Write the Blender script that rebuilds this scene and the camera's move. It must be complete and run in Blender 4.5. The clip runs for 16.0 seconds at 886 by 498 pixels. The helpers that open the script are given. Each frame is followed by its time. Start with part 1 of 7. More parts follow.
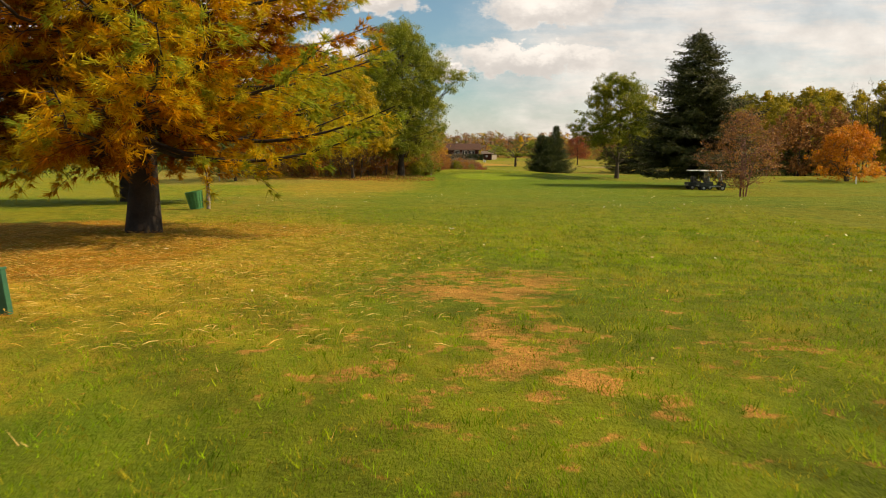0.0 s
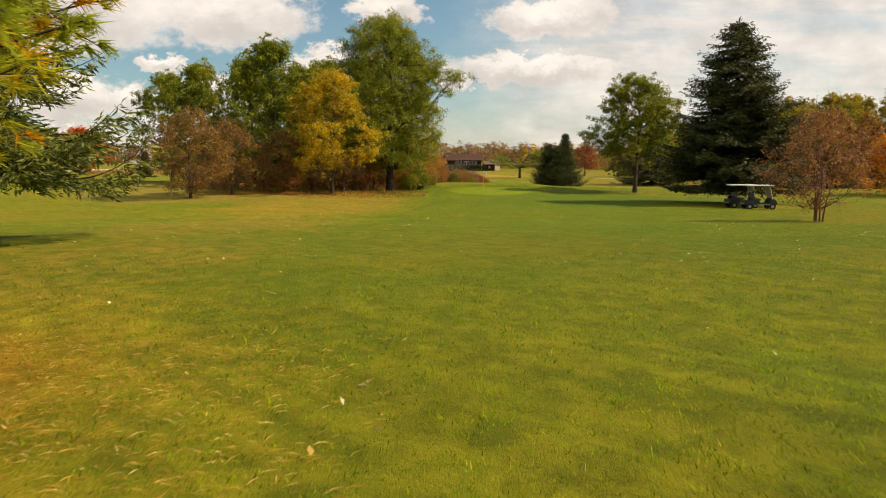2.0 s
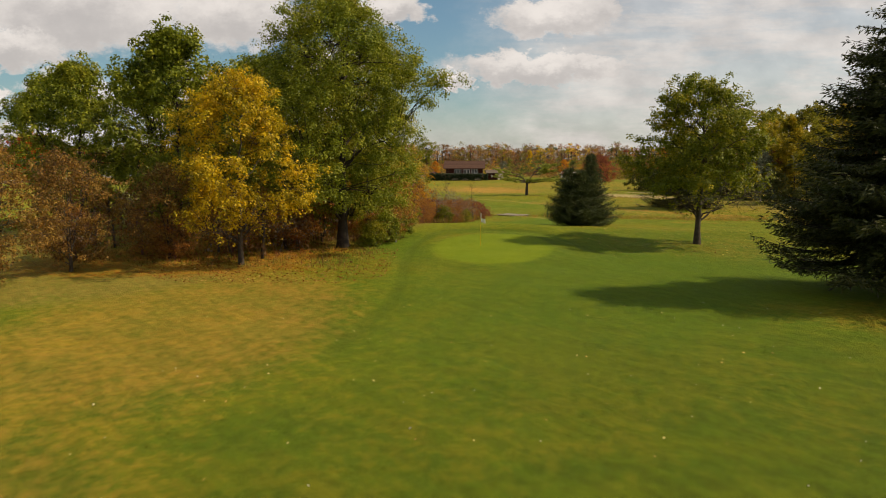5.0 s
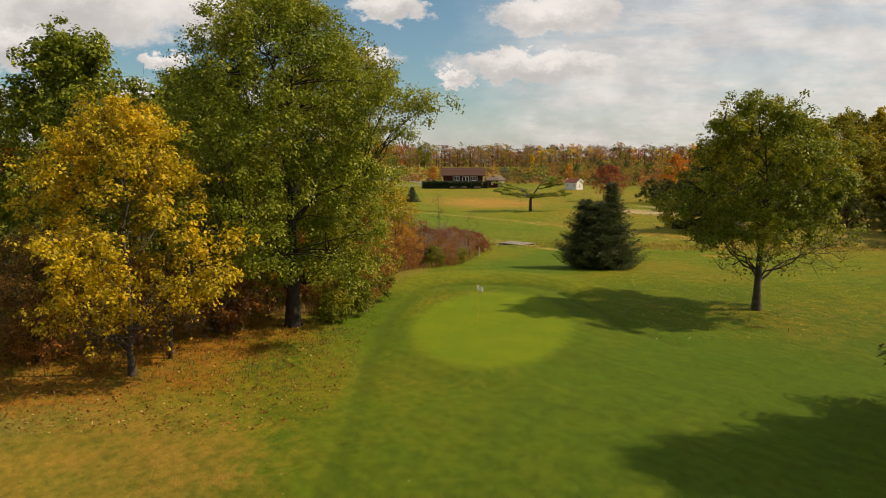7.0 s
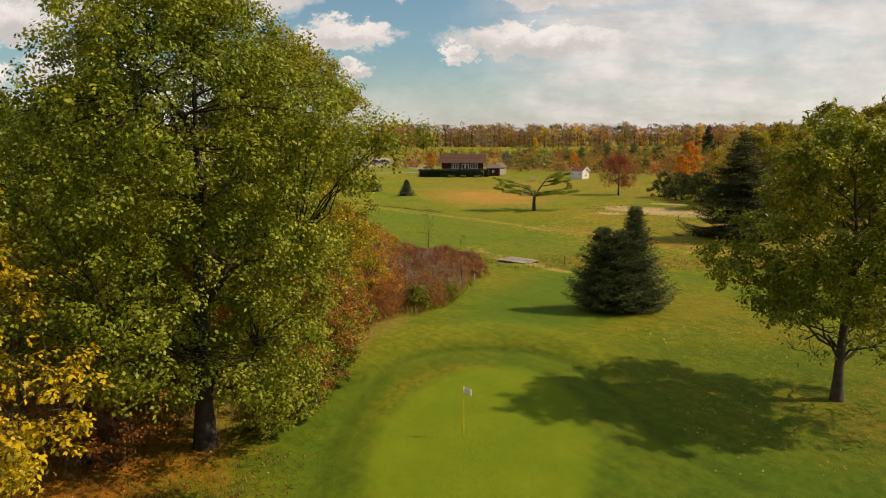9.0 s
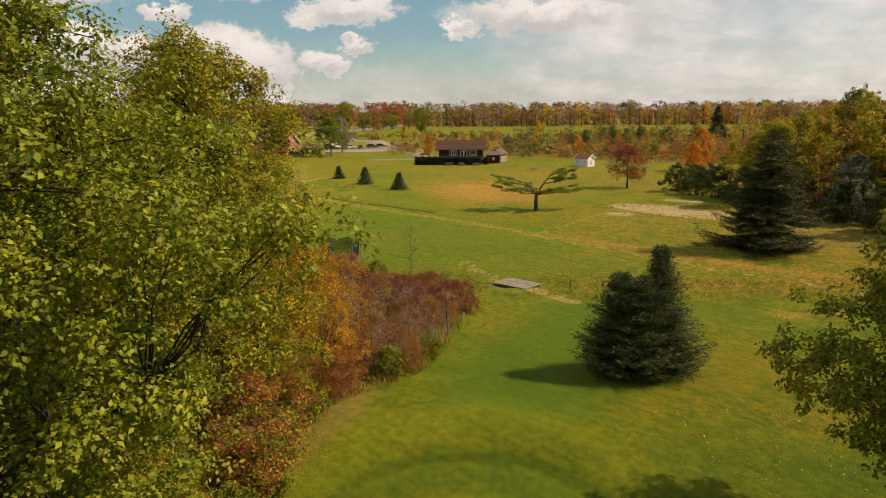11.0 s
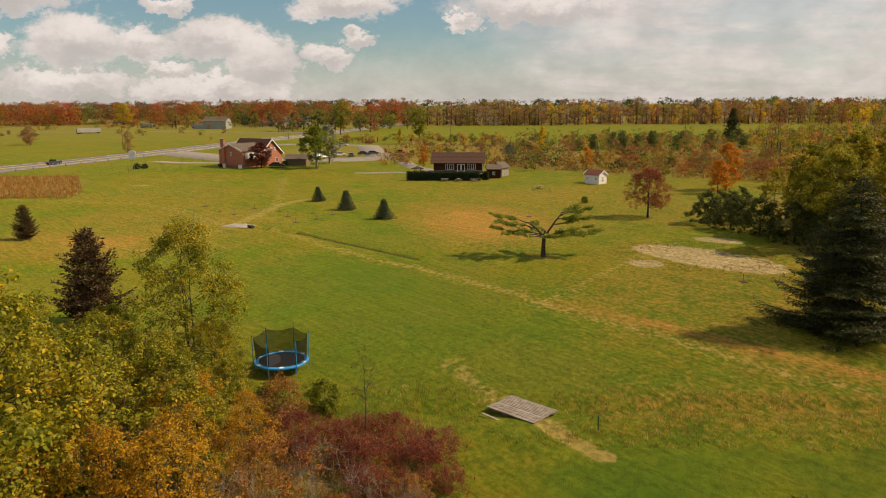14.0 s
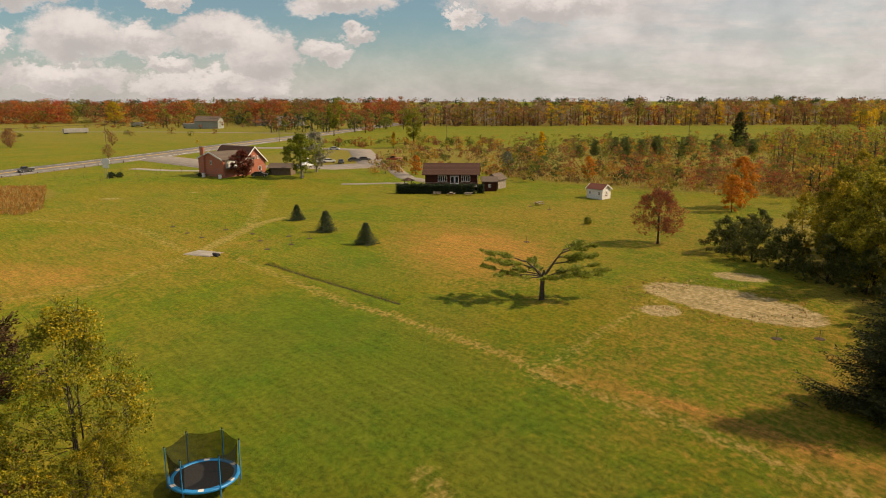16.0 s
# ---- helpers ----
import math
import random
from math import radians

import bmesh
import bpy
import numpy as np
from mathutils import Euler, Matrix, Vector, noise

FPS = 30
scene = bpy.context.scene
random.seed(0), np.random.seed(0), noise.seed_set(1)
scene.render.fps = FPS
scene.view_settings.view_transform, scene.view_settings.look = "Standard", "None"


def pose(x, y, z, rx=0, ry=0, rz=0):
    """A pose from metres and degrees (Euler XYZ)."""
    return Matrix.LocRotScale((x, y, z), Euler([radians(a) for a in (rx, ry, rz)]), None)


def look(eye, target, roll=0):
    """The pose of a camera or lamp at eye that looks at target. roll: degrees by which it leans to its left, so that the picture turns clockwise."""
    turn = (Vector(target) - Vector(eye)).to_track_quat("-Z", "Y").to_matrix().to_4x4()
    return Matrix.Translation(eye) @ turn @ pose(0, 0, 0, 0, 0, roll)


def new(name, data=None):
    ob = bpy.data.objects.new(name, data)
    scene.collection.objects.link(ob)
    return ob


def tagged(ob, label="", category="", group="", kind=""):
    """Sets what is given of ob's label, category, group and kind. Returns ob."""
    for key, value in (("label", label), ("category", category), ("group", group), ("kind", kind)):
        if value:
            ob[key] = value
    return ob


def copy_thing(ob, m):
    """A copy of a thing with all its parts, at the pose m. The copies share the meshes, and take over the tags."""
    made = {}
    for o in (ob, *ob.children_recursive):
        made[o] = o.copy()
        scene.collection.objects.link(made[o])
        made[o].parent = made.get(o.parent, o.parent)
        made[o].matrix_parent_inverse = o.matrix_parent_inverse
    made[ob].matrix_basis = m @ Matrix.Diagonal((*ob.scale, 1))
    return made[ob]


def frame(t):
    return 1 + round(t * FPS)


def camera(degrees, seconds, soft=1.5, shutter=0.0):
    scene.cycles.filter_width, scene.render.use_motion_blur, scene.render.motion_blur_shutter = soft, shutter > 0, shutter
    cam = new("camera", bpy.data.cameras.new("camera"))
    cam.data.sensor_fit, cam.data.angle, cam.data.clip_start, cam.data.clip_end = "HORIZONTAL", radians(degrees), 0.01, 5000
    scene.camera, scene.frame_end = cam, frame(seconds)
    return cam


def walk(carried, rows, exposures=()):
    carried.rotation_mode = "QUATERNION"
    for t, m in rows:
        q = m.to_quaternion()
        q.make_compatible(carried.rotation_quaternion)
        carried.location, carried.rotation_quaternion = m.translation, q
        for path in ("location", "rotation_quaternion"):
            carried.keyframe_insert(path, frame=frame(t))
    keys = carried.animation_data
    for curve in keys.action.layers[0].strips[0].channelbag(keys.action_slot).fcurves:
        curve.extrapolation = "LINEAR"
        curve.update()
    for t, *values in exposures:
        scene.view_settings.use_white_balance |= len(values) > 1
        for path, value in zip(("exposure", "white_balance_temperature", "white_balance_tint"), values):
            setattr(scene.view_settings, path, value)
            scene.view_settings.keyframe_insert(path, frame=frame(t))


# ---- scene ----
cam = camera(62.8, 16.0, 1.0, 0.1)
METRES, EYE, TILT, LEAN, TURN = 115.0, 3.4, -7.8, 0.0, 0.0
ROWS = [
    (0.0, 0.0, 0.0, 0.0, -0.0, 0.0, 0.0),
    (0.5, 0.0009, 0.0171, 0.0022, 0.05, 0.19, 0.06),
    (1.0, 0.0034, 0.0389, 0.0047, 0.11, 0.39, 0.12),
    (1.5, 0.0056, 0.0672, 0.0082, 0.16, 0.61, 0.02),
    (2.0, 0.0087, 0.1005, 0.0141, 0.3, 0.81, 0.08),
    (2.5, 0.0118, 0.1391, 0.022, 0.46, 0.92, 0.06),
    (3.0, 0.0145, 0.1787, 0.0313, 0.53, 0.97, 0.09),
    (3.5, 0.0178, 0.2172, 0.0406, 0.62, 0.97, 0.1),
    (6.0, 0.0277, 0.3932, 0.0967, 0.5, 0.57, 0.0),
    (6.5, 0.0297, 0.4218, 0.1065, 0.53, 0.57, 0.08),
    (7.0, 0.0317, 0.448, 0.1161, 0.59, 0.54, 0.14),
    (7.5, 0.0347, 0.475, 0.126, 0.67, 0.47, 0.2),
    (8.0, 0.0377, 0.5009, 0.1354, 0.73, 0.02, 0.2),
    (8.5, 0.0398, 0.528, 0.1469, 0.74, -0.62, 0.23),
    (9.0, 0.0415, 0.5529, 0.1576, 0.76, -1.29, 0.14),
    (11.5, 0.058, 0.6787, 0.2034, 1.0, -3.26, 0.36),
    (12.0, 0.0618, 0.7082, 0.214, 1.04, -3.29, 0.31),
    (12.5, 0.0635, 0.7386, 0.224, 1.1, -3.35, 0.3),
    (13.0, 0.064, 0.7704, 0.2337, 1.11, -3.46, 0.26),
    (13.5, 0.0653, 0.8026, 0.2445, 1.13, -3.57, 0.24),
    (14.0, 0.0677, 0.8347, 0.2553, 1.14, -3.62, 0.26),
    (14.5, 0.0707, 0.8652, 0.2659, 1.11, -3.66, 0.17),
    (15.0, 0.0742, 0.8937, 0.2766, 1.11, -3.74, 0.17),
    (15.5, 0.0783, 0.9215, 0.2858, 1.1, -3.82, 0.13),
    (16.0, 0.0814, 0.9489, 0.2948, 1.09, -3.9, 0.09),
]
walk(cam, [(t, pose(0, 0, EYE, TILT, LEAN, TURN) @ pose(METRES * x, METRES * y, METRES * z, 90 + pitch, roll, yaw)) for t, x, y, z, yaw, pitch, roll in ROWS],
     [(0.0, 0.4, 7250, 13), (1.5, 0.42, 7300, 13), (2.5, 0.3, 7300, 14), (3.5, 0.06, 7150, 14), (6.0, 0.12, 6850, 13), (9.0, 0.2, 6950, 14), (11.5, 0.15, 7050, 15), (16.0, -0.0, 7100, 17)])


# ---- the lie of the land ----
PROFILE = [(-400, 2.2), (0, 2.22), (6, 2.1), (11, 1.75), (16, 1.55), (20, 1.3), (28, 1.2), (42, 0.7), (50, 0.15), (60, -0.05), (70, -0.2),
           (76, -0.05), (95, -0.1), (105, 0.05), (110, 0.3), (116, -0.1), (121, -0.45), (130, -0.9), (145, -1.35), (165, -1.25), (180, -1.2), (200, -1.1),
           (230, -1.35), (260, -1.0), (300, -0.7), (320, -0.2), (400, 0.0), (6000, 0.0)]
LAND_Y = np.arange(-400, 6000, 1.0)
LAND_Z = np.interp(LAND_Y, [p[0] for p in PROFILE], [p[1] for p in PROFILE])
SMOOTH = np.exp(-np.linspace(-2, 2, 9) ** 2); SMOOTH /= SMOOTH.sum()
LAND_Z[4:-4] = np.convolve(LAND_Z, SMOOTH, mode="valid")


def height(x, y):
    """The lie of the land: one long, slightly rolling fairway."""
    x, y = np.asarray(x, float), np.asarray(y, float)
    z = np.interp(y, LAND_Y, LAND_Z)
    cross = np.clip((y - 60) / 25, 0, 1) * np.clip((190 - y) / 40, 0, 1)
    return z - 0.022 * np.clip(x, -22, 38) * cross


# ---- world and sun ----
SUN_AZ, SUN_EL = 4.0, 43.0          # degrees: from +x towards +y, and above the ground


class Nodes:
    """Short hand for a node tree."""

    def __init__(self, tree):
        self.tree = tree
        tree.nodes.clear()

    def add(self, kind, settings=None, **inputs):
        n = self.tree.nodes.new(kind)
        for key, value in (settings or {}).items():
            setattr(n, key, value)
        for key, value in inputs.items():
            key = int(key[1:]) if key[0] == "i" and key[1:].isdigit() else key.replace("_", " ")
            self.put(n.inputs[key], value)
        return n

    def put(self, socket, value):
        if isinstance(value, bpy.types.NodeSocket):
            self.tree.links.new(value, socket)
        elif isinstance(value, bpy.types.Node):
            self.tree.links.new(value.outputs[0], socket)
        else:
            if hasattr(socket.default_value, "__len__") and not hasattr(value, "__len__"):
                value = (value,) * len(socket.default_value)
            if hasattr(socket.default_value, "__len__") and len(socket.default_value) == 4 and len(value) == 3:
                value = (*value, 1)
            socket.default_value = value

    def math(self, op, a, b=0.0, clamp=False):
        return self.add("ShaderNodeMath", {"operation": op, "use_clamp": clamp}, i0=a, i1=b).outputs[0]

    def mix(self, fac, a, b, blend="MIX"):
        n = self.add("ShaderNodeMix", {"data_type": "RGBA", "blend_type": blend, "clamp_factor": True})
        self.put(n.inputs[0], fac), self.put(n.inputs[6], a), self.put(n.inputs[7], b)
        return n.outputs[2]

    def noise(self, vector, scale, detail=4.0, rough=0.55, distort=0.0):
        return self.add("ShaderNodeTexNoise", None, Vector=vector, Scale=scale, Detail=detail, Roughness=rough, Distortion=distort).outputs[0]

    def ramp(self, value, low, high):
        n = self.add("ShaderNodeMapRange", {"interpolation_type": "SMOOTHSTEP"})
        self.put(n.inputs[0], value), self.put(n.inputs[1], low), self.put(n.inputs[2], high)
        return n.outputs[0]


world = bpy.data.worlds.new("sky")
scene.world = world
world.use_nodes = True
w = Nodes(world.node_tree)
sky = w.add("ShaderNodeTexSky", {"sky_type": "NISHITA", "sun_disc": False, "sun_elevation": radians(SUN_EL), "sun_rotation": radians(90 - SUN_AZ), "altitude": 250.0,
                                 "air_density": 1.0, "dust_density": 1.2, "ozone_density": 2.0})
ray = w.add("ShaderNodeTexCoord").outputs["Generated"]
split = w.add("ShaderNodeSeparateXYZ", None, Vector=ray)
up = w.math("MAXIMUM", split.outputs[2], 0.0)
# overhead and behind: broken cloud on a flat base
flat = w.math("ADD", up, 0.16)
cloud_at = w.add("ShaderNodeCombineXYZ", None, X=w.math("DIVIDE", split.outputs[0], flat), Y=w.math("DIVIDE", split.outputs[1], flat), Z=w.math("MULTIPLY", up, 6.0)).outputs[0]
broken = w.ramp(w.noise(cloud_at, 1.15, 9.0, 0.52, 0.15), 0.43, 0.60)
# ahead: cumulus heaps to the north, a bright veil towards the sun
ahead = w.math("MAXIMUM", split.outputs[1], 0.05)
u0, v0 = w.math("DIVIDE", split.outputs[0], ahead), w.math("DIVIDE", split.outputs[2], ahead)
plane = w.add("ShaderNodeCombineXYZ", None, X=u0, Y=w.math("MULTIPLY", v0, 1.5)).outputs[0]
stir = w.add("ShaderNodeSeparateColor", None, Color=w.add("ShaderNodeTexNoise", None, Vector=plane, Scale=21.0, Detail=9.0, Roughness=0.70).outputs["Color"])
u = w.math("ADD", u0, w.math("MULTIPLY", w.math("SUBTRACT", stir.outputs[0], 0.5), 0.115))
v = w.math("ADD", v0, w.math("MULTIPLY", w.math("SUBTRACT", stir.outputs[1], 0.5), 0.075))
HEAPS = ((-0.502, 0.206, 0.152, 0.058), (-0.579, 0.148, 0.062, 0.027), (-0.284, 0.191, 0.095, 0.043), (-0.512, 0.085, 0.068, 0.036), (-0.384, 0.131, 0.023, 0.012), (-0.079, 0.197, 0.045, 0.019),
         (-0.419, 0.076, 0.043, 0.023), (-0.323, 0.084, 0.070, 0.029), (-0.262, 0.055, 0.049, 0.041), (-0.615, 0.081, 0.021, 0.019), (-0.536, 0.031, 0.099, 0.022), (-0.389, 0.044, 0.037, 0.012), (-0.170, 0.064, 0.037, 0.015),
         (-0.132, 0.087, 0.021, 0.010), (-0.148, 0.129, 0.070, 0.018), (0.006, 0.104, 0.022, 0.010), (-0.331, 0.016, 0.113, 0.019), (0.128, 0.122, 0.128, 0.023), (0.146, 0.188, 0.093, 0.027))
field, bright = -9.0, 0.0
for cu, cv, ru, rv in HEAPS:
    a = w.math("DIVIDE", w.math("SUBTRACT", u, cu), ru)
    b = w.math("DIVIDE", w.math("SUBTRACT", v, cv), rv)
    f = w.math("SUBTRACT", 1.0, w.math("ADD", w.math("MULTIPLY", a, a), w.math("MULTIPLY", b, b)))
    field = w.math("MAXIMUM", field, f)
    bright = w.math("ADD", bright, w.math("MULTIPLY", w.math("MAXIMUM", f, 0.0), b))
heaps = w.ramp(w.math("ADD", field, w.math("MULTIPLY", w.math("SUBTRACT", stir.outputs[2], 0.5), 1.3)), -0.6, 0.35)
streaks = w.noise(w.add("ShaderNodeCombineXYZ", None, X=w.math("MULTIPLY", u0, 1.0), Y=w.math("MULTIPLY", v0, 5.0)).outputs[0], 6.0, 7.0, 0.62)
veil = w.math("MULTIPLY", w.ramp(w.math("ADD", u, w.math("MULTIPLY", v, -0.25)), -0.06, 0.16), w.math("ADD", 0.62, w.math("MULTIPLY", w.ramp(streaks, 0.38, 0.60), 0.32)))
haze = w.math("MULTIPLY", w.math("SUBTRACT", 1.0, w.ramp(v, -0.02, 0.11)), 0.75)
front = w.math("MAXIMUM", heaps, w.math("MAXIMUM", veil, haze))
here = w.math("MULTIPLY", w.ramp(split.outputs[1], 0.1, 0.4), w.math("SUBTRACT", 1.0, w.ramp(v0, 0.24, 0.36)))
cover = w.math("ADD", w.math("MULTIPLY", front, here), w.math("MULTIPLY", broken, w.math("SUBTRACT", 1.0, here)))
lit = w.ramp(w.math("ADD", w.math("MULTIPLY", bright, 0.55), w.math("SUBTRACT", w.noise(plane, 11.0, 6.0, 0.6), 0.42)), -0.25, 0.45)
near_white = w.mix(lit, (5.8, 5.65, 5.55), (9.4, 9.1, 8.7))
white = w.mix(here, (7.0, 6.7, 6.4), near_white)
tint = w.mix(1.0, sky.outputs[0], (0.80, 1.0, 0.98), "MULTIPLY")
w.add("ShaderNodeOutputWorld", None, Surface=w.add("ShaderNodeBackground", None, Color=w.mix(w.math("MULTIPLY", cover, 0.95), tint, white), Strength=0.085))

sun_data = bpy.data.lights.new("sun", "SUN")
sun_data.energy, sun_data.angle, sun_data.color = 4.5, radians(0.9), (1.0, 0.84, 0.58)
a, e = radians(SUN_AZ), radians(SUN_EL)
sun = new("sun", sun_data)
sun.matrix_world = look((200 * math.cos(a) * math.cos(e), 200 * math.sin(a) * math.cos(e), 200 * math.sin(e)), (0, 0, 0))

# ---- materials ----


def material(name, rough=0.8):
    m = bpy.data.materials.new(name)
    m.use_nodes = True
    n = Nodes(m.node_tree)
    return m, n


def close(n, surface):
    n.add("ShaderNodeOutputMaterial", None, Surface=surface)


def plain(name, a, b, scale=6.0, rough=0.7, bump=0.15, fine=60.0, metal=0.0):
    """A surface of two near colours, mottled at two scales, with a fine relief."""
    m, n = material(name)
    at = n.add("ShaderNodeTexCoord").outputs["Object"]
    big, small = n.noise(at, scale, 5), n.noise(at, fine, 3)
    col = n.mix(n.ramp(n.math("ADD", n.math("MULTIPLY", big, 0.7), n.math("MULTIPLY", small, 0.3)), 0.3, 0.7), a, b)
    rel = n.add("ShaderNodeBump", None, Strength=bump, Distance=0.02, Height=small)
    close(n, n.add("ShaderNodeBsdfPrincipled", None, Base_Color=col, Roughness=rough, Metallic=metal, Normal=rel))
    return m


def foliage(name, colours, clump=0.5, glow=0.45, rough=0.55, patch=0.0):
    """Leaves: each its own shade of three colours, drifting through the crown; part of the light passes through."""
    m, n = material(name)
    at = n.add("ShaderNodeTexCoord").outputs["Object"]
    each = n.add("ShaderNodeNewGeometry").outputs["Random Per Island"]
    tree = n.add("ShaderNodeObjectInfo").outputs["Random"]
    drift = n.noise(n.add("ShaderNodeVectorMath", {"operation": "ADD"}, i0=at, i1=n.add("ShaderNodeCombineXYZ", None, X=n.math("MULTIPLY", tree, 90.0))).outputs[0], clump, 3)
    mixed = n.math("ADD", n.math("MULTIPLY", each, 0.45), n.math("SUBTRACT", n.math("MULTIPLY", drift, 1.5), 0.48 - patch))
    col = n.mix(n.ramp(mixed, 0.05, 0.5), colours[0], colours[1])
    col = n.mix(n.ramp(mixed, 0.5, 0.98), col, colours[2])
    dull = n.math("ADD", n.math("MULTIPLY", each, 0.5), 0.72)
    col = n.mix(1.0, col, n.add("ShaderNodeCombineXYZ", None, X=dull, Y=dull, Z=dull).outputs[0], "MULTIPLY")
    front = n.add("ShaderNodeBsdfPrincipled", None, Base_Color=col, Roughness=rough)
    front.inputs["Specular IOR Level"].default_value = 0.25
    back = n.add("ShaderNodeBsdfTranslucent", None, Color=col)
    close(n, n.add("ShaderNodeMixShader", None, Fac=glow, i1=front, i2=back))
    return m


BARK = plain("bark", (0.035, 0.026, 0.018), (0.11, 0.085, 0.06), 3.0, 0.95, 0.8, 40.0)
BARK_DARK = plain("dark_bark", (0.018, 0.013, 0.010), (0.055, 0.040, 0.030), 3.0, 0.95, 0.9, 35.0)
BARK_PALE = plain("pale_bark", (0.16, 0.14, 0.11), (0.34, 0.31, 0.26), 2.0, 0.9, 0.5, 30.0)
TWIG_RED = plain("red_twig", (0.12, 0.05, 0.036), (0.26, 0.125, 0.09), 2.0, 0.85, 0.2, 30.0)
LEAF_GREEN = foliage("green_leaves", ((0.092, 0.135, 0.010), (0.205, 0.24, 0.015), (0.38, 0.36, 0.026)), 0.35, 0.36)
LEAF_OLIVE = foliage("olive_leaves", ((0.10, 0.135, 0.009), (0.21, 0.235, 0.014), (0.46, 0.36, 0.018)), 0.35, 0.4)
LEAF_ELDER = foliage("box_elder_leaves", ((0.115, 0.15, 0.010), (0.28, 0.27, 0.016), (0.60, 0.40, 0.018)), 0.5, 0.42)
LEAF_YELLOW = foliage("yellow_leaves", ((0.24, 0.22, 0.014), (0.56, 0.41, 0.014), (0.72, 0.45, 0.012)), 0.5, 0.42)
LEAF_RUST = foliage("rust_leaves", ((0.17, 0.08, 0.028), (0.33, 0.15, 0.04), (0.48, 0.27, 0.07)), 0.6)
LEAF_ORANGE = foliage("orange_leaves", ((0.42, 0.12, 0.012), (0.62, 0.24, 0.012), (0.70, 0.36, 0.02)), 0.4)
LEAF_RED = foliage("scarlet_leaves", ((0.45, 0.07, 0.010), (0.62, 0.13, 0.012), (0.70, 0.22, 0.02)), 0.4)
LEAF_MAROON = foliage("maroon_leaves", ((0.11, 0.025, 0.02), (0.20, 0.05, 0.032), (0.32, 0.12, 0.06)), 0.6)
NEEDLE_DARK = foliage("spruce_needles", ((0.026, 0.036, 0.010), (0.056, 0.066, 0.016), (0.125, 0.12, 0.03)), 0.8, 0.15)
NEEDLE_BLUE = foliage("blue_spruce_needles", ((0.036, 0.052, 0.018), (0.072, 0.094, 0.030), (0.15, 0.165, 0.05)), 0.9, 0.18)
NEEDLE_LIGHT = foliage("pine_needles", ((0.06, 0.09, 0.018), (0.13, 0.16, 0.03), (0.26, 0.26, 0.05)), 0.6, 0.3)

LEAF_DOGWOOD = foliage("dogwood_leaves", ((0.16, 0.03, 0.016), (0.27, 0.06, 0.026), (0.38, 0.13, 0.045)), 0.6)
# green leaves darkened in colour for the shaded side of the wood
LEAF_SHADE = foliage("shaded_green_leaves", ((0.045, 0.06, 0.012), (0.09, 0.105, 0.018), (0.17, 0.16, 0.03)), 0.35)


def toned():
    m, n = material("woodland_leaves")
    each = n.add("ShaderNodeNewGeometry").outputs["Random Per Island"]
    col = n.add("ShaderNodeAttribute", {"attribute_name": "tone"}).outputs["Color"]
    k = n.math("ADD", 0.75, n.math("MULTIPLY", each, 0.5))
    col = n.mix(1.0, col, n.add("ShaderNodeCombineXYZ", None, X=k, Y=k, Z=k).outputs[0], "MULTIPLY")
    close(n, n.add("ShaderNodeMixShader", None, Fac=0.45, i1=n.add("ShaderNodeBsdfDiffuse", None, Color=col), i2=n.add("ShaderNodeBsdfTranslucent", None, Color=col)))
    return m


TONED = toned()

# ---- ground ----


def smooth(v, a, b):
    t = np.clip((v - a) / (b - a), 0, 1)
    return t * t * (3 - 2 * t)


def blob(x, y, cx, cy, rx, ry, turn=0.0, soft=0.35):
    """1 inside an ellipse, falling to 0 over the soft share of its radius."""
    c, s = math.cos(radians(turn)), math.sin(radians(turn))
    u, v = (x - cx) * c + (y - cy) * s, -(x - cx) * s + (y - cy) * c
    return 1 - smooth(np.hypot(u / rx, v / ry), 1 - soft, 1 + soft)


def strip(x, y, points, wide, soft=0.5):
    """1 along a line of points, of that width."""
    far = np.full(x.shape, 1e9)
    for (ax, ay), (bx, by) in zip(points, points[1:]):
        dx, dy = bx - ax, by - ay
        t = np.clip(((x - ax) * dx + (y - ay) * dy) / (dx * dx + dy * dy), 0, 1)
        far = np.minimum(far, np.hypot(x - ax - t * dx, y - ay - t * dy))
    return 1 - smooth(far, wide * (0.5 - soft / 2), wide * (0.5 + soft / 2))


def land(x, y):
    """The ground with its small forms: the green's plateau and rim, the ditches and the sand hollows."""
    x, y = np.asarray(x, float), np.asarray(y, float)
    z = height(x, y)
    z = z + 0.16 * blob(x, y, 6.3, 95, 6.0, 10.0, -8, 0.3)
    z = z + 0.28 * strip(x, y, RIM_BACK, 4.6, 0.9) - 0.10 * strip(x, y, RIM, 1.1, 0.9)
    z = z + 0.45 * blob(x, y, -34, 96, 9, 4, 10, 0.7) + 0.4 * blob(x, y, -50, 104, 10, 7, 0, 0.5)
    z = z - 0.35 * strip(x, y, DITCH_NEAR, 2.4, 0.9) - 0.25 * strip(x, y, DITCH_FAR, 1.6, 0.9)
    z = z - 0.26 * blob(x, y, 41.2, 195.2, 11.2, 5.2, -50, 0.25) - 0.12 * blob(x, y, 32.3, 191.5, 2, 2.2, 0, 0.4)
    z = z + 0.9 * blob(x, y, -56, 326, 26, 20, 0, 0.6)
    z = z + 0.03 * np.sin(x * 0.9 + 1.3 * np.sin(y * 0.31)) * np.sin(y * 0.7 + np.sin(x * 0.4))
    return z


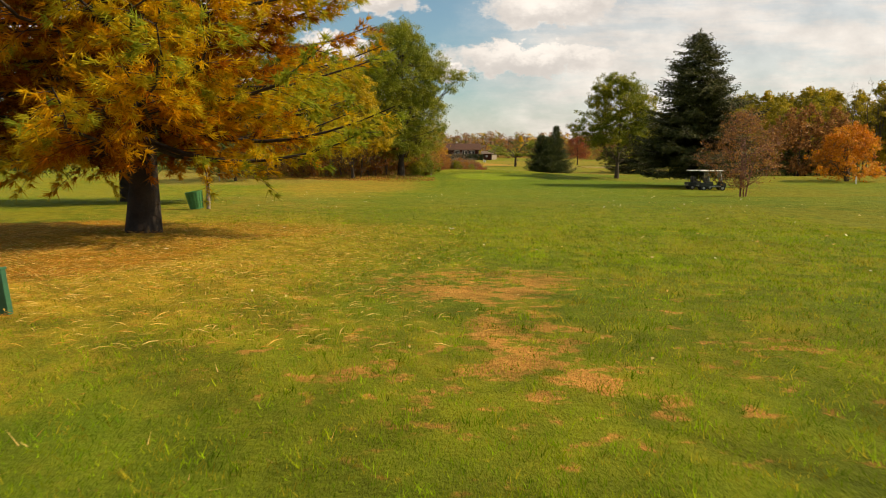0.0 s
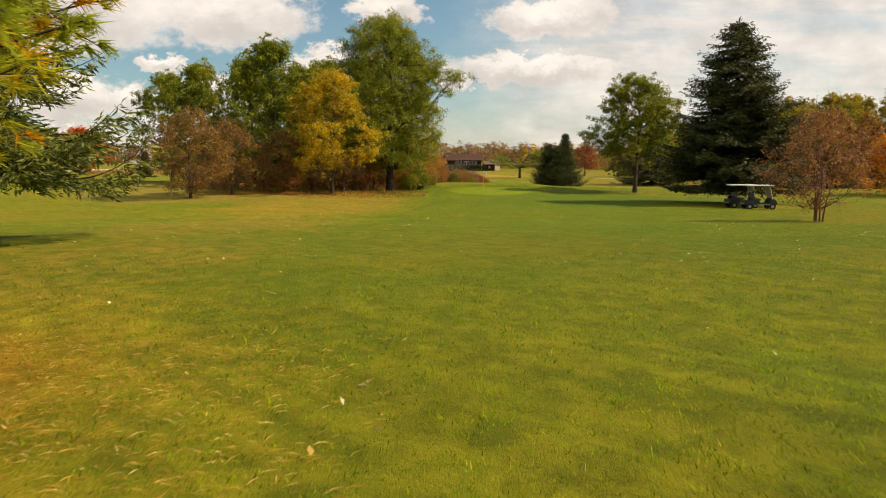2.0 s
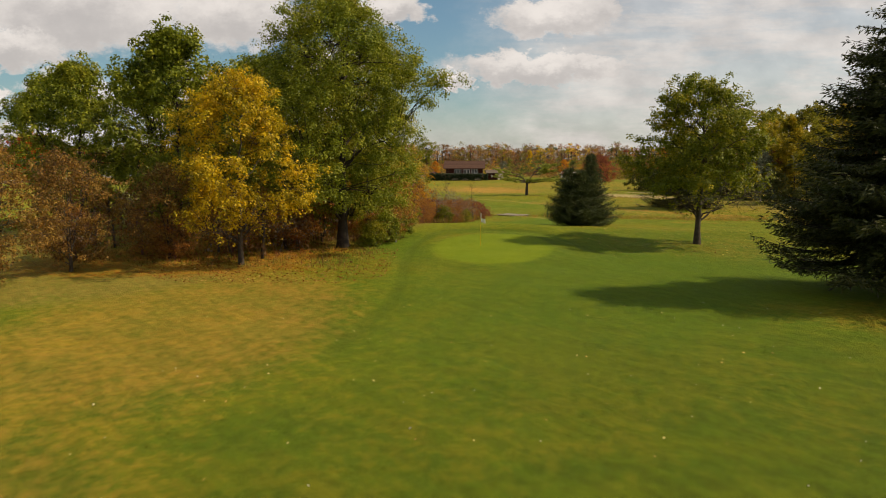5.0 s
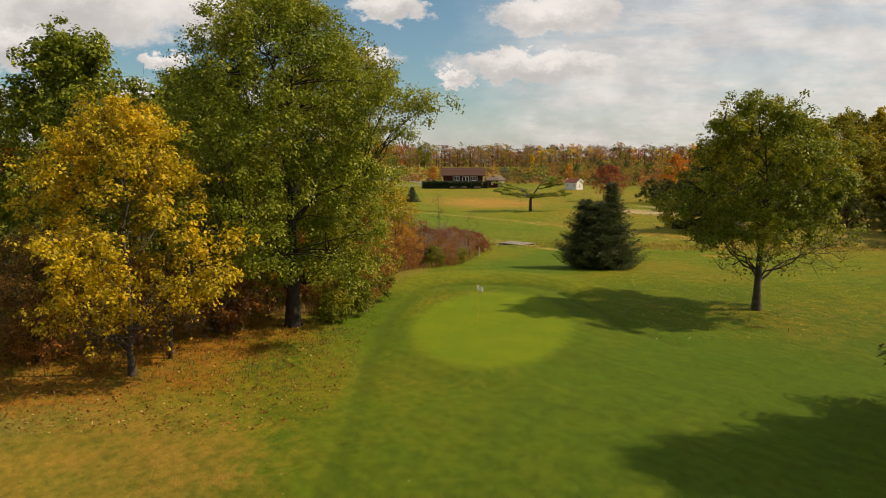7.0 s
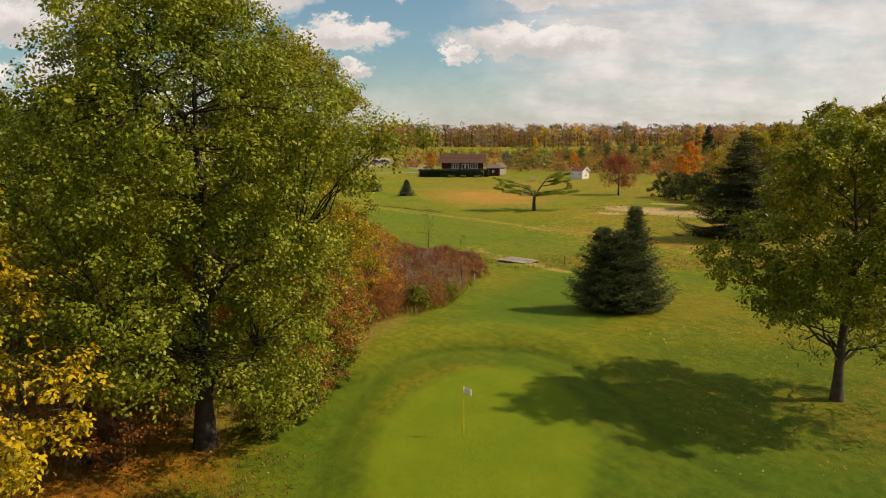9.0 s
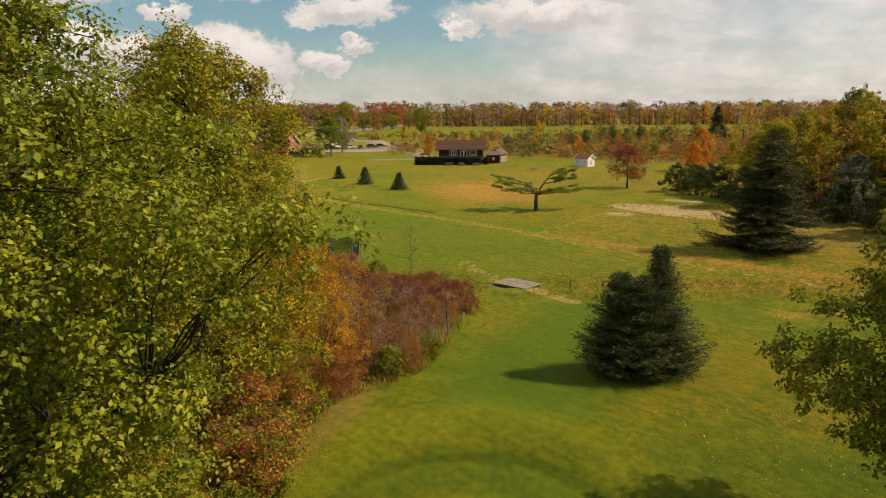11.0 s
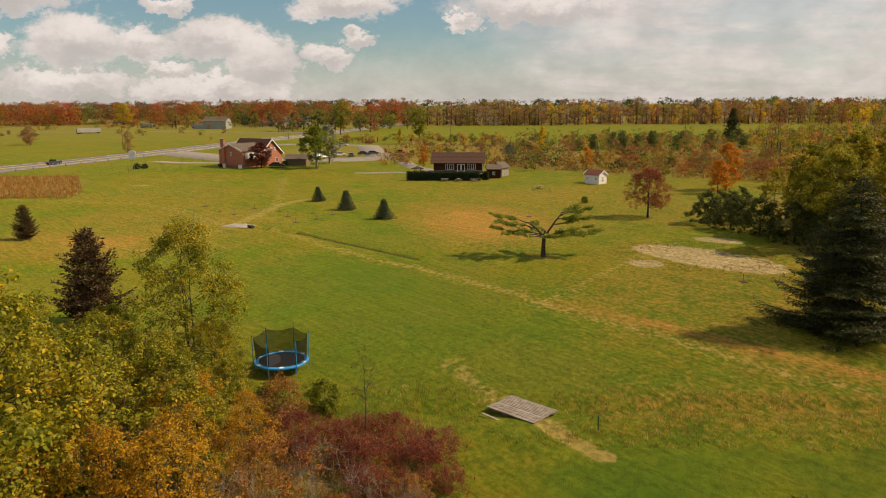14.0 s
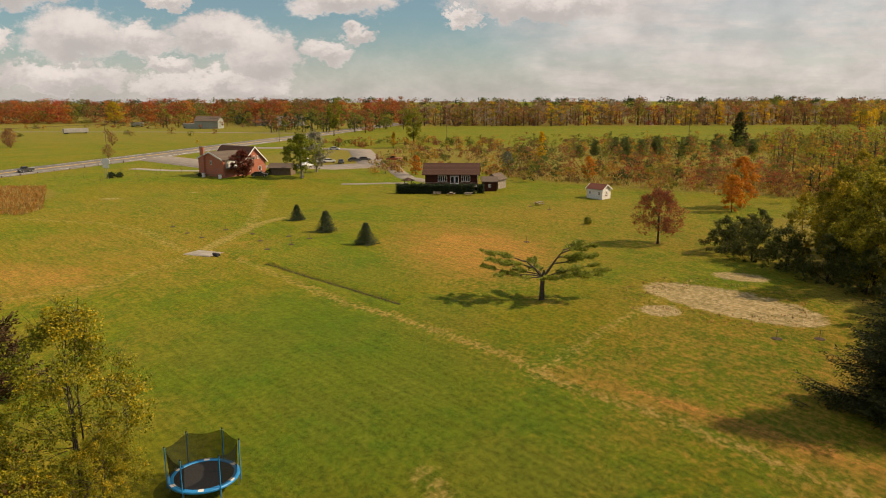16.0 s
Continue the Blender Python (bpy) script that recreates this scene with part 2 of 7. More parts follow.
DITCH_NEAR = [(-40, 141), (-8, 143.5), (5, 145.5), (12, 147.0), (22, 147.5), (34, 148.2), (60, 147)]
DITCH_FAR = [(-30, 222), (-17.6, 215), (-8, 205), (2.5, 194.6)]
TRACK_NEAR = [(13.2, 145), (15.2, 141.6), (16.6, 139.6)]
TRACK_LONG = [(-24, 219.5), (-14, 207), (-8, 199.5), (-3, 193.5), (2.6, 189), (7.7, 183.7), (14.2, 177), (18.5, 170.5), (25.3, 164.4), (29.7, 159.3), (34, 154), (44, 148), (70, 138)]
TRACK_SIDE = [(16, 172), (24, 184), (30, 192), (40, 205)]
TRACK_HILL = [(-31.5, 222), (-31, 227.2), (-30.2, 237.2), (-28.7, 249.3), (-25.5, 255.6)]
TRACK_WHEEL = [(-29.6, 243), (-31, 254), (-33.5, 268), (-38.6, 291), (-41, 300)]
TRACK_LOW = [(-31.5, 219), (-34, 211), (-36.5, 202.3), (-39.8, 198.7), (-47, 195)]
TRACK_WEST = [(-34, 225), (-38.8, 230.5), (-45.2, 239.3), (-58, 249.5), (-75, 254), (-130, 266)]
RIM = [(-1.5, 64), (-0.7, 69.6), (-0.1, 72.6), (0.1, 78), (-0.2, 86.6), (0.0, 94.0), (0.4, 99), (1.7, 104.6), (4, 106.7), (6.75, 107.4), (9.5, 106.9), (11.6, 105), (13.2, 99.5), (13.7, 95.7), (15.9, 90.9)]
RIM_BACK = [(-0.6, 104.3), (2, 108.4), (7, 111.6), (11.7, 109.3), (13.9, 105.4)]
LANE = [(-2.2, 56), (1.8, 63.7), (3.65, 69.7), (4.9, 75.6), (6, 82)]


def lines(spans):
    """Grid lines from spans (to, step)."""
    out = [spans[0]]
    for to, step in spans[1:]:
        n = max(1, round((to - out[-1]) / step))
        out += list(np.linspace(out[-1], to, n + 1)[1:])
    return np.array(out)


def mesh(name, verts, quads=(), tris=(), smooth_faces=False):
    me = bpy.data.meshes.new(name)
    verts, quads, tris = np.asarray(verts, np.float32), np.asarray(quads, np.int32).reshape(-1, 4), np.asarray(tris, np.int32).reshape(-1, 3)
    me.vertices.add(len(verts))
    me.vertices.foreach_set("co", verts.ravel())
    me.loops.add(quads.size + tris.size)
    me.loops.foreach_set("vertex_index", np.concatenate((quads.ravel(), tris.ravel())))
    me.polygons.add(len(quads) + len(tris))
    me.polygons.foreach_set("loop_start", np.concatenate((np.arange(len(quads)) * 4, quads.size + np.arange(len(tris)) * 3)).astype(np.int32))
    if smooth_faces:
        me.polygons.foreach_set("use_smooth", np.ones(len(quads) + len(tris), bool))
    me.update(calc_edges=True)
    return me


def paint(me, name, rgba):
    at = me.color_attributes.new(name, "FLOAT_COLOR", "POINT")
    at.data.foreach_set("color", np.ascontiguousarray(rgba, np.float32).ravel())


def part(name, data, mat, parent=None, label=""):
    """Links a bmesh or a mesh as one object under a thing or a part."""
    if isinstance(data, bmesh.types.BMesh):
        me = bpy.data.meshes.new(name)
        data.to_mesh(me)
        data.free()
        data = me
    if mat is not None and not data.materials:
        data.materials.append(mat)
    ob = new(name, data)
    ob.parent = parent
    if label:
        tagged(ob, label)
    return ob


def thing(name, label, category, x=0.0, y=0.0, z=None, turn=0.0, group="", kind=""):
    """An empty at a thing's base, on the ground."""
    ob = new(name)
    ob.empty_display_size = 0.3
    ob.matrix_basis = pose(x, y, float(land(x, y)) if z is None else z, 0, 0, turn)
    return tagged(ob, label, category, group, kind)


xs = lines([-4500, (-1200, 400), (-400, 80), (-160, 12), (-70, 2.5), (-30, 1.4), (-12, 0.8), (16, 0.4), (32, 0.9), (75, 1.6), (160, 6), (400, 40), (1200, 160), (4500, 500)])
ys = lines([-600, (-60, 60), (-8, 4), (1, 0.5), (24, 0.35), (60, 0.65), (112, 0.5), (160, 0.65), (240, 1.0), (330, 1.5), (480, 5), (1000, 30), (4900, 300)])
gx, gy = np.meshgrid(xs, ys)
nx, ny = len(xs), len(ys)
index = np.arange(nx * ny).reshape(ny, nx)
quads = np.stack((index[:-1, :-1], index[:-1, 1:], index[1:, 1:], index[1:, :-1]), -1).reshape(-1, 4)
gz = land(gx, gy)
fx, fy = gx.ravel(), gy.ravel()
litter = np.maximum(np.maximum(blob(fx, fy, -9.8, 12.6, 6.0, 9.2, 0, 0.22), 0.8 * blob(fx, fy, -6.5, 17, 4.2, 4, 0, 0.4)), 0.58 * blob(fx, fy, -15, 83, 11, 5.5, 8, 0.5))
litter = np.maximum(litter, 0.70 * blob(fx, fy, -13, 90, 10, 8, 30, 0.5))
straw = np.maximum(0.9 * blob(fx, fy, -7.4, 10.5, 6.3, 13.0, -8, 0.6), 0.5 * blob(fx, fy, 24, 71, 8, 4, 0, 0.6))
straw = np.maximum(straw, 0.36 * blob(fx, fy, -10, 62, 9, 17, 8, 0.7))
soil = np.maximum.reduce([0.80 * blob(fx, fy, 0.35, 7.1, 0.75, 0.7, 0, 0.6), 0.60 * blob(fx, fy, 0.35, 7.9, 1.5, 1.9, -6, 0.6), 0.55 * blob(fx, fy, -0.45, 8.0, 0.8, 1.3, 20, 0.6), 0.52 * blob(fx, fy, 0.6, 5.6, 0.7, 1.6, 0, 0.6),
                          *[0.75 * blob(fx, fy, cx, cy, r, r * 0.8, 0, 0.6) for cx, cy, r in ((0.66, 3.85, 0.22), (0.42, 4.1, 0.2), (0.6, 5.1, 0.3), (-0.1, 3.7, 0.13), (-0.62, 5.24, 0.13), (1.15, 5.4, 0.16), (1.0, 8.0, 0.4), (0.9, 7.2, 0.35), (-0.4, 7.3, 0.4))]])
soil = np.maximum(soil, 0.36 * blob(fx, fy, 0.5, 6, 3.2, 6, 0, 0.6))
soil = np.maximum(soil, 0.36 * blob(fx, fy, 5.8, 33.5, 1.0, 1.6, 0, 0.6))
soil = np.maximum(soil, np.maximum(np.maximum.reduce([blob(fx, fy, 12.5, 226, 13, 22, 10, 0.7) * 0.60, 0.58 * strip(fx - 2.0, fy, [(22, 169), (29, 163), (35, 157.5), (44, 151)], 2.6, 0.9), 0.45 * blob(fx, fy, 19.8, 195, 2.6, 1.8, 0, 0.7), 0.42 * blob(fx, fy, -57, 303, 10, 5, 0, 0.7)]), np.maximum(0.5 * blob(fx, fy, 36, 136, 6, 2.4, 0, 0.6), 0.55 * blob(fx, fy, -48, 208, 13, 8, -25, 0.6))))
putting = blob(fx, fy, 6.2, 94.8, 4.6, 9.3, -9, 0.09)
sand = np.maximum(0.97 * blob(fx, fy, 41.2, 195.2, 11.2, 5.2, -50, 0.14), 0.85 * blob(fx, fy, 32.3, 191.5, 2.3, 2.3, 0, 0.4))
sand = np.maximum(sand, np.maximum(0.72 * blob(fx, fy, 47, 207, 4.0, 2.7, -35, 0.25), np.maximum(0.6 * blob(fx, fy, -73, 283, 3.4, 2, 0, 0.4), 0.6 * blob(fx, fy, -57.3, 294, 1.6, 1.4, 0, 0.4))))
dry = np.maximum(0.5 * strip(fx, fy, TRACK_LONG, 3.2, 0.95), 0.52 * strip(fx, fy, DITCH_NEAR, 11, 0.9) * smooth(fx, 12, 22))
dry = np.maximum(dry, np.maximum(0.8 * blob(fx, fy, -12, 215, 40, 10, 10, 0.8) * 0.4, 0.55 * blob(fx, fy, 30, 260, 40, 25, 0, 0.7)))
dry = np.maximum.reduce([dry, 0.95 * blob(fx, fy, 12, 228, 15, 26, 10, 0.6), 0.8 * strip(fx - 1.5, fy, [(17, 173), (25, 166.5), (30.5, 161.5), (36, 155.5), (46, 150)], 4.6, 0.9), 0.6 * blob(fx, fy, 19.6, 195, 3.4, 2.6, 0, 0.6), 0.85 * blob(fx, fy, -50, 206, 18, 12, -25, 0.6), 0.36 * smooth(fy, 330, 400) * smooth(-fx, 100, 130), 0.5 * blob(fx, fy, 45, 175, 25, 30, 0, 0.6)])
dry = np.maximum.reduce([dry, 0.6 * blob(fx, fy, -45, 225, 26, 30, 20, 0.6), 0.5 * blob(fx, fy, 40, 250, 30, 40, 0, 0.6), 0.45 * blob(fx, fy, 28, 172, 16, 12, -40, 0.7), 0.5 * blob(fx, fy, -62, 270, 30, 30, 0, 0.7), 0.42 * blob(fx, fy, 25, 97, 9, 9, 0, 0.8), 0.72 * blob(fx, fy, -8.8, 69, 8.0, 14, 0, 0.5), 0.62 * blob(fx, fy, -9, 46, 7, 14, 0, 0.7), 0.55 * blob(fx, fy, -7.5, 27, 5.5, 12, 0, 0.7)])
track = np.maximum.reduce([strip(fx, fy, TRACK_NEAR, 1.5, 0.8), 0.5 * strip(fx, fy, TRACK_LONG, 2.0, 0.95), 0.46 * strip(fx, fy, TRACK_SIDE, 1.8, 0.9),
                           0.85 * strip(fx, fy, TRACK_HILL, 2.6, 0.9), 0.56 * strip(fx, fy, TRACK_WEST, 2.4, 0.9), 0.46 * strip(fx, fy, TRACK_LOW, 2.6, 0.9), 0.5 * strip(fx, fy, TRACK_WHEEL, 3.0, 0.9), 0.52 * strip(fx, fy, [(10.4, 148.6), (8.6, 152.2), (7.1, 155.7)], 2.0, 0.9)])
lush = blob(fx, fy, 14, 125, 6, 17, -22, 0.35)
lush = np.maximum(lush, 0.7 * (blob(fx, fy, 6, 95, 9.5, 13.5, 0, 0.2) - blob(fx, fy, 6, 95, 5.4, 9.5, 0, 0.1)))
lush = np.maximum(lush, np.maximum(0.75 * blob(fx, fy, 0, 172, 16, 26, 30, 0.7), 0.6 * blob(fx, fy, -4, 212, 12, 9, -30, 0.7)))
lush = np.maximum(lush, 0.9 * strip(fx, fy, [(4.5, 19), (6.5, 15), (8.5, 12.5), (14, 10)], 1.6, 0.9))
lush = np.maximum(lush, np.maximum(np.maximum(0.55 * blob(fx, fy, 4.5, 42, 12, 17, 0, 0.8), 0.8 * blob(fx, fy, 8, 72, 9, 17, 0, 0.7)), 0.85 * blob(fx, fy, 20, 84, 16, 18, 0, 0.6)))
meadow = np.maximum.reduce([blob(fx, fy, -13, 117, 15, 29, -8, 0.2), blob(fx, fy, -22, 92, 15, 22, 0, 0.3), blob(fx, fy, -108, 281, 20, 24, 20, 0.15),
                            blob(fx, fy, 95, 330, 85, 45, -20, 0.2), blob(fx, fy, 40, 400, 110, 60, 0, 0.3), blob(fx, fy, 85, 200, 30, 70, -10, 0.3), blob(fx, fy, 0, 900, 2500, 190, 0, 0.05), 0.2 * smooth(-fx, 96, 116) * smooth(fy, 250, 330), 0.5 * smooth(-fx, 45, 75) * smooth(fy, 430, 520)])
ground_mesh = mesh("ground", np.stack((fx, fy, gz.ravel()), -1), quads, smooth_faces=True)
paint(ground_mesh, "cover_a", np.stack((litter, soil, putting, sand), -1))
paint(ground_mesh, "cover_b", np.stack((dry, track, lush, meadow), -1))
edge = np.maximum.reduce([strip(fx, fy, RIM, 0.8, 0.9), 0.55 * strip(fx, fy, LANE, 0.8, 0.9), 0.8 * blob(fx, fy, -36, 94.5, 4, 0.9, 10, 0.5), *[0.8 * blob(fx, fy, cx, cy, 0.9, 0.35, r, 0.7) for cx, cy, r in ((5.6, 33.4, 0), (5.4, 35.4, -20), (6.0, 29.4, 70), (4.2, 22.0, 0), (3.6, 84, 90), (8, 80.5, 0))]])
# bank: sunlit lightening painted on the near fairway, the back bank and a mound
bank = np.maximum(0.8 * blob(fx, fy, 4, 18, 12, 8, 0, 0.7), np.maximum(strip(fx, fy, RIM_BACK, 3.2, 0.9), 0.7 * blob(fx, fy, -50, 104, 9, 6, 0, 0.4)))
paint(ground_mesh, "cover_c", np.stack((straw, edge, bank, smooth(fy, 14, 30) * (1 - smooth(fy, 128, 146))), -1))


def turf():
    m, n = material("turf")
    at = n.add("ShaderNodeTexCoord").outputs["Object"]
    a = n.add("ShaderNodeAttribute", {"attribute_name": "cover_a"})
    b = n.add("ShaderNodeAttribute", {"attribute_name": "cover_b"})
    c = n.add("ShaderNodeAttribute", {"attribute_name": "cover_c"})
    sa, sb, sc = (n.add("ShaderNodeSeparateColor", None, Color=v.outputs["Color"]) for v in (a, b, c))
    wide, mid, small, fine = n.noise(at, 0.045, 4, 0.6), n.noise(at, 0.35, 5, 0.65), n.noise(at, 2.6, 5, 0.7), n.noise(at, 28.0, 4, 0.75)
    blades = n.noise(n.add("ShaderNodeMapping", None, Vector=at, Scale=(1, 0.35, 1)).outputs[0], 75.0, 3, 0.7)
    grain = n.math("ADD", n.math("MULTIPLY", fine, 0.5), n.math("MULTIPLY", blades, 0.5))

    patches = n.noise(at, 5.0, 6, 0.62)

    def ragged(cover, tight=0.16):
        v = n.math("ADD", cover, n.math("MULTIPLY", n.math("SUBTRACT", n.math("ADD", n.math("MULTIPLY", small, 0.55), n.math("MULTIPLY", mid, 0.45)), 0.5), 1.5))
        return n.math("MULTIPLY", n.ramp(v, 0.5 - tight, 0.5 + tight), n.ramp(cover, 0.0, 0.12))

    clump = n.noise(n.add("ShaderNodeMapping", None, Vector=at, Scale=(1, 0.7, 1), Rotation=(0, 0, -0.5)).outputs[0], 2.4, 6, 0.62)
    coarse = n.noise(n.add("ShaderNodeMapping", None, Vector=at, Scale=(1, 0.6, 1), Rotation=(0, 0, 0.6)).outputs[0], 1.1, 6, 0.72)
    speck = n.math("SUBTRACT", n.math("ADD", n.math("MULTIPLY", clump, 0.5), n.math("MULTIPLY", coarse, 0.5)), 0.5)

    def broken(cover, part=2.6, tight=0.16):
        return n.math("MULTIPLY", n.ramp(n.math("ADD", cover, n.math("MULTIPLY", speck, n.math("MULTIPLY", part, n.math("SUBTRACT", 1.0, n.math("MULTIPLY", c.outputs["Alpha"], 0.6))))), 0.5 - tight, 0.5 + tight), n.ramp(cover, 0.0, 0.15))

    col = n.mix(n.ramp(mid, 0.36, 0.64), (0.043, 0.070, 0.003), (0.098, 0.106, 0.004))
    col = n.mix(n.math("MULTIPLY", n.ramp(n.math("ADD", wide, n.math("MULTIPLY", speck, 0.7)), 0.46, 0.60), 0.72), col, (0.150, 0.094, 0.006))
    far = n.ramp(n.add("ShaderNodeSeparateXYZ", None, Vector=at).outputs[1], 130.0, 165.0)
    col = n.mix(n.math("MULTIPLY", n.math("MULTIPLY", n.ramp(n.math("ADD", n.noise(at, 0.075, 5, 0.66), n.math("MULTIPLY", speck, 0.5)), 0.44, 0.60), 0.6), far), col, (0.175, 0.100, 0.016))
    col = n.mix(n.math("MULTIPLY", n.ramp(coarse, 0.48, 0.70), 0.34), col, (0.15, 0.125, 0.012))
    col = n.mix(n.math("MULTIPLY", n.ramp(coarse, 0.52, 0.32), 0.40), col, (0.028, 0.056, 0.003))
    col = n.mix(n.math("MULTIPLY", n.ramp(small, 0.50, 0.78), 0.35), col, (0.135, 0.13, 0.012))
    col = n.mix(n.math("MULTIPLY", sb.outputs[2], 0.85), col, (0.026, 0.074, 0.004))
    col = n.mix(n.math("MULTIPLY", broken(n.math("MULTIPLY", sb.outputs[0], 0.9), 2.6, 0.24), 0.8), col, n.mix(n.ramp(mid, 0.35, 0.6), (0.19, 0.108, 0.020), (0.225, 0.098, 0.024)))
    col = n.mix(ragged(sc.outputs[0], 0.3), col, n.mix(n.ramp(grain, 0.4, 0.62), (0.20, 0.112, 0.010), (0.36, 0.205, 0.022)))
    col = n.mix(ragged(b.outputs["Alpha"], 0.2), col, n.mix(n.ramp(small, 0.35, 0.65), (0.13, 0.09, 0.025), (0.18, 0.105, 0.028)))
    col = n.mix(ragged(sa.outputs[0], 0.25), col, n.mix(n.ramp(grain, 0.38, 0.62), (0.14, 0.028, 0.004), (0.31, 0.080, 0.010)))
    col = n.mix(n.math("MULTIPLY", n.math("MULTIPLY", n.ramp(n.math("ADD", sa.outputs[1], n.math("MULTIPLY", n.math("SUBTRACT", n.math("ADD", n.math("MULTIPLY", patches, 0.7), n.math("MULTIPLY", mid, 0.3)), 0.5), 2.0)), 0.48, 0.62), n.ramp(sa.outputs[1], 0.0, 0.1)), 0.9), col, n.mix(n.ramp(grain, 0.35, 0.65), (0.25, 0.085, 0.020), (0.42, 0.165, 0.055)))
    col = n.mix(n.math("MULTIPLY", broken(sb.outputs[1], 2.2, 0.26), 0.85), col, n.mix(n.ramp(small, 0.3, 0.7), (0.21, 0.13, 0.035), (0.30, 0.20, 0.075)))
    col = n.mix(n.math("MULTIPLY", n.ramp(n.math("ADD", sc.outputs[1], n.math("MULTIPLY", speck, 1.6)), 0.3, 0.8), 0.62), col, (0.022, 0.044, 0.003))
    # lighter grass colour in place of stronger sun on those stretches
    col = n.mix(n.math("MULTIPLY", sc.outputs[2], 0.6), col, (0.125, 0.135, 0.006))
    col = n.mix(sa.outputs[2], col, n.mix(n.ramp(mid, 0.3, 0.7), (0.090, 0.140, 0.004), (0.125, 0.165, 0.005)))
    col = n.mix(ragged(a.outputs["Alpha"], 0.2), col, n.mix(n.math("MULTIPLY", n.ramp(coarse, 0.54, 0.66), 0.55), n.mix(n.ramp(small, 0.35, 0.7), (0.25, 0.155, 0.085), (0.40, 0.30, 0.19)), (0.15, 0.095, 0.05)))
    streak = n.noise(n.add("ShaderNodeMapping", None, Vector=n.add("ShaderNodeMapping", None, Vector=at, Rotation=(0, 0, 0.85)).outputs[0], Scale=(0.09, 1, 1)).outputs[0], 1.9, 5, 0.65)
    tone = n.math("ADD", n.math("ADD", 0.26, n.math("MULTIPLY", n.ramp(streak, 0.38, 0.62), 0.40)), n.math("ADD", n.math("MULTIPLY", n.ramp(grain, 0.3, 0.7), 0.5), n.math("MULTIPLY", n.ramp(clump, 0.36, 0.64), 0.66)))
    tone = n.math("ADD", tone, n.math("MULTIPLY", n.math("SUBTRACT", 0.94, tone), n.math("MULTIPLY", c.outputs["Alpha"], 0.35)))
    tone = n.math("ADD", tone, n.math("MULTIPLY", n.math("SUBTRACT", 1.04, tone), n.math("MULTIPLY", sa.outputs[2], 0.8)))
    col = n.mix(1.0, col, n.add("ShaderNodeCombineXYZ", None, X=tone, Y=tone, Z=tone).outputs[0], "MULTIPLY")
    rel = n.add("ShaderNodeBump", None, Strength=0.8, Distance=0.09, Height=n.math("ADD", n.math("ADD", n.math("MULTIPLY", small, 0.5), grain), n.math("MULTIPLY", clump, n.math("SUBTRACT", 1.0, n.math("MULTIPLY", sa.outputs[2], 0.8)))))
    close(n, n.add("ShaderNodeBsdfPrincipled", {}, Base_Color=col, Roughness=0.9, Normal=rel, **{"Sheen_Weight": 0.30, "Sheen_Roughness": 0.55, "Sheen_Tint": (0.56, 0.72, 0.04), "Specular_IOR_Level": 0.1}))
    return m


ground = tagged(part("ground", ground_mesh, turf()), "mown grass of a golf course with dry and bare patches", "ground", kind="structure")

# ---- plants: wood and leaves ----


def tube(points, radii, sides=5):
    """Vertices and quads of a tapered tube along points."""
    p = np.asarray(points, float)
    r = np.asarray(radii, float)
    d = np.gradient(p, axis=0)
    d /= np.linalg.norm(d, axis=1)[:, None] + 1e-9
    ref = np.where(np.abs(d[:, 2:3]) > 0.9, np.array([[1.0, 0, 0]]), np.array([[0, 0, 1.0]]))
    u = np.cross(d, ref)
    u /= np.linalg.norm(u, axis=1)[:, None] + 1e-9
    v = np.cross(d, u)
    k = np.arange(sides) * 2 * np.pi / sides
    verts = p[:, None] + r[:, None, None] * (np.cos(k)[None, :, None] * u[:, None] + np.sin(k)[None, :, None] * v[:, None])
    i = np.arange((len(p) - 1) * sides).reshape(-1, sides)
    j = np.roll(i, -1, 1)
    return verts.reshape(-1, 3), np.stack((i, j, j + sides, i + sides), -1).reshape(-1, 4)


def gather(pieces):
    verts, faces, n = [], [], 0
    for v, f in pieces:
        verts.append(v), faces.append(f + n)
        n += len(v)
    return np.concatenate(verts), np.concatenate(faces)


def blades_of(rng, at, long, wide, along=None, spread=1.0, face=None):
    """One kite-shaped blade at each place; along: the way that it points; face: the way that its flat side looks."""
    n = len(at)
    d = rng.normal(size=(n, 3)) * spread
    if along is not None:
        d = d * 0.5 + along
    d /= np.linalg.norm(d, axis=1)[:, None] + 1e-9
    turn = rng.normal(size=(n, 3))
    if face is not None:
        turn = turn * 0.55 + face
        d = d - turn * (np.sum(d * turn, 1) / (np.sum(turn * turn, 1) + 1e-9))[:, None] * 0.8
        d /= np.linalg.norm(d, axis=1)[:, None] + 1e-9
    s = np.cross(d, turn)
    s /= np.linalg.norm(s, axis=1)[:, None] + 1e-9
    bend = np.cross(s, d)
    size = rng.uniform(0.65, 1.35, (n, 1))
    long, wide = size * long, size * wide
    mid = at + d * long * 0.45 + bend * long * 0.10
    v = np.stack((at, mid + s * wide * 0.5, at + d * long, mid - s * wide * 0.5), 1).reshape(-1, 3)
    return v, np.arange(4 * n).reshape(n, 4)


def curve3(a, b, lift, n=5, rng=None, wobble=0.0):
    t = np.linspace(0, 1, n)[:, None]
    p = a + (b - a) * t
    p[:, 2] += lift * np.sin(np.pi * t[:, 0])
    if rng is not None:
        p[1:-1] += rng.normal(size=(n - 2, 3)) * wobble
    return p


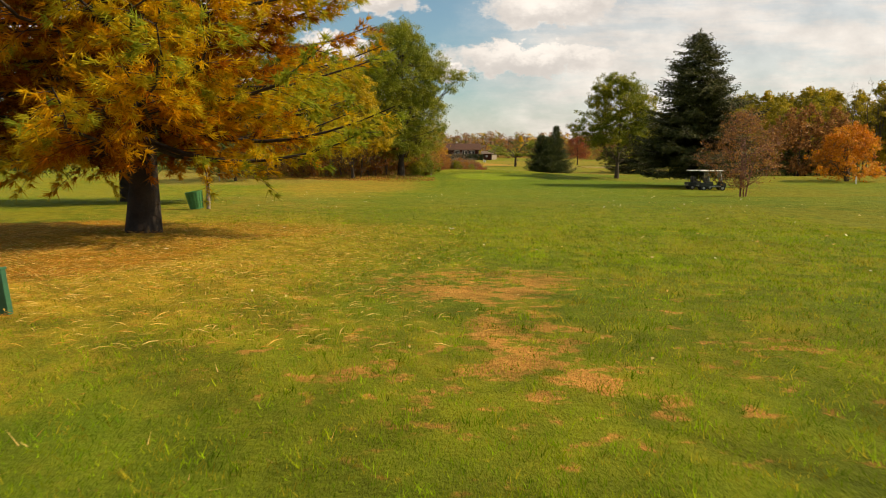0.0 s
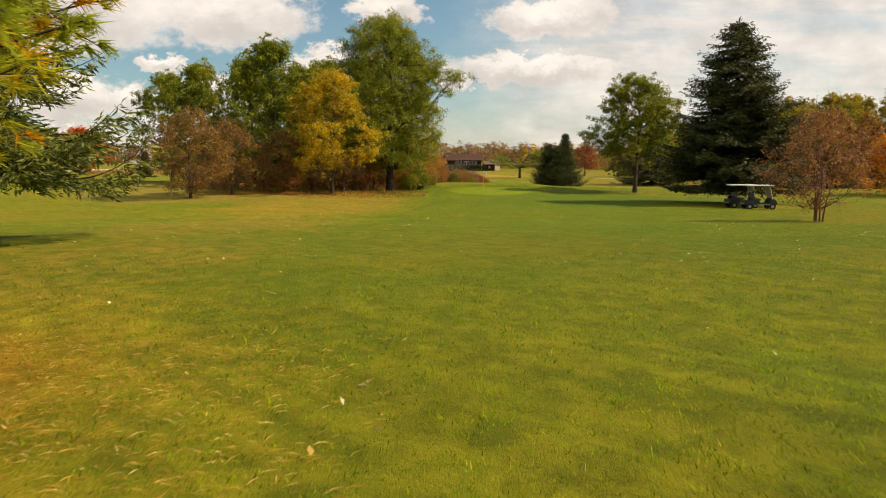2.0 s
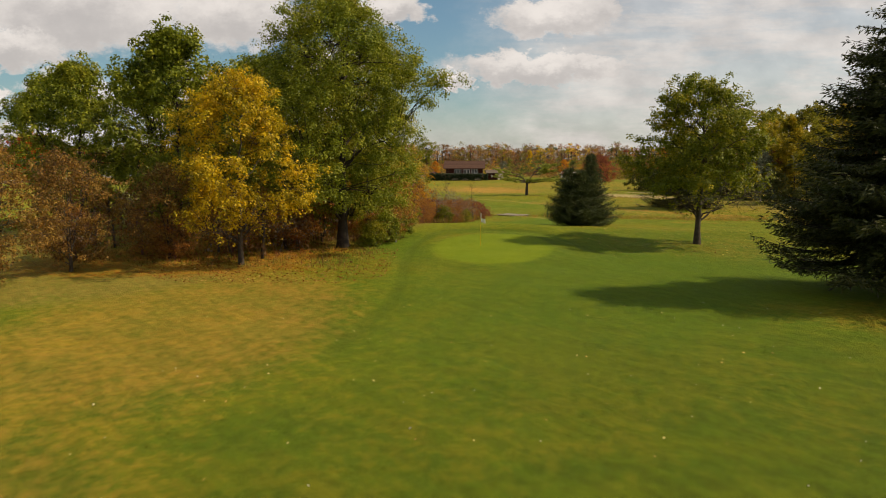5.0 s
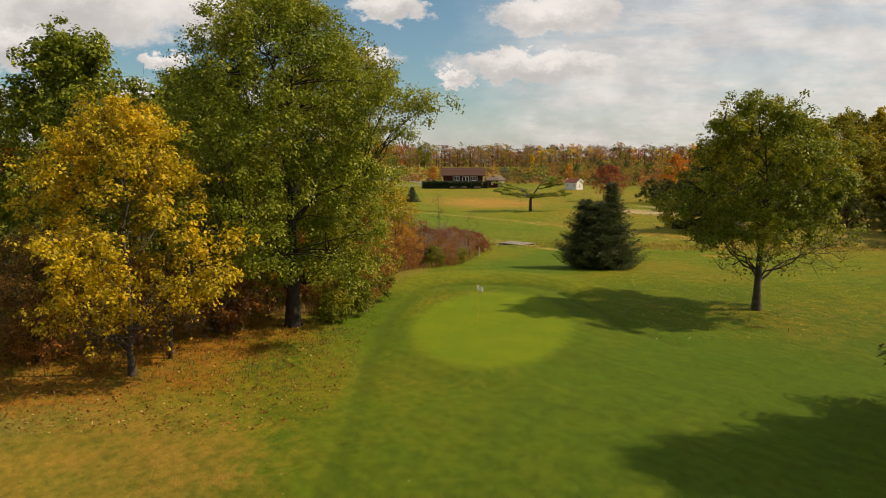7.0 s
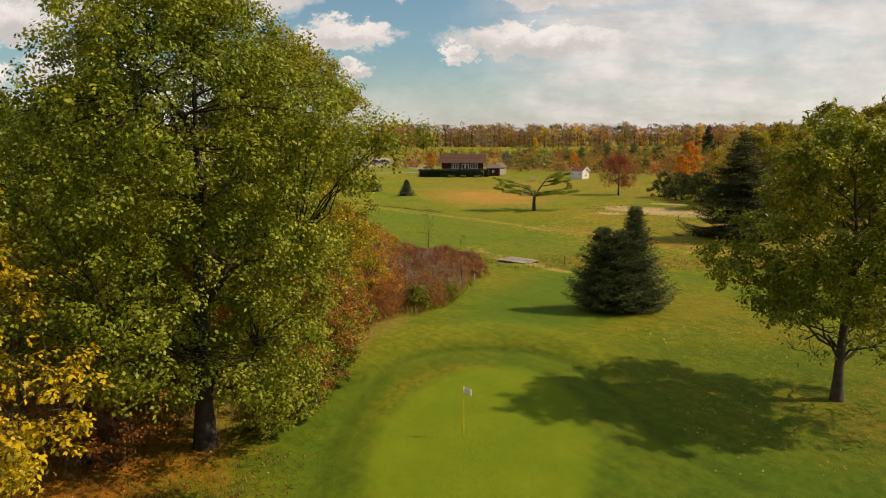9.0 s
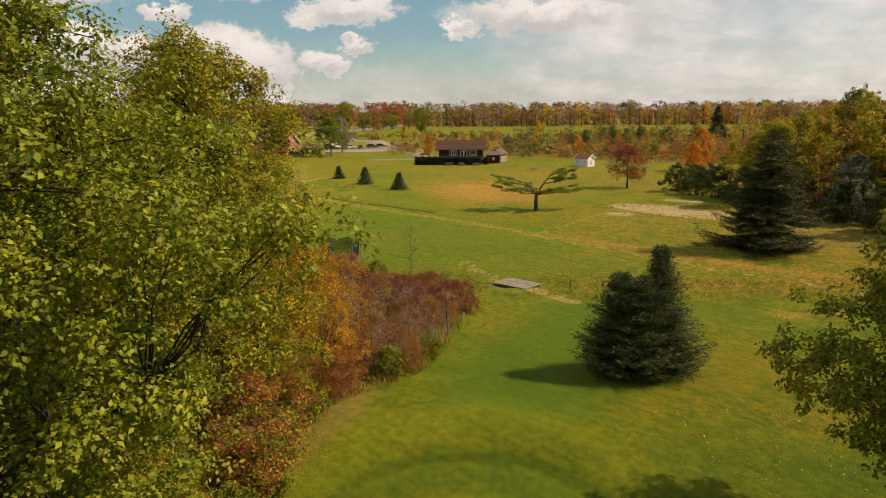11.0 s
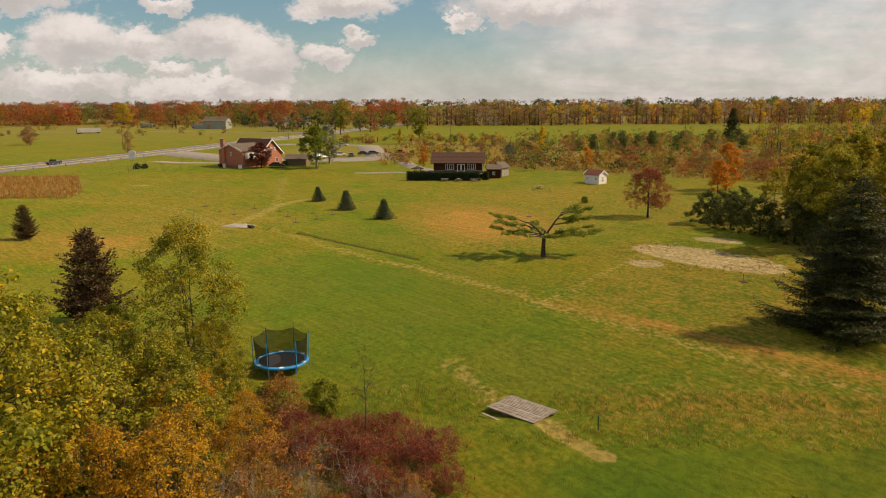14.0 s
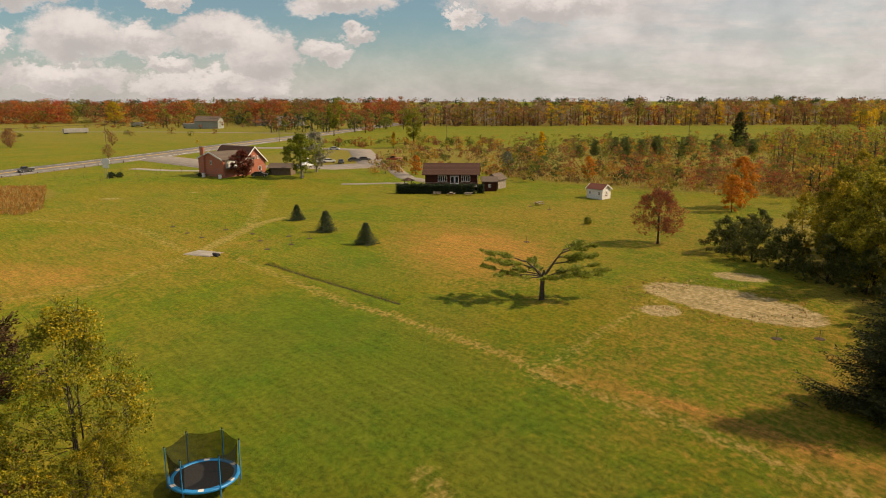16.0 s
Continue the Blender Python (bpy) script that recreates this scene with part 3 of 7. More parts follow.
def broadleaf(seed, tall, wide, clear, thick, limbs=14, clumps=150, per=160, leaf=0.2, profile=((0, 0.35), (0.25, 0.85), (0.5, 1.0), (0.75, 0.8), (1, 0.15)),
              puff=0.11, twigs=0, stems=1, lumpy=0.28, bare=0.0):
    """Wood and leaves of a broadleaved tree: stem, limbs, branches to every clump, and single leaves."""
    rng = np.random.default_rng(seed)
    pu, pr = zip(*profile)
    ph = rng.uniform(0, 6.28, 6)
    wood, tips, spine = [], [], []
    for k in range(stems):
        lean = rng.normal(size=2) * (0.03 * tall if stems == 1 else 0.12 * wide + 0.05 * tall)
        t = np.linspace(0, 1, 9)
        path = np.stack((lean[0] * t ** 1.5 + rng.normal(size=9) * 0.012 * tall * t, lean[1] * t ** 1.5 + rng.normal(size=9) * 0.012 * tall * t, t * tall * 0.88 - 0.15), -1)
        if stems > 1:
            path[:, :2] += rng.normal(size=2) * thick
        rad = thick * (1 - t * 0.93) / (stems ** 0.4)
        rad[0] *= 1.35
        wood.append(tube(path, rad, 9 if thick > 0.15 else 6))
        spine.append(path)
    pts = []
    for i in range(clumps):
        u = rng.uniform() ** 0.85
        ang = rng.uniform(0, 2 * np.pi)
        out = wide * np.interp(u, pu, pr) * (1 + lumpy * (0.5 * math.sin(2 * ang + ph[0] + 3 * u) + 0.5 * math.sin(3 * ang + ph[1] - 5 * u) + 0.6 * math.sin(11 * u + ph[2] + ang)))
        r = out * (0.30 + 0.70 * math.sqrt(rng.uniform()))
        pts.append((r * math.cos(ang), r * math.sin(ang), clear + u * (tall - clear)))
    pts = np.array(pts)
    nodes = [np.concatenate([s[3:] for s in spine])]
    for i in range(limbs):
        k = rng.integers(clumps)
        end = pts[k] * np.array([0.8, 0.8, 0.97])
        s = spine[rng.integers(stems)]
        z0 = max(clear * 0.75, end[2] - np.hypot(end[0], end[1]) * rng.uniform(0.5, 1.1))
        j = np.interp(min(z0, tall * 0.8), s[:, 2], np.arange(9))
        a = s[int(j)] + (s[min(int(j) + 1, 8)] - s[int(j)]) * (j - int(j))
        p = curve3(a, end, 0.05 * wide, 7, rng, 0.03 * wide)
        r0 = thick * rng.uniform(0.28, 0.42) * (1 - 0.6 * a[2] / tall)
        wood.append(tube(p, np.linspace(r0, r0 * 0.25, 7), 5))
        nodes.append(p[2:])
    nodes = np.concatenate(nodes)
    leaves, faces = [], []
    for c in pts:
        d = np.linalg.norm(nodes - c, axis=1) + 1.2 * np.maximum(nodes[:, 2] - c[2], 0)
        a = nodes[d.argmin()]
        wood.append(tube(curve3(a, c, 0.03 * wide, 4, rng, 0.02 * wide), np.linspace(thick * 0.09, thick * 0.03, 4) + 0.004, 3))
        low = (c[2] - clear) / (tall - clear) < bare
        for _ in range(twigs + 5 * low):
            e = c + rng.normal(size=3) * wide * puff * 1.6 + np.array([0, 0, wide * puff * 0.7])
            wood.append(tube(curve3(c, e, 0, 3), (thick * 0.05 + 0.003, thick * 0.03 + 0.002, 0.003), 3))
        if per:
            m = max(1, int(per * rng.uniform(0.5, 1.5) * (0.06 if low else 1)))
            sub = c + rng.normal(size=(6, 3)) * wide * puff * np.array([0.9, 0.9, 0.7])
            off = rng.normal(size=(m, 3))
            off *= (rng.uniform(0.3, 1.6, (m, 1)) / (np.linalg.norm(off, axis=1)[:, None] + 1e-9)) ** 0.6
            leaves.append(sub[rng.integers(6, size=m)] + off * wide * puff * np.array([0.5, 0.5, 0.38]))
            out = off / (np.linalg.norm(off, axis=1)[:, None] + 1e-9)
            faces.append(out + 0.5 * c / (np.linalg.norm(c) + 1e-9) + np.array([0, 0, 0.5]))
    out = [gather(wood)]
    if leaves:
        at = np.concatenate(leaves)
        out.append(blades_of(rng, at, leaf, leaf * 0.62, np.array([0, 0, -0.25]), 1.0, np.concatenate(faces)))
    return out


def conifer(seed, tall, wide, clear, thick, step=0.4, ring=7, droop=0.25, spray=0.4, dense=1.0, power=0.85, lumpy=0.25, lift=0.0, gaps=0.0, broad=0.32):
    """Wood and needles of a spruce or fir: whorls of hanging boughs with side twigs of needle sprays."""
    rng = np.random.default_rng(seed)
    wood = [tube([(0, 0, -0.2), (0.02, 0, tall * 0.3), (0, 0.03, tall * 0.7), (0, 0, tall)], (thick * 1.2, thick * 0.85, thick * 0.4, 0.015), 8)]
    at, way = [], []
    z = clear
    while z < tall * 0.985:
        u = (z - clear) / (tall - clear)
        for k in range(max(4, int(ring * (1 - 0.35 * u)))):
            if rng.uniform() < gaps:
                continue
            ang = rng.uniform(0, 6.283)
            out = wide * (1 - u) ** power * (1 + lumpy * rng.normal() * 0.7 + lumpy * 0.5 * math.sin(3 * ang + 9 * u)) + 0.12
            out = max(out, 0.1)
            n = max(3, int(out / 0.3))
            t = np.linspace(0, 1, n)
            d = np.array([math.cos(ang), math.sin(ang), 0])
            p = d * (t * out)[:, None]
            p[:, 2] = z + out * (lift * t - droop * np.sin(t * 2.2) * (1 - 0.5 * u) + 0.10 * t ** 3) + 0.06 * rng.normal()
            if out > 0.6:
                wood.append(tube(p, np.linspace(0.012 + 0.012 * out, 0.006, n), 3))
            side = np.array([-d[1], d[0], 0])
            for i in range(max(0, int(n * 0.2)), n):
                rest = (1 - t[i]) * out * 0.38 + 0.22
                for s in (-1, 1):
                    m = max(1, int(rest / spray * 2.0 * dense))
                    q = (np.arange(m) + rng.uniform(0.2, 0.9, m)) / m
                    o = d * 0.7 + side * s
                    o = o / np.linalg.norm(o)
                    e = p[i] + o * (q * rest)[:, None]
                    e[:, 2] -= droop * 0.8 * rest * q ** 1.5 + np.abs(rng.normal(size=m)) * 0.05
                    at.append(e), way.append(np.tile(o + np.array([0, 0, 2.2 * lift - 0.25]), (m, 1)))
            at.append(p[-1:]), way.append(d[None] + np.array([[0, 0, 0.1]]))
        z += step * rng.uniform(0.7, 1.3) * (1 - 0.45 * u)
    at.append(np.array([[0, 0, tall - 0.3 + 0.08 * i] for i in range(4)])), way.append(np.tile((0, 0, 1.0), (4, 1)))
    at, way = np.concatenate(at), np.concatenate(way)
    at, way = np.repeat(at, 2, 0), np.repeat(way, 2, 0)
    at = at + rng.normal(size=at.shape) * 0.05
    return [gather(wood), blades_of(rng, at, spray, spray * broad, way, 0.8)]


def grow(name, label, category, made, bark, leaf, x, y, turn=0.0, group="", sink=0.05, size=1.0):
    t = thing(name, label, category, x, y, float(land(x, y)) - sink, turn, group)
    t.matrix_basis = t.matrix_basis @ Matrix.Diagonal((size, size, size, 1))
    part("trunk", mesh("trunk", *made[0], smooth_faces=True), bark, t)
    if len(made) > 1:
        part("crown", mesh("crown", *made[1]), leaf, t)
    return t


def again(ob, x, y, turn=0.0, size=1.0, label="", tall=1.0):
    """The same plant once more, turned and of another size."""
    base = Matrix.Translation((x, y, float(land(x, y)) - 0.05)) @ Matrix.Rotation(radians(turn), 4, "Z") @ Matrix.Diagonal((size / ob.scale[0], size / ob.scale[1], size * tall / ob.scale[2], 1))
    made = copy_thing(ob, base)
    if label:
        tagged(made, label)
    return made


# ---- tee: gold pine and its neighbours ----


def gold_pine(seed, tall, wide, clear, thick):
    """A white pine: level boughs, twigs that end in brushes of long needles, green at the tips and gold to rust within."""
    rng = np.random.default_rng(seed)
    t = np.linspace(0, 1, 10)
    stem = np.stack((0.25 * np.sin(t * 3), 0.2 * np.sin(t * 4 + 1), t * tall - 0.25), -1)
    wood = [tube(stem, thick * (1 - 0.9 * t) * (1 + 0.4 * np.exp(-t * 25)), 12)]
    at, way, ripe = [], [], []
    z = clear
    k = 0
    while z < tall * 0.97:
        u = (z - clear) / (tall - clear)
        for _ in range(7 if u < 0.6 else 5):
            k += 1
            ang = k * 2.4 + rng.normal() * 0.25
            out = wide * np.interp(u, (0, 0.15, 0.5, 0.8, 1), (0.88, 1.0, 0.85, 0.5, 0.1)) * rng.uniform(0.74, 1.08)
            d = np.array([math.cos(ang), math.sin(ang), 0])
            side = np.array([-d[1], d[0], 0])
            n = 9
            s = np.linspace(0, 1, n)
            p = np.array([0, 0, z]) + d * (s * out)[:, None] + side * (np.cumsum(rng.normal(size=n)) * 0.05 * out * s)[:, None]
            p[:, 2] += out * (0.10 * s - 0.16 * np.sin(s * 2.6) * (1 - u)) + 0.10 * out * s ** 2 * u * 2
            wood.append(tube(p, np.linspace(0.035 + 0.007 * out, 0.010, n), 5))
            tint = rng.normal() * 0.16
            for q in np.arange(0.20, 1.0, 0.026 / max(0.35, out / wide)):
                j = q * (n - 1)
                b = p[int(j)] + (p[min(int(j) + 1, n - 1)] - p[int(j)]) * (j - int(j))
                long = out * 0.28 * (1.08 - q) + 0.25
                o = d * rng.uniform(0.45, 1.0) + side * rng.choice((-1, 1)) * rng.uniform(0.5, 1.0) + np.array([0, 0, rng.normal() * 0.28 + 0.05])
                o /= np.linalg.norm(o)
                e = b + o * long
                e[2] -= 0.10 * long
                wood.append(tube(curve3(b, e, 0.04 * long, 4), (0.010, 0.008, 0.006, 0.004), 3))
                own = tint + rng.normal() * 0.13
                for f in np.arange(0.30, 1.02, 0.12 / max(long, 0.25)):
                    at.append(b + (e - b) * f + rng.normal(size=3) * 0.04)
                    way.append(o * (0.5 + 0.8 * f) + rng.normal(size=3) * 0.2)
                    ripe.append(0.62 * q + 0.30 * f + own)
        z += rng.uniform(0.28, 0.46)
    at, way, ripe = np.array(at), np.array(way), np.array(ripe)
    many = 18
    n = len(at) * many
    a = np.repeat(at, many, 0) + rng.normal(size=(n, 3)) * 0.015
    d = np.repeat(way, many, 0) + rng.normal(size=(n, 3)) * 0.62 + np.array([0, 0, -0.12])
    d /= np.linalg.norm(d, axis=1)[:, None]
    side = np.cross(d, rng.normal(size=(n, 3)))
    side /= np.linalg.norm(side, axis=1)[:, None]
    long = rng.uniform(0.14, 0.26, (n, 1))
    v = np.stack((a - side * 0.011, a + side * 0.011, a + d * long), 1).reshape(-1, 3)
    stops = (0.05, 0.3, 0.48, 0.62, 0.78, 0.95)
    tones = np.array(((0.22, 0.075, 0.010), (0.48, 0.17, 0.012), (0.66, 0.36, 0.014), (0.68, 0.46, 0.02), (0.50, 0.44, 0.03), (0.30, 0.36, 0.035)))
    tone = np.stack([np.interp(ripe, stops, tones[:, c]) for c in range(3)], -1)
    return gather(wood), v, np.repeat(tone, many * 3, 0)


pine_at = (-6.8, 16.2)
pine_wood, pine_needles, pine_tone = gold_pine(11, 15.0, 6.1, 2.2, 0.31)
pine = thing("pine_tree", "tall pine with needles turned gold and orange, green at the tips", "tree", *pine_at, float(land(*pine_at)) - 0.05)
part("trunk", mesh("trunk", *pine_wood, smooth_faces=True), BARK_DARK, pine)
pine_mesh = mesh("crown", pine_needles, (), np.arange(len(pine_needles)).reshape(-1, 3))
paint(pine_mesh, "tone", np.column_stack((pine_tone, np.ones(len(pine_tone)))))
part("crown", pine_mesh, TONED, pine)
grow("pine_tree", "dark spreading conifer with low hanging boughs on the grass", "tree", conifer(12, 15, 5.7, 4.6, 0.36, 0.5, 8, 0.46, 0.32, 1.9, 0.6, 0.14, broad=0.2), BARK_DARK, NEEDLE_LIGHT, -14.4, 33.3)

# ---- fairway trees ----
spruce = grow("spruce_tree", "tall dark spruce, full to the ground, beside parked carts", "tree", conifer(21, 15.9, 6.5, 2.2, 0.34, 0.36, 11, 0.15, 0.30, 1.3, 0.66, 0.22, broad=0.24), BARK_DARK, NEEDLE_DARK, 26.2, 76.0)
grow("ash_tree", "rounded green ash with yellowing lower leaves", "tree", broadleaf(22, 13.5, 5.0, 2.6, 0.27, 24, 250, 270, 0.19, ((0, 0.75), (0.2, 0.95), (0.45, 1.0), (0.75, 0.85), (0.92, 0.55), (1, 0.2)), bare=0.2), BARK, LEAF_OLIVE, 23.9, 100.3)
grow("oak_tree", "very large green broadleaved tree on the wood's edge", "tree",
                broadleaf(23, 18.6, 6.6, 2.6, 0.40, 22, 390, 370, 0.155, ((0, 0.5), (0.2, 0.9), (0.45, 1.0), (0.7, 0.85), (0.9, 0.5), (1, 0.15))), BARK_DARK, LEAF_GREEN, -5.4, 93.5)
yellow_tree = grow("maple_tree", "golden yellow maple with thin stem", "tree", broadleaf(24, 11.8, 4.7, 1.4, 0.16, 24, 240, 150, 0.165, twigs=3, puff=0.095, bare=0.13), BARK, LEAF_YELLOW, -10.35, 83.7)
bush_data = conifer(25, 8.1, 2.9, 0.1, 0.16, 0.24, 12, 0.02, 0.25, 1.7, 1.05, 0.24, 0.22, broad=0.13)
low_bush = conifer(46, 6.4, 2.4, 0.1, 0.14, 0.24, 12, 0.02, 0.25, 1.7, 0.72, 0.28, 0.26, broad=0.13)
bush = grow("spruce_bush", "dense dark young spruce in a close clump on the grass", "bush", bush_data, BARK_DARK, NEEDLE_BLUE, 18.5, 119.8, group="clump of spruce bushes")
bush_b = grow("spruce_bush", "lower rounded dark spruce in a close clump on the grass", "bush", low_bush, BARK_DARK, NEEDLE_BLUE, 16.0, 119.3, group="clump of spruce bushes")
again(bush_b, 17.2, 118.9, 130, 0.97)
red_bush = grow("thorn_bush", "many-stemmed reddish bush, nearly bare, on the grass", "bush", broadleaf(26, 5.7, 2.6, 0.7, 0.10, 22, 170, 34, 0.11, twigs=5, stems=6), TWIG_RED, LEAF_RUST, 20.5, 50.0)
grow("maple_bush", "low spreading maple in orange autumn leaf", "tree", broadleaf(27, 7.4, 4.4, 0.4, 0.16, 14, 150, 110, 0.2, ((0, 0.8), (0.3, 1), (0.7, 0.8), (1, 0.2)), stems=3), BARK, LEAF_ORANGE, 55.0, 99.0)
scarlet = grow("maple_tree", "scarlet maple standing alone on far grass", "tree", broadleaf(28, 14.5, 8.0, 2.0, 0.3, 14, 150, 110, 0.42), BARK, LEAF_RED, -118, 248)
bare_a = grow("crab_tree", "small thorn tree in thin brown leaf at the wood's edge", "tree", broadleaf(29, 7.6, 3.2, 0.7, 0.10, 20, 180, 75, 0.14, twigs=4, stems=4), BARK, foliage("crab_leaves", ((0.15, 0.085, 0.02), (0.31, 0.17, 0.035), (0.40, 0.27, 0.05)), 0.5), -21.4, 75.2)
again(bare_a, -19.2, 80.2, 140, 0.9), again(bare_a, -15.6, 85.5, 250, 0.8)

# ---- woods: the grove left of the green and its thicket ----
grove_a = grow("ash_tree", "tall green tree in the grove, its leaves just turning", "tree", broadleaf(31, 16.5, 5.6, 1.8, 0.27, 14, 190, 135, 0.27), BARK_DARK, LEAF_GREEN, -19.5, 98.0, group="grove trees")
for x, y, turn, size, tall in ((-29, 101, 70, 0.86, 1.0), (-14, 104, 160, 0.92, 1.0), (-24.5, 108, 250, 0.95, 1.0), (-36, 110, 200, 0.85, 1.0), (-19, 116, 300, 0.95, 1), (-25, 124, 80, 0.9, 1)):
    again(grove_a, x, y, turn, size, tall=tall)
grow("ash_tree", "tall leafy green tree at the thicket's edge", "tree", broadleaf(30, 17.2, 5.2, 2.2, 0.26, 18, 230, 180, 0.18, twigs=1), BARK_DARK, LEAF_ELDER, -10.5, 120.0, group="grove trees")
low_a = grow("box_elder_tree", "yellow-green box elder in the thicket", "tree", broadleaf(32, 8.0, 3.3, 0.8, 0.13, 12, 95, 120, 0.19, twigs=2, stems=2), BARK, LEAF_ELDER, -9.5, 131, group="thicket trees")
for x, y, turn, size in ((-13, 137, 40, 1.0), (-16, 128, 10, 1.15), (-12, 110, 190, 1.1), (-20, 139, 100, 1.0), (-16.5, 146, 290, 0.8), (-9.8, 139.5, 60, 0.8), (-6.2, 133.5, 200, 0.8), (-14.5, 132, 330, 1.0), (-22, 147, 20, 0.9), (-19, 133, 250, 1.1), (-25, 140, 170, 1.0), (-7.6, 144.2, 90, 0.55), (-12.2, 145.5, 200, 0.65), (-18.5, 151, 120, 0.7)):
    again(low_a, x, y, turn, size)
low_near = grow("box_elder_tree", "leafy yellow-green box elder on the thicket's edge", "tree", broadleaf(40, 7.6, 3.2, 0.8, 0.12, 14, 130, 290, 0.10, twigs=2, stems=2), BARK, LEAF_ELDER, -5.5, 112, group="thicket trees")
for x, y, turn, size in ((-4.2, 100, 220, 0.6), (-7.5, 119, 300, 1.0), (-3.4, 112.5, 120, 0.6), (-9.0, 113.5, 20, 1.15), (-9.9, 148.4, 200, 0.72)):
    again(low_near, x, y, turn, size)
low_b = grow("birch_tree", "small yellow tree in the thicket", "tree", broadleaf(33, 6.6, 2.4, 0.7, 0.09, 14, 95, 90, 0.105, twigs=4, stems=4), BARK, foliage("turning_leaves", ((0.30, 0.22, 0.015), (0.58, 0.33, 0.014), (0.62, 0.25, 0.016)), 0.4), -1.2, 116, group="thicket trees")
for x, y, turn, size in ((-4.2, 126, 70, 1.1), (-6.5, 136, 170, 0.9), (-9, 106, 260, 0.9), (-6.4, 104.5, 200, 0.9), (-10.6, 109.5, 20, 1.2), (-6.2, 115.5, 120, 0.9), (-11, 126.5, 20, 0.95), (-3.8, 119.5, 310, 0.7), (-8.2, 136.8, 40, 0.8), (-14.6, 140.5, 130, 0.8), (-5.0, 140, 220, 0.55), (-10.2, 122.5, 100, 0.9), (-5.4, 130.6, 140, 0.95), (-7.4, 127.6, 280, 1.0), (-1.4, 121.2, 50, 0.6), (-3.4, 134.6, 330, 0.75), (-12.8, 133.8, 75, 1.05)):
    again(low_b, x, y, turn, size)
grow("willow_tree", "slender light green tree with several thin stems", "tree", broadleaf(34, 11.0, 3.7, 0.8, 0.13, 18, 170, 110, 0.15, ((0, 0.75), (0.25, 1.0), (0.5, 0.9), (0.75, 0.7), (1, 0.2)), twigs=2, stems=4), BARK, LEAF_ELDER, -12.2, 150.6, size=1.1)
grow("hickory_tree", "tall leafy yellow-green tree behind the green", "tree", broadleaf(45, 17.9, 4.9, 1.6, 0.26, 22, 280, 250, 0.155, ((0, 0.75), (0.2, 0.95), (0.5, 1.0), (0.75, 0.85), (0.92, 0.5), (1, 0.15)), twigs=1), BARK_DARK, LEAF_ELDER, -5.2, 107.6, group="grove trees")
THICKET = ((92, 98, 104, 110, 113, 115.4, 117.4, 121.6, 128.5, 136, 143.5), (-3.4, -1.4, -0.9, -0.9, 0.0, 1.9, 4.0, 5.1, 6.2, 7.4, 6.0))
verge = lambda y: float(np.interp(y, *THICKET))
rust_bush = grow("briar_bush", "brown briar bush, half bare, in the thicket", "bush", broadleaf(35, 3.2, 1.8, 0.3, 0.04, 12, 80, 62, 0.09, twigs=4, stems=7), TWIG_RED, foliage("briar_leaves", ((0.20, 0.075, 0.02), (0.40, 0.17, 0.03), (0.50, 0.31, 0.04)), 0.5), -15, 85, group="thicket bushes")
spots = [(-12.5, 89), (-18, 87), (-21.5, 85), (-25, 88), (-8.5, 92), (-1.5, 98.5), (1.2, 110), (2.6, 114), (0.8, 121), (3.0, 124), (-2.5, 123), (1.0, 127.5), (4.2, 129), (-1.5, 131),
         (-5, 130.5), (-9, 98), (-15, 93), (-3.5, 114.5), (3.8, 119), (-7, 125), (-12, 97), (-7, 139), (-3.6, 142.5), (-15, 143.5), (-2, 104), (-6, 100), (0.2, 103)]
rng = np.random.default_rng(5)
for x, y in spots:
    again(rust_bush, min(x, verge(y) - 0.8), y, rng.uniform(0, 360), rng.uniform(0.75, 1.5) if x < -1 else rng.uniform(0.45, 0.85))
for i in range(18):
    y = 114.5 + 1.15 * i
    again(rust_bush, verge(y) - rng.uniform(1.0, 5.5), y, rng.uniform(0, 360), rng.uniform(0.5, 0.85))
bare_bush = grow("bare_bush", "leafless grey-twigged bush in the thicket", "bush", broadleaf(47, 3.4, 1.7, 0.5, 0.035, 14, 60, 5, 0.08, twigs=7, stems=6), BARK_PALE, LEAF_RUST, 3.4, 120.5, group="bare bushes")
for x, y, size in ((1.6, 118.5, 0.9), (4.6, 124.8, 0.8), (2.4, 126.5, 1.1), (5.4, 130.2, 0.85), (-0.4, 122.6, 1.2), (3.0, 130.6, 1.0), (-2.2, 127.8, 1.3), (0.4, 133.2, 1.1), (-4.6, 121.6, 1.3)):
    again(bare_bush, x, y, x * 70, size)
dogwood = grow("dogwood_bush", "dark red dogwood thicket on the ditch bank", "bush", broadleaf(36, 2.4, 1.9, 0.2, 0.03, 12, 100, 62, 0.085, twigs=7, stems=12), TWIG_RED, LEAF_DOGWOOD, 2.6, 136.5, group="dogwood bushes")
for x, y, turn, size in ((5.4, 136.2, 40, 1.0), (0.2, 137.6, 110, 1.1), (4.0, 139.2, 200, 1.05), (6.6, 138.4, 290, 0.85), (1.8, 140.0, 20, 0.9), (-2.0, 139.5, 160, 1.0), (3.2, 133.4, 250, 0.9), (7.4, 135.0, 300, 0.6)):
    again(dogwood, x, y, turn, size)
shrub_green = grow("privet_bush", "low yellow-green bush in the thicket", "bush", broadleaf(37, 1.9, 1.2, 0.1, 0.03, 12, 80, 70, 0.10, twigs=1, stems=5), BARK, LEAF_OLIVE, 2.2, 118.0, group="green bushes")
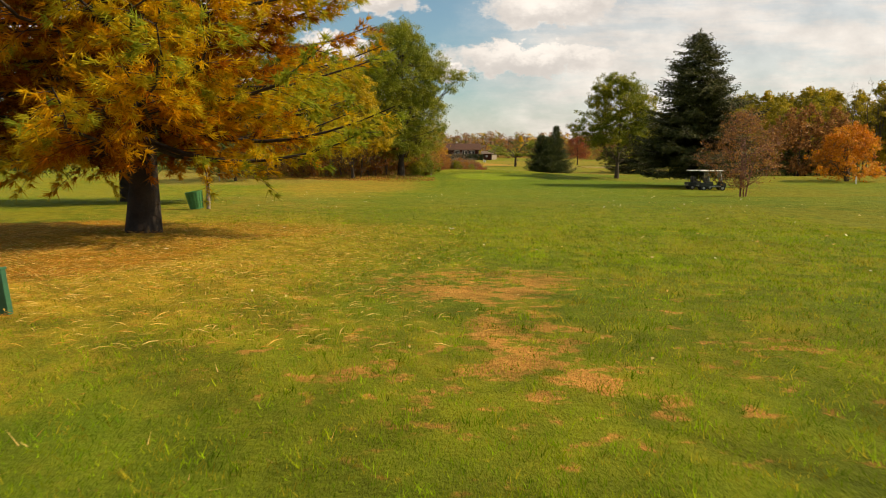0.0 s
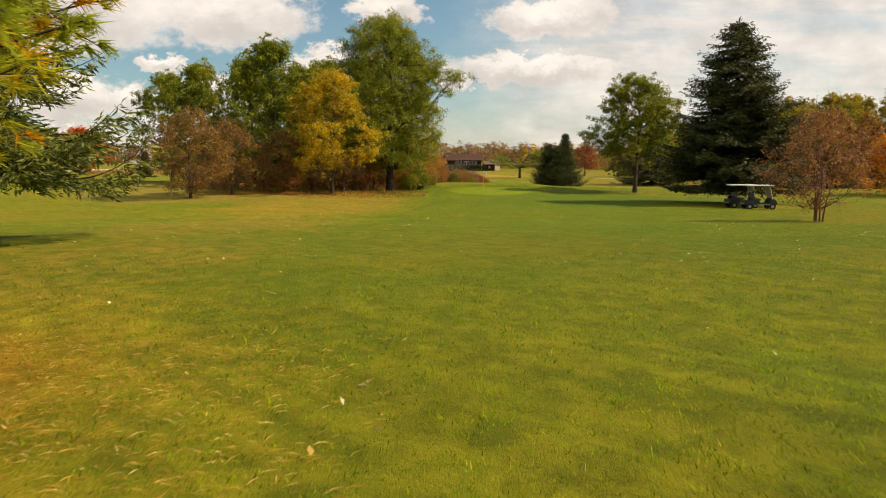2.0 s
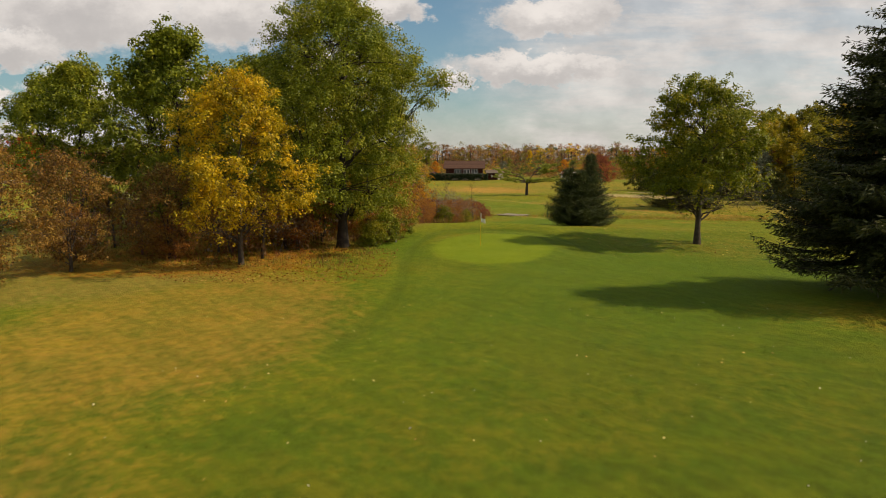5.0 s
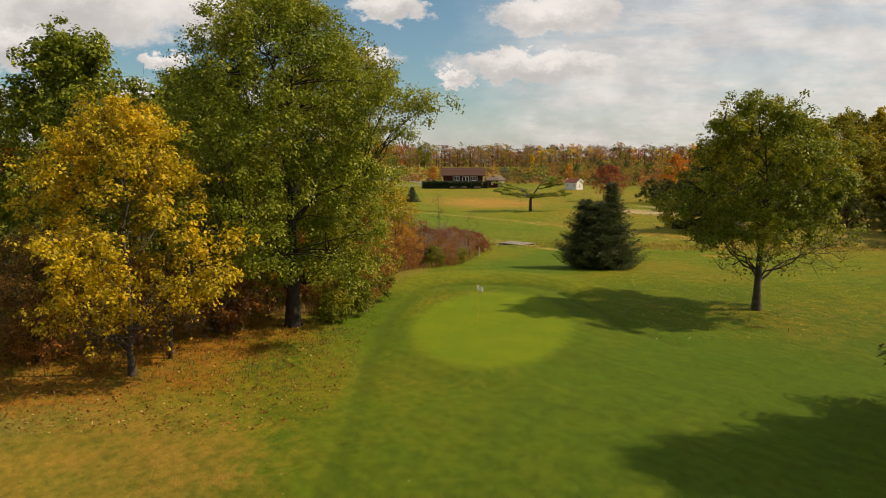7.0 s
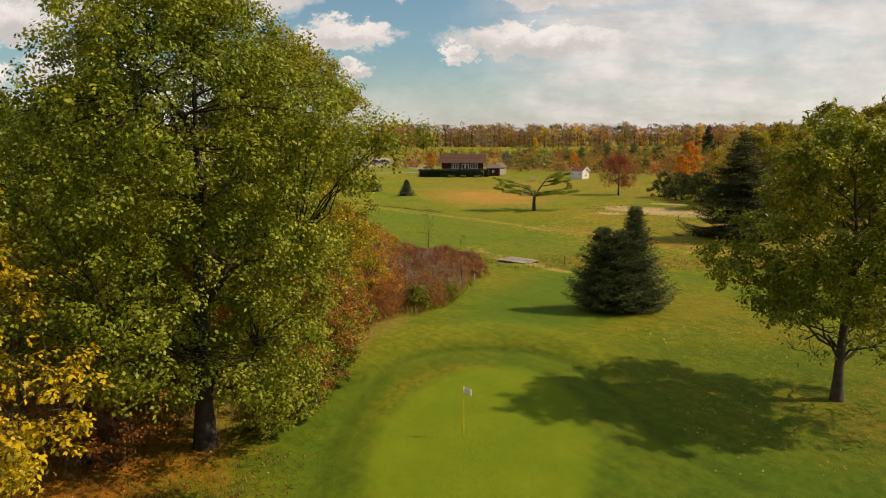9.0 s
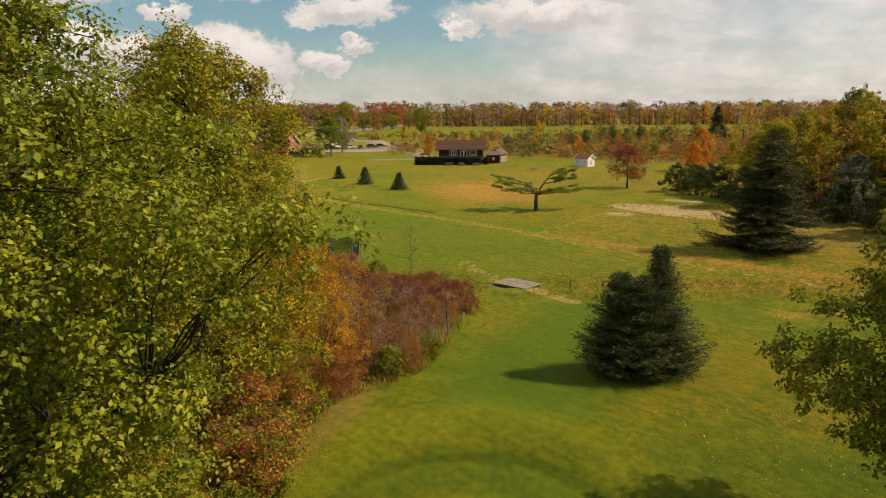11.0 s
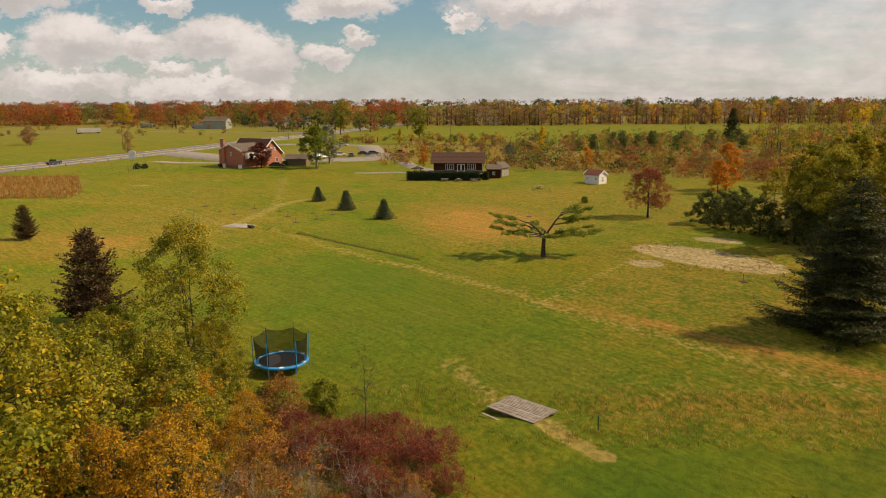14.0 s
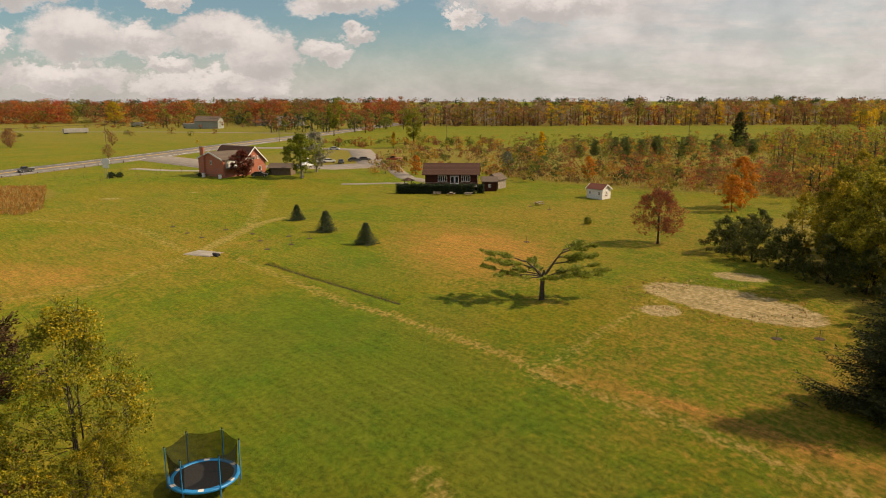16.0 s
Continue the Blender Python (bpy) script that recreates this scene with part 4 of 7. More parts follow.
for x, y, turn, size in ((-4.6, 144.8, 30, 1.4), (-1.5, 146.0, 100, 1.2), (4.6, 122.5, 200, 0.8), (0.5, 106.5, 10, 1.2), (-1.2, 97.2, 80, 1.25), (0.2, 100.6, 140, 1.2), (-2.6, 94.8, 220, 1.0), (1.2, 110.5, 310, 1.2), (-0.6, 103.6, 30, 1.3), (-3.3, 99.8, 60, 0.8), (1.6, 131, 0, 0.8), (-8, 141, 40, 1.5), (-14, 142, 90, 1.5)):
    again(shrub_green, min(x, verge(y) - 0.7) if y < 140 else x, y, turn, size)
sapling = grow("sapling_tree", "bare leafless sapling above the red bushes", "tree", broadleaf(38, 6.6, 1.3, 2.2, 0.06, 10, 40, 0, 0.1, twigs=5), BARK, None, 2.2, 139.4)
again(sapling, 5.6, 127.5, 100, 0.75), again(sapling, -1.6, 110.5, 40, 0.7), again(sapling, 1.4, 117.5, 140, 0.65), again(sapling, -3.2, 122, 240, 0.8), again(sapling, 3.2, 121.5, 200, 0.6), again(sapling, -0.5, 126, 300, 0.7)
juniper = grow("juniper_tree", "brownish juniper beside the thicket", "tree", conifer(39, 9.0, 2.9, 0.4, 0.15, 0.4, 8, 0.0, 0.36, 1.0, 0.6, 0.3, 0.3), BARK, foliage("juniper_needles", ((0.06, 0.03, 0.014), (0.10, 0.055, 0.022), (0.12, 0.10, 0.03)), 0.6, 0.15), -27, 165)
again(juniper, -60, 210, 90, 0.6), again(juniper, -104, 198, 20, 1.35), again(juniper, -79, 205, 60, 0.8)

# ---- meadow beyond the ditch ----
young = grow("young_spruce", "small blue-green spruce on the mown grass", "tree", conifer(41, 3.7, 1.75, 0.12, 0.06, 0.2, 11, 0.10, 0.2, 1.4, 1.1, 0.14, 0.04, broad=0.24), BARK, foliage("young_spruce_needles", ((0.045, 0.07, 0.030), (0.085, 0.115, 0.05), (0.15, 0.18, 0.085)), 0.9, 0.2), -5.6, 230.0, group="row of young spruces")
again(young, -14.2, 241.2, 90, 1.05), again(young, -22.1, 253.2, 200, 0.85)
grow("spruce_tree", "dark spreading spruce on the meadow", "tree", conifer(42, 14.7, 5.9, 0.7, 0.32, 0.42, 10, 0.14, 0.30, 1.2, 0.72, 0.42, 0.0, 0.16, broad=0.24), BARK_DARK, NEEDLE_DARK, 43.8, 164.0)


def flat_pine(seed):
    """A pine cut low: short stem, two tiers of long level boughs, feathery needles on top."""
    rng = np.random.default_rng(seed)
    wood = [tube([(0, 0, -0.2), (0, 0, 0.2), (0, 0, 1.5), (0.05, 0, 2.7), (0.2, 0.05, 3.6)], (0.46, 0.34, 0.28, 0.24, 0.12), 9)]
    at, way = [], []
    wood.append(tube([(0.1, 0, 2.7), (0.9, 0.1, 3.9), (1.7, 0.3, 5.0), (2.4, 0.3, 5.9)], (0.17, 0.14, 0.10, 0.05), 7))
    wood.append(tube([(0, 0, 2.7), (-0.8, 0.2, 3.7), (-1.9, 0.5, 4.6)], (0.15, 0.11, 0.05), 7))
    boughs = ((182, (0, 0, 2.8), 7.2, 1.2), (160, (0, 0, 2.9), 6.4, 1.5), (200, (0, 0, 2.7), 5.4, 0.9), (2, (0, 0, 2.7), 7.8, 0.8), (-16, (0, 0, 2.7), 6.2, 0.6), (16, (0, 0, 2.8), 6.4, 1.0),
              (5, (2.2, 0.3, 5.6), 3.6, 0.9), (-35, (1.7, 0.3, 5.0), 3.0, 0.8), (40, (2.4, 0.3, 5.9), 2.6, 0.7), (-8, (1.2, 0.2, 4.4), 4.6, 1.0), (170, (-1.9, 0.5, 4.6), 4.8, 1.1), (195, (-1.2, 0.3, 4.0), 4.6, 0.9),
              (105, (0, 0, 2.9), 4.0, 1.0), (-80, (0, 0, 2.8), 3.4, 0.6))
    for k, (ang, root, out, rise) in enumerate(boughs):
        d = np.array([math.cos(radians(ang)), math.sin(radians(ang)), 0])
        side = np.array([-d[1], d[0], 0])
        s = np.linspace(0, 1, 9)
        p = np.array(root) + d * (s * out)[:, None] + side * (np.sin(s * 5 + k) * 0.12 * out * s)[:, None]
        p[:, 2] += rise * s + 0.10 * np.sin(s * 9 + k)
        wood.append(tube(p, np.linspace(0.095, 0.02, 9), 5))
        for q in np.arange(0.24, 1.02, 0.026):
            b = np.array([np.interp(q, s, p[:, i]) for i in range(3)])
            if math.sin(q * 17 + k * 2) < -0.45:
                continue
            for sd in (-1, 1):
                o = d * 0.8 + side * sd * rng.uniform(0.4, 1) + np.array([0, 0, rng.uniform(-0.05, 0.2)])
                o /= np.linalg.norm(o)
                long = rng.uniform(0.5, 1.4) * (1.2 - 0.6 * q)
                e = b + o * long
                wood.append(tube(curve3(b, e, 0.03, 3), (0.02, 0.014, 0.008), 3))
                m = 22
                at.append(b + o * (rng.uniform(0.15, 1, m) * long)[:, None] + rng.normal(size=(m, 3)) * np.array([0.08, 0.08, 0.05]))
                way.append(np.tile(o + np.array([0, 0, 0.45]), (m, 1)))
    at, way = np.concatenate(at), np.concatenate(way)
    return [gather(wood), blades_of(rng, at, 0.36, 0.10, way, 0.9)]


grow("flat_topped_pine", "flat-topped pine with long level boughs on the meadow", "tree", flat_pine(43), BARK, foliage("feathery_needles", ((0.15, 0.20, 0.025), (0.27, 0.31, 0.045), (0.42, 0.42, 0.07)), 0.6, 0.42), 19.4, 195.7, size=1.0)
grow("crab_apple_tree", "small round tree with dull red leaves", "tree", broadleaf(44, 8.8, 3.9, 1.9, 0.2, 18, 180, 105, 0.14, ((0, 0.6), (0.25, 0.95), (0.5, 1), (0.75, 0.8), (1, 0.2)), twigs=5), BARK_DARK, foliage("russet_leaves", ((0.22, 0.055, 0.028), (0.35, 0.09, 0.035), (0.42, 0.14, 0.05)), 0.6), 42.4, 230.5)
again(shrub_green, 34.1, 248.4, 0, 0.75, "small dark round shrub alone on the meadow")

# ---- woods on the far side of the sand ----
wood_a = grow("ash_tree", "yellow-green tree of the wood", "tree", broadleaf(51, 14.0, 4.6, 1.2, 0.2, 9, 100, 110, 0.29), BARK_DARK, foliage("wood_leaves", ((0.12, 0.13, 0.012), (0.26, 0.245, 0.018), (0.50, 0.40, 0.02)), 0.4, 0.5), 60, 199, group="wood trees")
wood_b = grow("aspen_tree", "golden aspen of the wood", "tree", broadleaf(52, 14.0, 3.7, 1.4, 0.16, 9, 90, 100, 0.27), BARK, foliage("aspen_leaves", ((0.18, 0.17, 0.015), (0.36, 0.30, 0.018), (0.62, 0.44, 0.02)), 0.4, 0.5), 66, 205, group="wood trees")
wood_c = grow("cherry_tree", "rust-brown tree of the wood", "tree", broadleaf(53, 13.0, 4.0, 1.0, 0.18, 9, 64, 46, 0.45), BARK_DARK, LEAF_RUST, 64, 187, group="wood trees")
wood_d = grow("bare_tree", "tall leafless tree rising over the wood", "tree", broadleaf(54, 18.0, 2.6, 7.0, 0.16, 12, 36, 0, 0.1, twigs=4), BARK, None, 74, 190, group="wood trees")
wood_e = grow("willow_bush", "dense low green bush on the wood's edge, darkened for shade", "bush", broadleaf(55, 5.5, 3.0, 0.1, 0.1, 8, 80, 120, 0.19, ((0, 0.9), (0.3, 1), (0.7, 0.8), (1, 0.2)), stems=3), BARK_DARK, LEAF_SHADE, 50.5, 223, group="wood bushes")
rng = np.random.default_rng(8)
for x, y, size in ((52.5, 217, 1.0), (54.5, 211, 1.1), (57, 204, 1.1), (58.5, 198, 1.0), (60.5, 191, 1.1), (62, 183, 1.0), (64, 175, 1.0), (66, 167, 1.1), (69, 159, 1.0), (73, 151, 1.1), (54, 226, 0.9), (58, 232, 0.8), (62, 238, 0.8), (80, 146, 1.0)):
    again(wood_e, x, y, rng.uniform(0, 360), size)
for i in range(74):
    depth = rng.uniform(4, 44)
    along = rng.uniform(0, 1)
    x, y = 52 + 20 * along + depth * 0.95, 222 - 76 * along + depth * 0.3
    kind = rng.choice((0, 0, 0, 1, 1, 1, 1, 1, 3))
    size = (0.68 + 0.32 * min(1, depth / 20)) * rng.uniform(1.1, 1.45) * (0.55 + 0.45 * min(1, along * 2.2 + depth * 0.02))
    again((wood_a, wood_b, wood_c, wood_d)[kind], x, y, rng.uniform(0, 360), size * (0.8 if kind == 3 else 1.0))
for x, y, size in ((82, 149, 0.95), (84.5, 152, 1.05), (87, 148, 0.9), (88.5, 154, 1.1), (91, 150, 1.0), (93, 156, 1.05), (95.5, 151, 0.95), (79.5, 155, 0.85), (98, 155, 1.0)):
    again(wood_d, x, y, x * 31, size)
for x, y, size in ((71.5, 147, 1.0), (75, 151, 1.1), (78.5, 147, 1.05), (82, 154, 1.0), (73, 155, 1.05), (86, 158, 1.0)):
    again(wood_c, x, y, x * 23, size)
for x, y, kind, size in ((70, 268, 0, 0.95), (66, 262, 0, 0.7), (92, 262, 1, 0.9), (100, 250, 1, 0.95)):
    if kind:
        again(wood_b, x, y, x * 7, size)
    elif size > 0.8:
        flame = grow("maple_tree", "bright orange maple on the scrub's edge", "tree", broadleaf(56, 10.5, 3.6, 0.8, 0.14, 10, 100, 90, 0.28), BARK, LEAF_ORANGE, x, y)
    else:
        again(flame, x, y, 80, size)
again(flame, 46, 316, 30, 0.62), again(flame, -3, 330, 120, 0.55)
gold = grow("poplar_tree", "narrow bright yellow poplar in the scrub", "tree", broadleaf(57, 10.5, 1.9, 0.8, 0.1, 10, 80, 80, 0.28, ((0, 0.7), (0.3, 1), (0.7, 0.6), (1, 0.1))), BARK, foliage("poplar_leaves", ((0.55, 0.38, 0.01), (0.75, 0.50, 0.012), (0.85, 0.55, 0.02)), 0.4), 40, 378)
grow("spruce_tree", "dark pointed spruce standing over the scrub", "tree", conifer(58, 16.0, 4.6, 0.6, 0.25, 0.6, 8, 0.2, 0.8, 0.9, 0.9), BARK_DARK, NEEDLE_DARK, 140, 455)
tall_elm = grow("elm_tree", "open spreading green tree at the field's edge", "tree", broadleaf(59, 17.5, 5.6, 5.0, 0.3, 14, 90, 90, 0.4, ((0, 0.3), (0.5, 0.8), (0.85, 1.0), (1, 0.5))), BARK, LEAF_OLIVE, -10.5, 450)
again(tall_elm, -66, 562, 40, 1.05, "tall yellow-green poplar behind the car park", 1.05)

scrub_pine = grow("pine_tree", "young light green pine among the scrub", "tree", conifer(60, 8.0, 3.0, 0.3, 0.14, 0.6, 7, 0.0, 0.55, 1.0, 0.6, 0.3, 0.35), BARK, foliage("young_pine_needles", ((0.08, 0.11, 0.03), (0.14, 0.18, 0.045), (0.22, 0.24, 0.06)), 0.6, 0.35), 72, 386, group="scrub pines")
for x, y, turn, size in ((80, 394, 50, 1.1), (88, 402, 90, 1.2), (95, 392, 130, 1.0), (64, 402, 170, 1.0), (102, 408, 210, 1.15), (74, 412, 250, 1.1), (56, 392, 290, 0.8), (110, 396, 330, 1.0), (84, 380, 10, 0.8), (118, 420, 60, 1.2), (126, 404, 110, 1.0), (68, 372, 150, 0.7)):
    again(scrub_pine, x, y, turn, size * 0.75)

# ---- far woods, scrub and rough grass: past counting ----

RUST, BRICK, SCARLET, OCHRE, GOLD, OLIVE, GREEN, PINE, BROWN, GREY, STRAW = ((0.31, 0.14, 0.055), (0.36, 0.12, 0.055), (0.44, 0.105, 0.04), (0.46, 0.27, 0.05), (0.65, 0.42, 0.03), (0.27, 0.24, 0.04), (0.17, 0.19, 0.04),
                                                                            (0.06, 0.085, 0.03), (0.24, 0.145, 0.07), (0.34, 0.27, 0.20), (0.50, 0.36, 0.13))


def woodland(name, label, category, spots, tall, wide, tones, per, leaf, seed, clear=0.15, stem=True):
    """Many trees or bushes in one mesh: stems and leaf clumps, each tree in its own colour."""
    rng = np.random.default_rng(seed)
    pieces, colours = [], []
    for x, y in spots:
        h, r = rng.uniform(*tall), rng.uniform(*wide)
        z = float(height(x, y))
        tone = np.array(tones[rng.integers(len(tones))]) * rng.uniform(0.85, 1.15)
        m = max(12, per // 14)
        u = rng.uniform(0, 1, m) ** 0.9
        ang = rng.uniform(0, 6.283, m)
        rr = r * np.sin(np.pi * (0.12 + 0.83 * u)) ** 0.7 * (0.3 + 0.7 * np.sqrt(rng.uniform(0, 1, m)))
        c = np.stack((rr * np.cos(ang), rr * np.sin(ang), h * (clear + (1 - clear) * u)), -1)
        off = rng.normal(size=(per, 3)) * r * 0.2 * np.array([1, 1, 0.45])
        k = rng.integers(m, size=per)
        at = np.array([x, y, z]) + c[k] + off
        face = off / (np.linalg.norm(off, axis=1)[:, None] + 1e-9) + 0.6 * c[k] / (np.linalg.norm(c[k], axis=1)[:, None] + 1e-9) + np.array([0, 0, 0.3])
        v, f = blades_of(rng, at, leaf, leaf * 0.7, np.array([0, 0, -0.2]), 1.0, face)
        pieces.append((v, f)), colours.append(np.tile((*tone, 1), (len(v), 1)))
        if stem:
            v, f = tube([(x, y, z - 0.2), (x + rng.normal() * 0.2, y, z + h * 0.5), (x, y, z + h * 0.9)], (r * 0.07, r * 0.05, 0.02), 4)
            pieces.append((v, f)), colours.append(np.tile((0.12, 0.10, 0.08, 1), (len(v), 1)))
    me = mesh(name, *gather(pieces))
    paint(me, "tone", np.concatenate(colours))
    return tagged(part(name, me, TONED), label, category, kind="stuff")


rng = np.random.default_rng(77)


def scatter(n, x0, x1, y0, y1, keep=lambda x, y: True):
    out = []
    while len(out) < n:
        x, y = rng.uniform(x0, x1), rng.uniform(y0, y1)
        if keep(x, y):
            out.append((x, y))
    return out


woodland("red_woods", "far wood of maples in red and rust", "wood", scatter(400, -760, -40, 800, 880, lambda x, y: y > 800 + 0.03 * (x + 40)), (18, 24), (5.5, 9), (RUST, BRICK, SCARLET, RUST, (0.50, 0.15, 0.04), BROWN, OLIVE, BRICK, BROWN, (0.55, 0.19, 0.04), GREEN), 340, 1.15, 1, 0.0, False)
woodland("mixed_woods", "far wood of bare and ochre trees behind the field", "wood", scatter(520, -40, 620, 712, 790), (13, 22), (4, 7.5), (OCHRE, RUST, BROWN, BRICK, GREY, OLIVE, (0.36, 0.20, 0.11), BROWN, RUST, (0.30, 0.17, 0.10), GOLD, OLIVE, GREY, (0.46, 0.24, 0.08)), 230, 1.1, 2, 0.0)
woodland("pine_ridge", "dark pines along the horizon", "wood", scatter(270, -950, 950, 1050, 1160), (19, 23), (10, 15), (PINE, PINE, GREEN, PINE, BROWN), 250, 2.1, 3, 0.0, False)
woodland("west_woods", "far wood beyond the left fairways", "wood", scatter(150, -420, -190, 120, 560, lambda x, y: x < -150 - 0.25 * y), (11, 17), (4, 7), (RUST, BROWN, OLIVE, GREEN, BRICK), 150, 1.4, 4)
woodland("east_woods", "far mixed wood beyond the fields", "wood", scatter(190, 190, 520, 250, 700, lambda x, y: x > 150 + 0.2 * y), (10, 16), (4, 6), (OLIVE, OCHRE, RUST, BROWN, GREEN, GOLD), 150, 1.4, 5)
woodland("back_woods", "wood behind the tee", "wood", scatter(110, -160, 160, -130, -70), (12, 18), (4, 6), (OLIVE, GREEN, RUST, OCHRE), 130, 1.4, 6)
woodland("street_trees", "row of green and russet trees round the far houses", "wood", scatter(70, -230, -20, 690, 790) + scatter(34, -120, -30, 590, 680), (8, 15), (3, 6), (GREEN, GREEN, OLIVE, PINE, RUST), 190, 1.1, 7)
woodland("scrub", "autumn scrub of young trees and bushes", "scrub", scatter(640, 24, 175, 285, 470, lambda x, y: y > 318 - 0.62 * (x - 20) and y > 232 and (x > 58 or y > 306) and not (x < 60 and y > 435)), (2.4, 8.2), (1.2, 2.6),
         (RUST, BROWN, OLIVE, OLIVE, GREEN, OCHRE, GREEN, BROWN, GREEN, PINE, BRICK, (0.10, 0.14, 0.04), (0.14, 0.17, 0.05)), 150, 0.42, 8, 0.0, False)
woodland("scrub", "taller yellowing young wood beside the meadow", "scrub", scatter(250, 80, 235, 215, 460, lambda x, y: x > 66 + 0.36 * (y - 225)), (6.5, 13), (2.2, 3.8), (OLIVE, OCHRE, OLIVE, RUST, OLIVE, (0.40, 0.34, 0.04), (0.50, 0.22, 0.05), GREEN, (0.30, 0.29, 0.04), BROWN), 170, 0.62, 9, 0.0)
woodland("scrub", "reddish thorn scrub beside the meadow", "scrub", scatter(130, 50, 112, 250, 335, lambda x, y: y > 322 - 0.9 * (x - 20) + 18), (3, 6.5), (1.3, 2.4), (RUST, BRICK, BROWN, RUST, OCHRE), 150, 0.36, 13, 0.0, False)
woodland("scrub", "low bushes and goldenrod behind the houses", "scrub", scatter(190, -38, 40, 322, 445, lambda x, y: x > -20 and y > 330 - 0.2 * x and not (x < 20 and y < 322) and not (y > 372 and x < -20)), (1.0, 3.2), (1.0, 2.2),
         (STRAW, OLIVE, OCHRE, RUST, BROWN, STRAW, GREEN), 80, 0.5, 10, 0.02)
woodland("hedgerow", "bushes along the far fields", "scrub", scatter(60, -330, -140, 560, 760, lambda x, y: abs(y - 640) > 40) + scatter(50, -60, 30, 455, 492) + scatter(40, 60, 190, 470, 492), (1.5, 4.5), (1.5, 3.2), (OLIVE, BROWN, GREEN, RUST, OCHRE), 90, 0.7, 11, 0.02)
woodland("understorey", "brown undergrowth of the left grove", "scrub", scatter(170, -42, -7, 86, 150, lambda x, y: x < -6 - 0.1 * abs(y - 110) and x > -26 - 0.45 * (y - 90)), (2.0, 5.0), (1.1, 2.0), (BROWN, RUST, BROWN, GREY, OLIVE), 110, 0.27, 12, 0.02)


def rough_grass(name, label, spots, tall, wide, tones, per, seed, lean=0.35):
    """Tussocks of upright blades."""
    rng = np.random.default_rng(seed)
    spots = np.asarray(spots)
    n = len(spots)
    at = np.repeat(spots, per, 0) + rng.normal(size=(n * per, 2)) * 0.16
    z = land(at[:, 0], at[:, 1]) - 0.02
    way = np.stack((rng.normal(size=n * per) * lean, rng.normal(size=n * per) * lean, np.ones(n * per)), -1)
    v, f = blades_of(rng, np.column_stack((at, z)), tall, wide, way * 3, 0.5)
    tone = np.array(tones)[rng.integers(len(tones), size=n)] * rng.uniform(0.7, 1.25, (n, 1))
    me = mesh(name, v, f)
    paint(me, "tone", np.column_stack((np.repeat(tone, per * 4, 0), np.ones(n * per * 4))))
    return tagged(part(name, me, TONED), label, "grass", kind="stuff")


inside = lambda x, y: -26 < x < verge(y) + 0.15 * math.sin(y * 3) and y < 143
rough_grass("rough_grass", "dry brown rough grass of the thicket", scatter(5200, -24, 8.5, 96, 143, inside), 0.62, 0.035, (STRAW, OCHRE, RUST, BROWN, OLIVE, OLIVE, RUST, BROWN), 7, 21)
rough_grass("rough_grass", "unmown grass along the ditch", scatter(2200, -14, 62, 141, 150.5, lambda x, y: not (9.5 < x < 15 and 143 < y < 151)), 0.30, 0.03, (OLIVE, STRAW, GREEN, OLIVE, OCHRE), 8, 22)
rough_grass("rough_grass", "stand of tawny grass beside the road", scatter(3600, -126, -80, 259, 304, lambda x, y: x < -79 - 0.53 * (y - 264)), 0.85, 0.10, (STRAW, (0.48, 0.27, 0.07), (0.46, 0.22, 0.06)), 7, 23)
rough_grass("rough_grass", "weedy grass under the grove's edge", scatter(700, -26, -2.5, 80, 97, lambda x, y: y > 82.5 - 0.15 * (x + 10)), 0.26, 0.03, (GREEN, GREEN, RUST, OLIVE, BROWN), 7, 24)
rough_grass("rough_grass", "weeds in and round the old sand hollow", scatter(240, 29, 52, 183, 209, lambda x, y: 0.7 < math.hypot((x - 40) / 9, (y - 196) / 8) < 1.3), 0.25, 0.05, (OLIVE, BROWN, STRAW), 6, 25)
rough_grass("rough_grass", "weeds along the narrow drain", [(x + rng.normal() * 0.3, float(np.interp(x, (-18.5, -10, -4, 2.8), (216, 207, 201, 194.3))) + rng.normal() * 0.3) for x in rng.uniform(-18.5, 2.8, 420)], 0.22, 0.04, (OLIVE, GREEN, GREEN, BROWN), 6, 28)
rough_grass("rough_grass", "tufts at the foot of the bank", scatter(900, 18, 58, 110, 148, lambda x, y: y > 152 - x * 0.3), 0.10, 0.03, (OLIVE, STRAW, OCHRE), 6, 26)
rough_grass("rough_grass", "goldenrod and dead grass before the scrub", scatter(2600, 18, 110, 250, 345, lambda x, y: y > 322 - 0.60 * (x - 20) and y > 240 and (x > 55 or y > 303)), 0.9, 0.12, (STRAW, OCHRE, OLIVE, BROWN, STRAW), 6, 27)

# ---- built things ----


def solid(*boxes, bevel=0.0, turn=None):
    """A bmesh of boxes (x0, x1, y0, y1, z0, z1), their edges softened."""
    bm = bmesh.new()
    for x0, x1, y0, y1, z0, z1 in boxes:
        m = Matrix.Translation(((x0 + x1) / 2, (y0 + y1) / 2, (z0 + z1) / 2)) @ Matrix.Diagonal((x1 - x0, y1 - y0, z1 - z0, 1))
        bmesh.ops.create_cube(bm, size=1, matrix=m)
    if bevel:
        bmesh.ops.bevel(bm, geom=bm.edges[:], offset=bevel, segments=2, affect="EDGES", profile=0.6)
    if turn is not None:
        bm.transform(turn)
    return bm


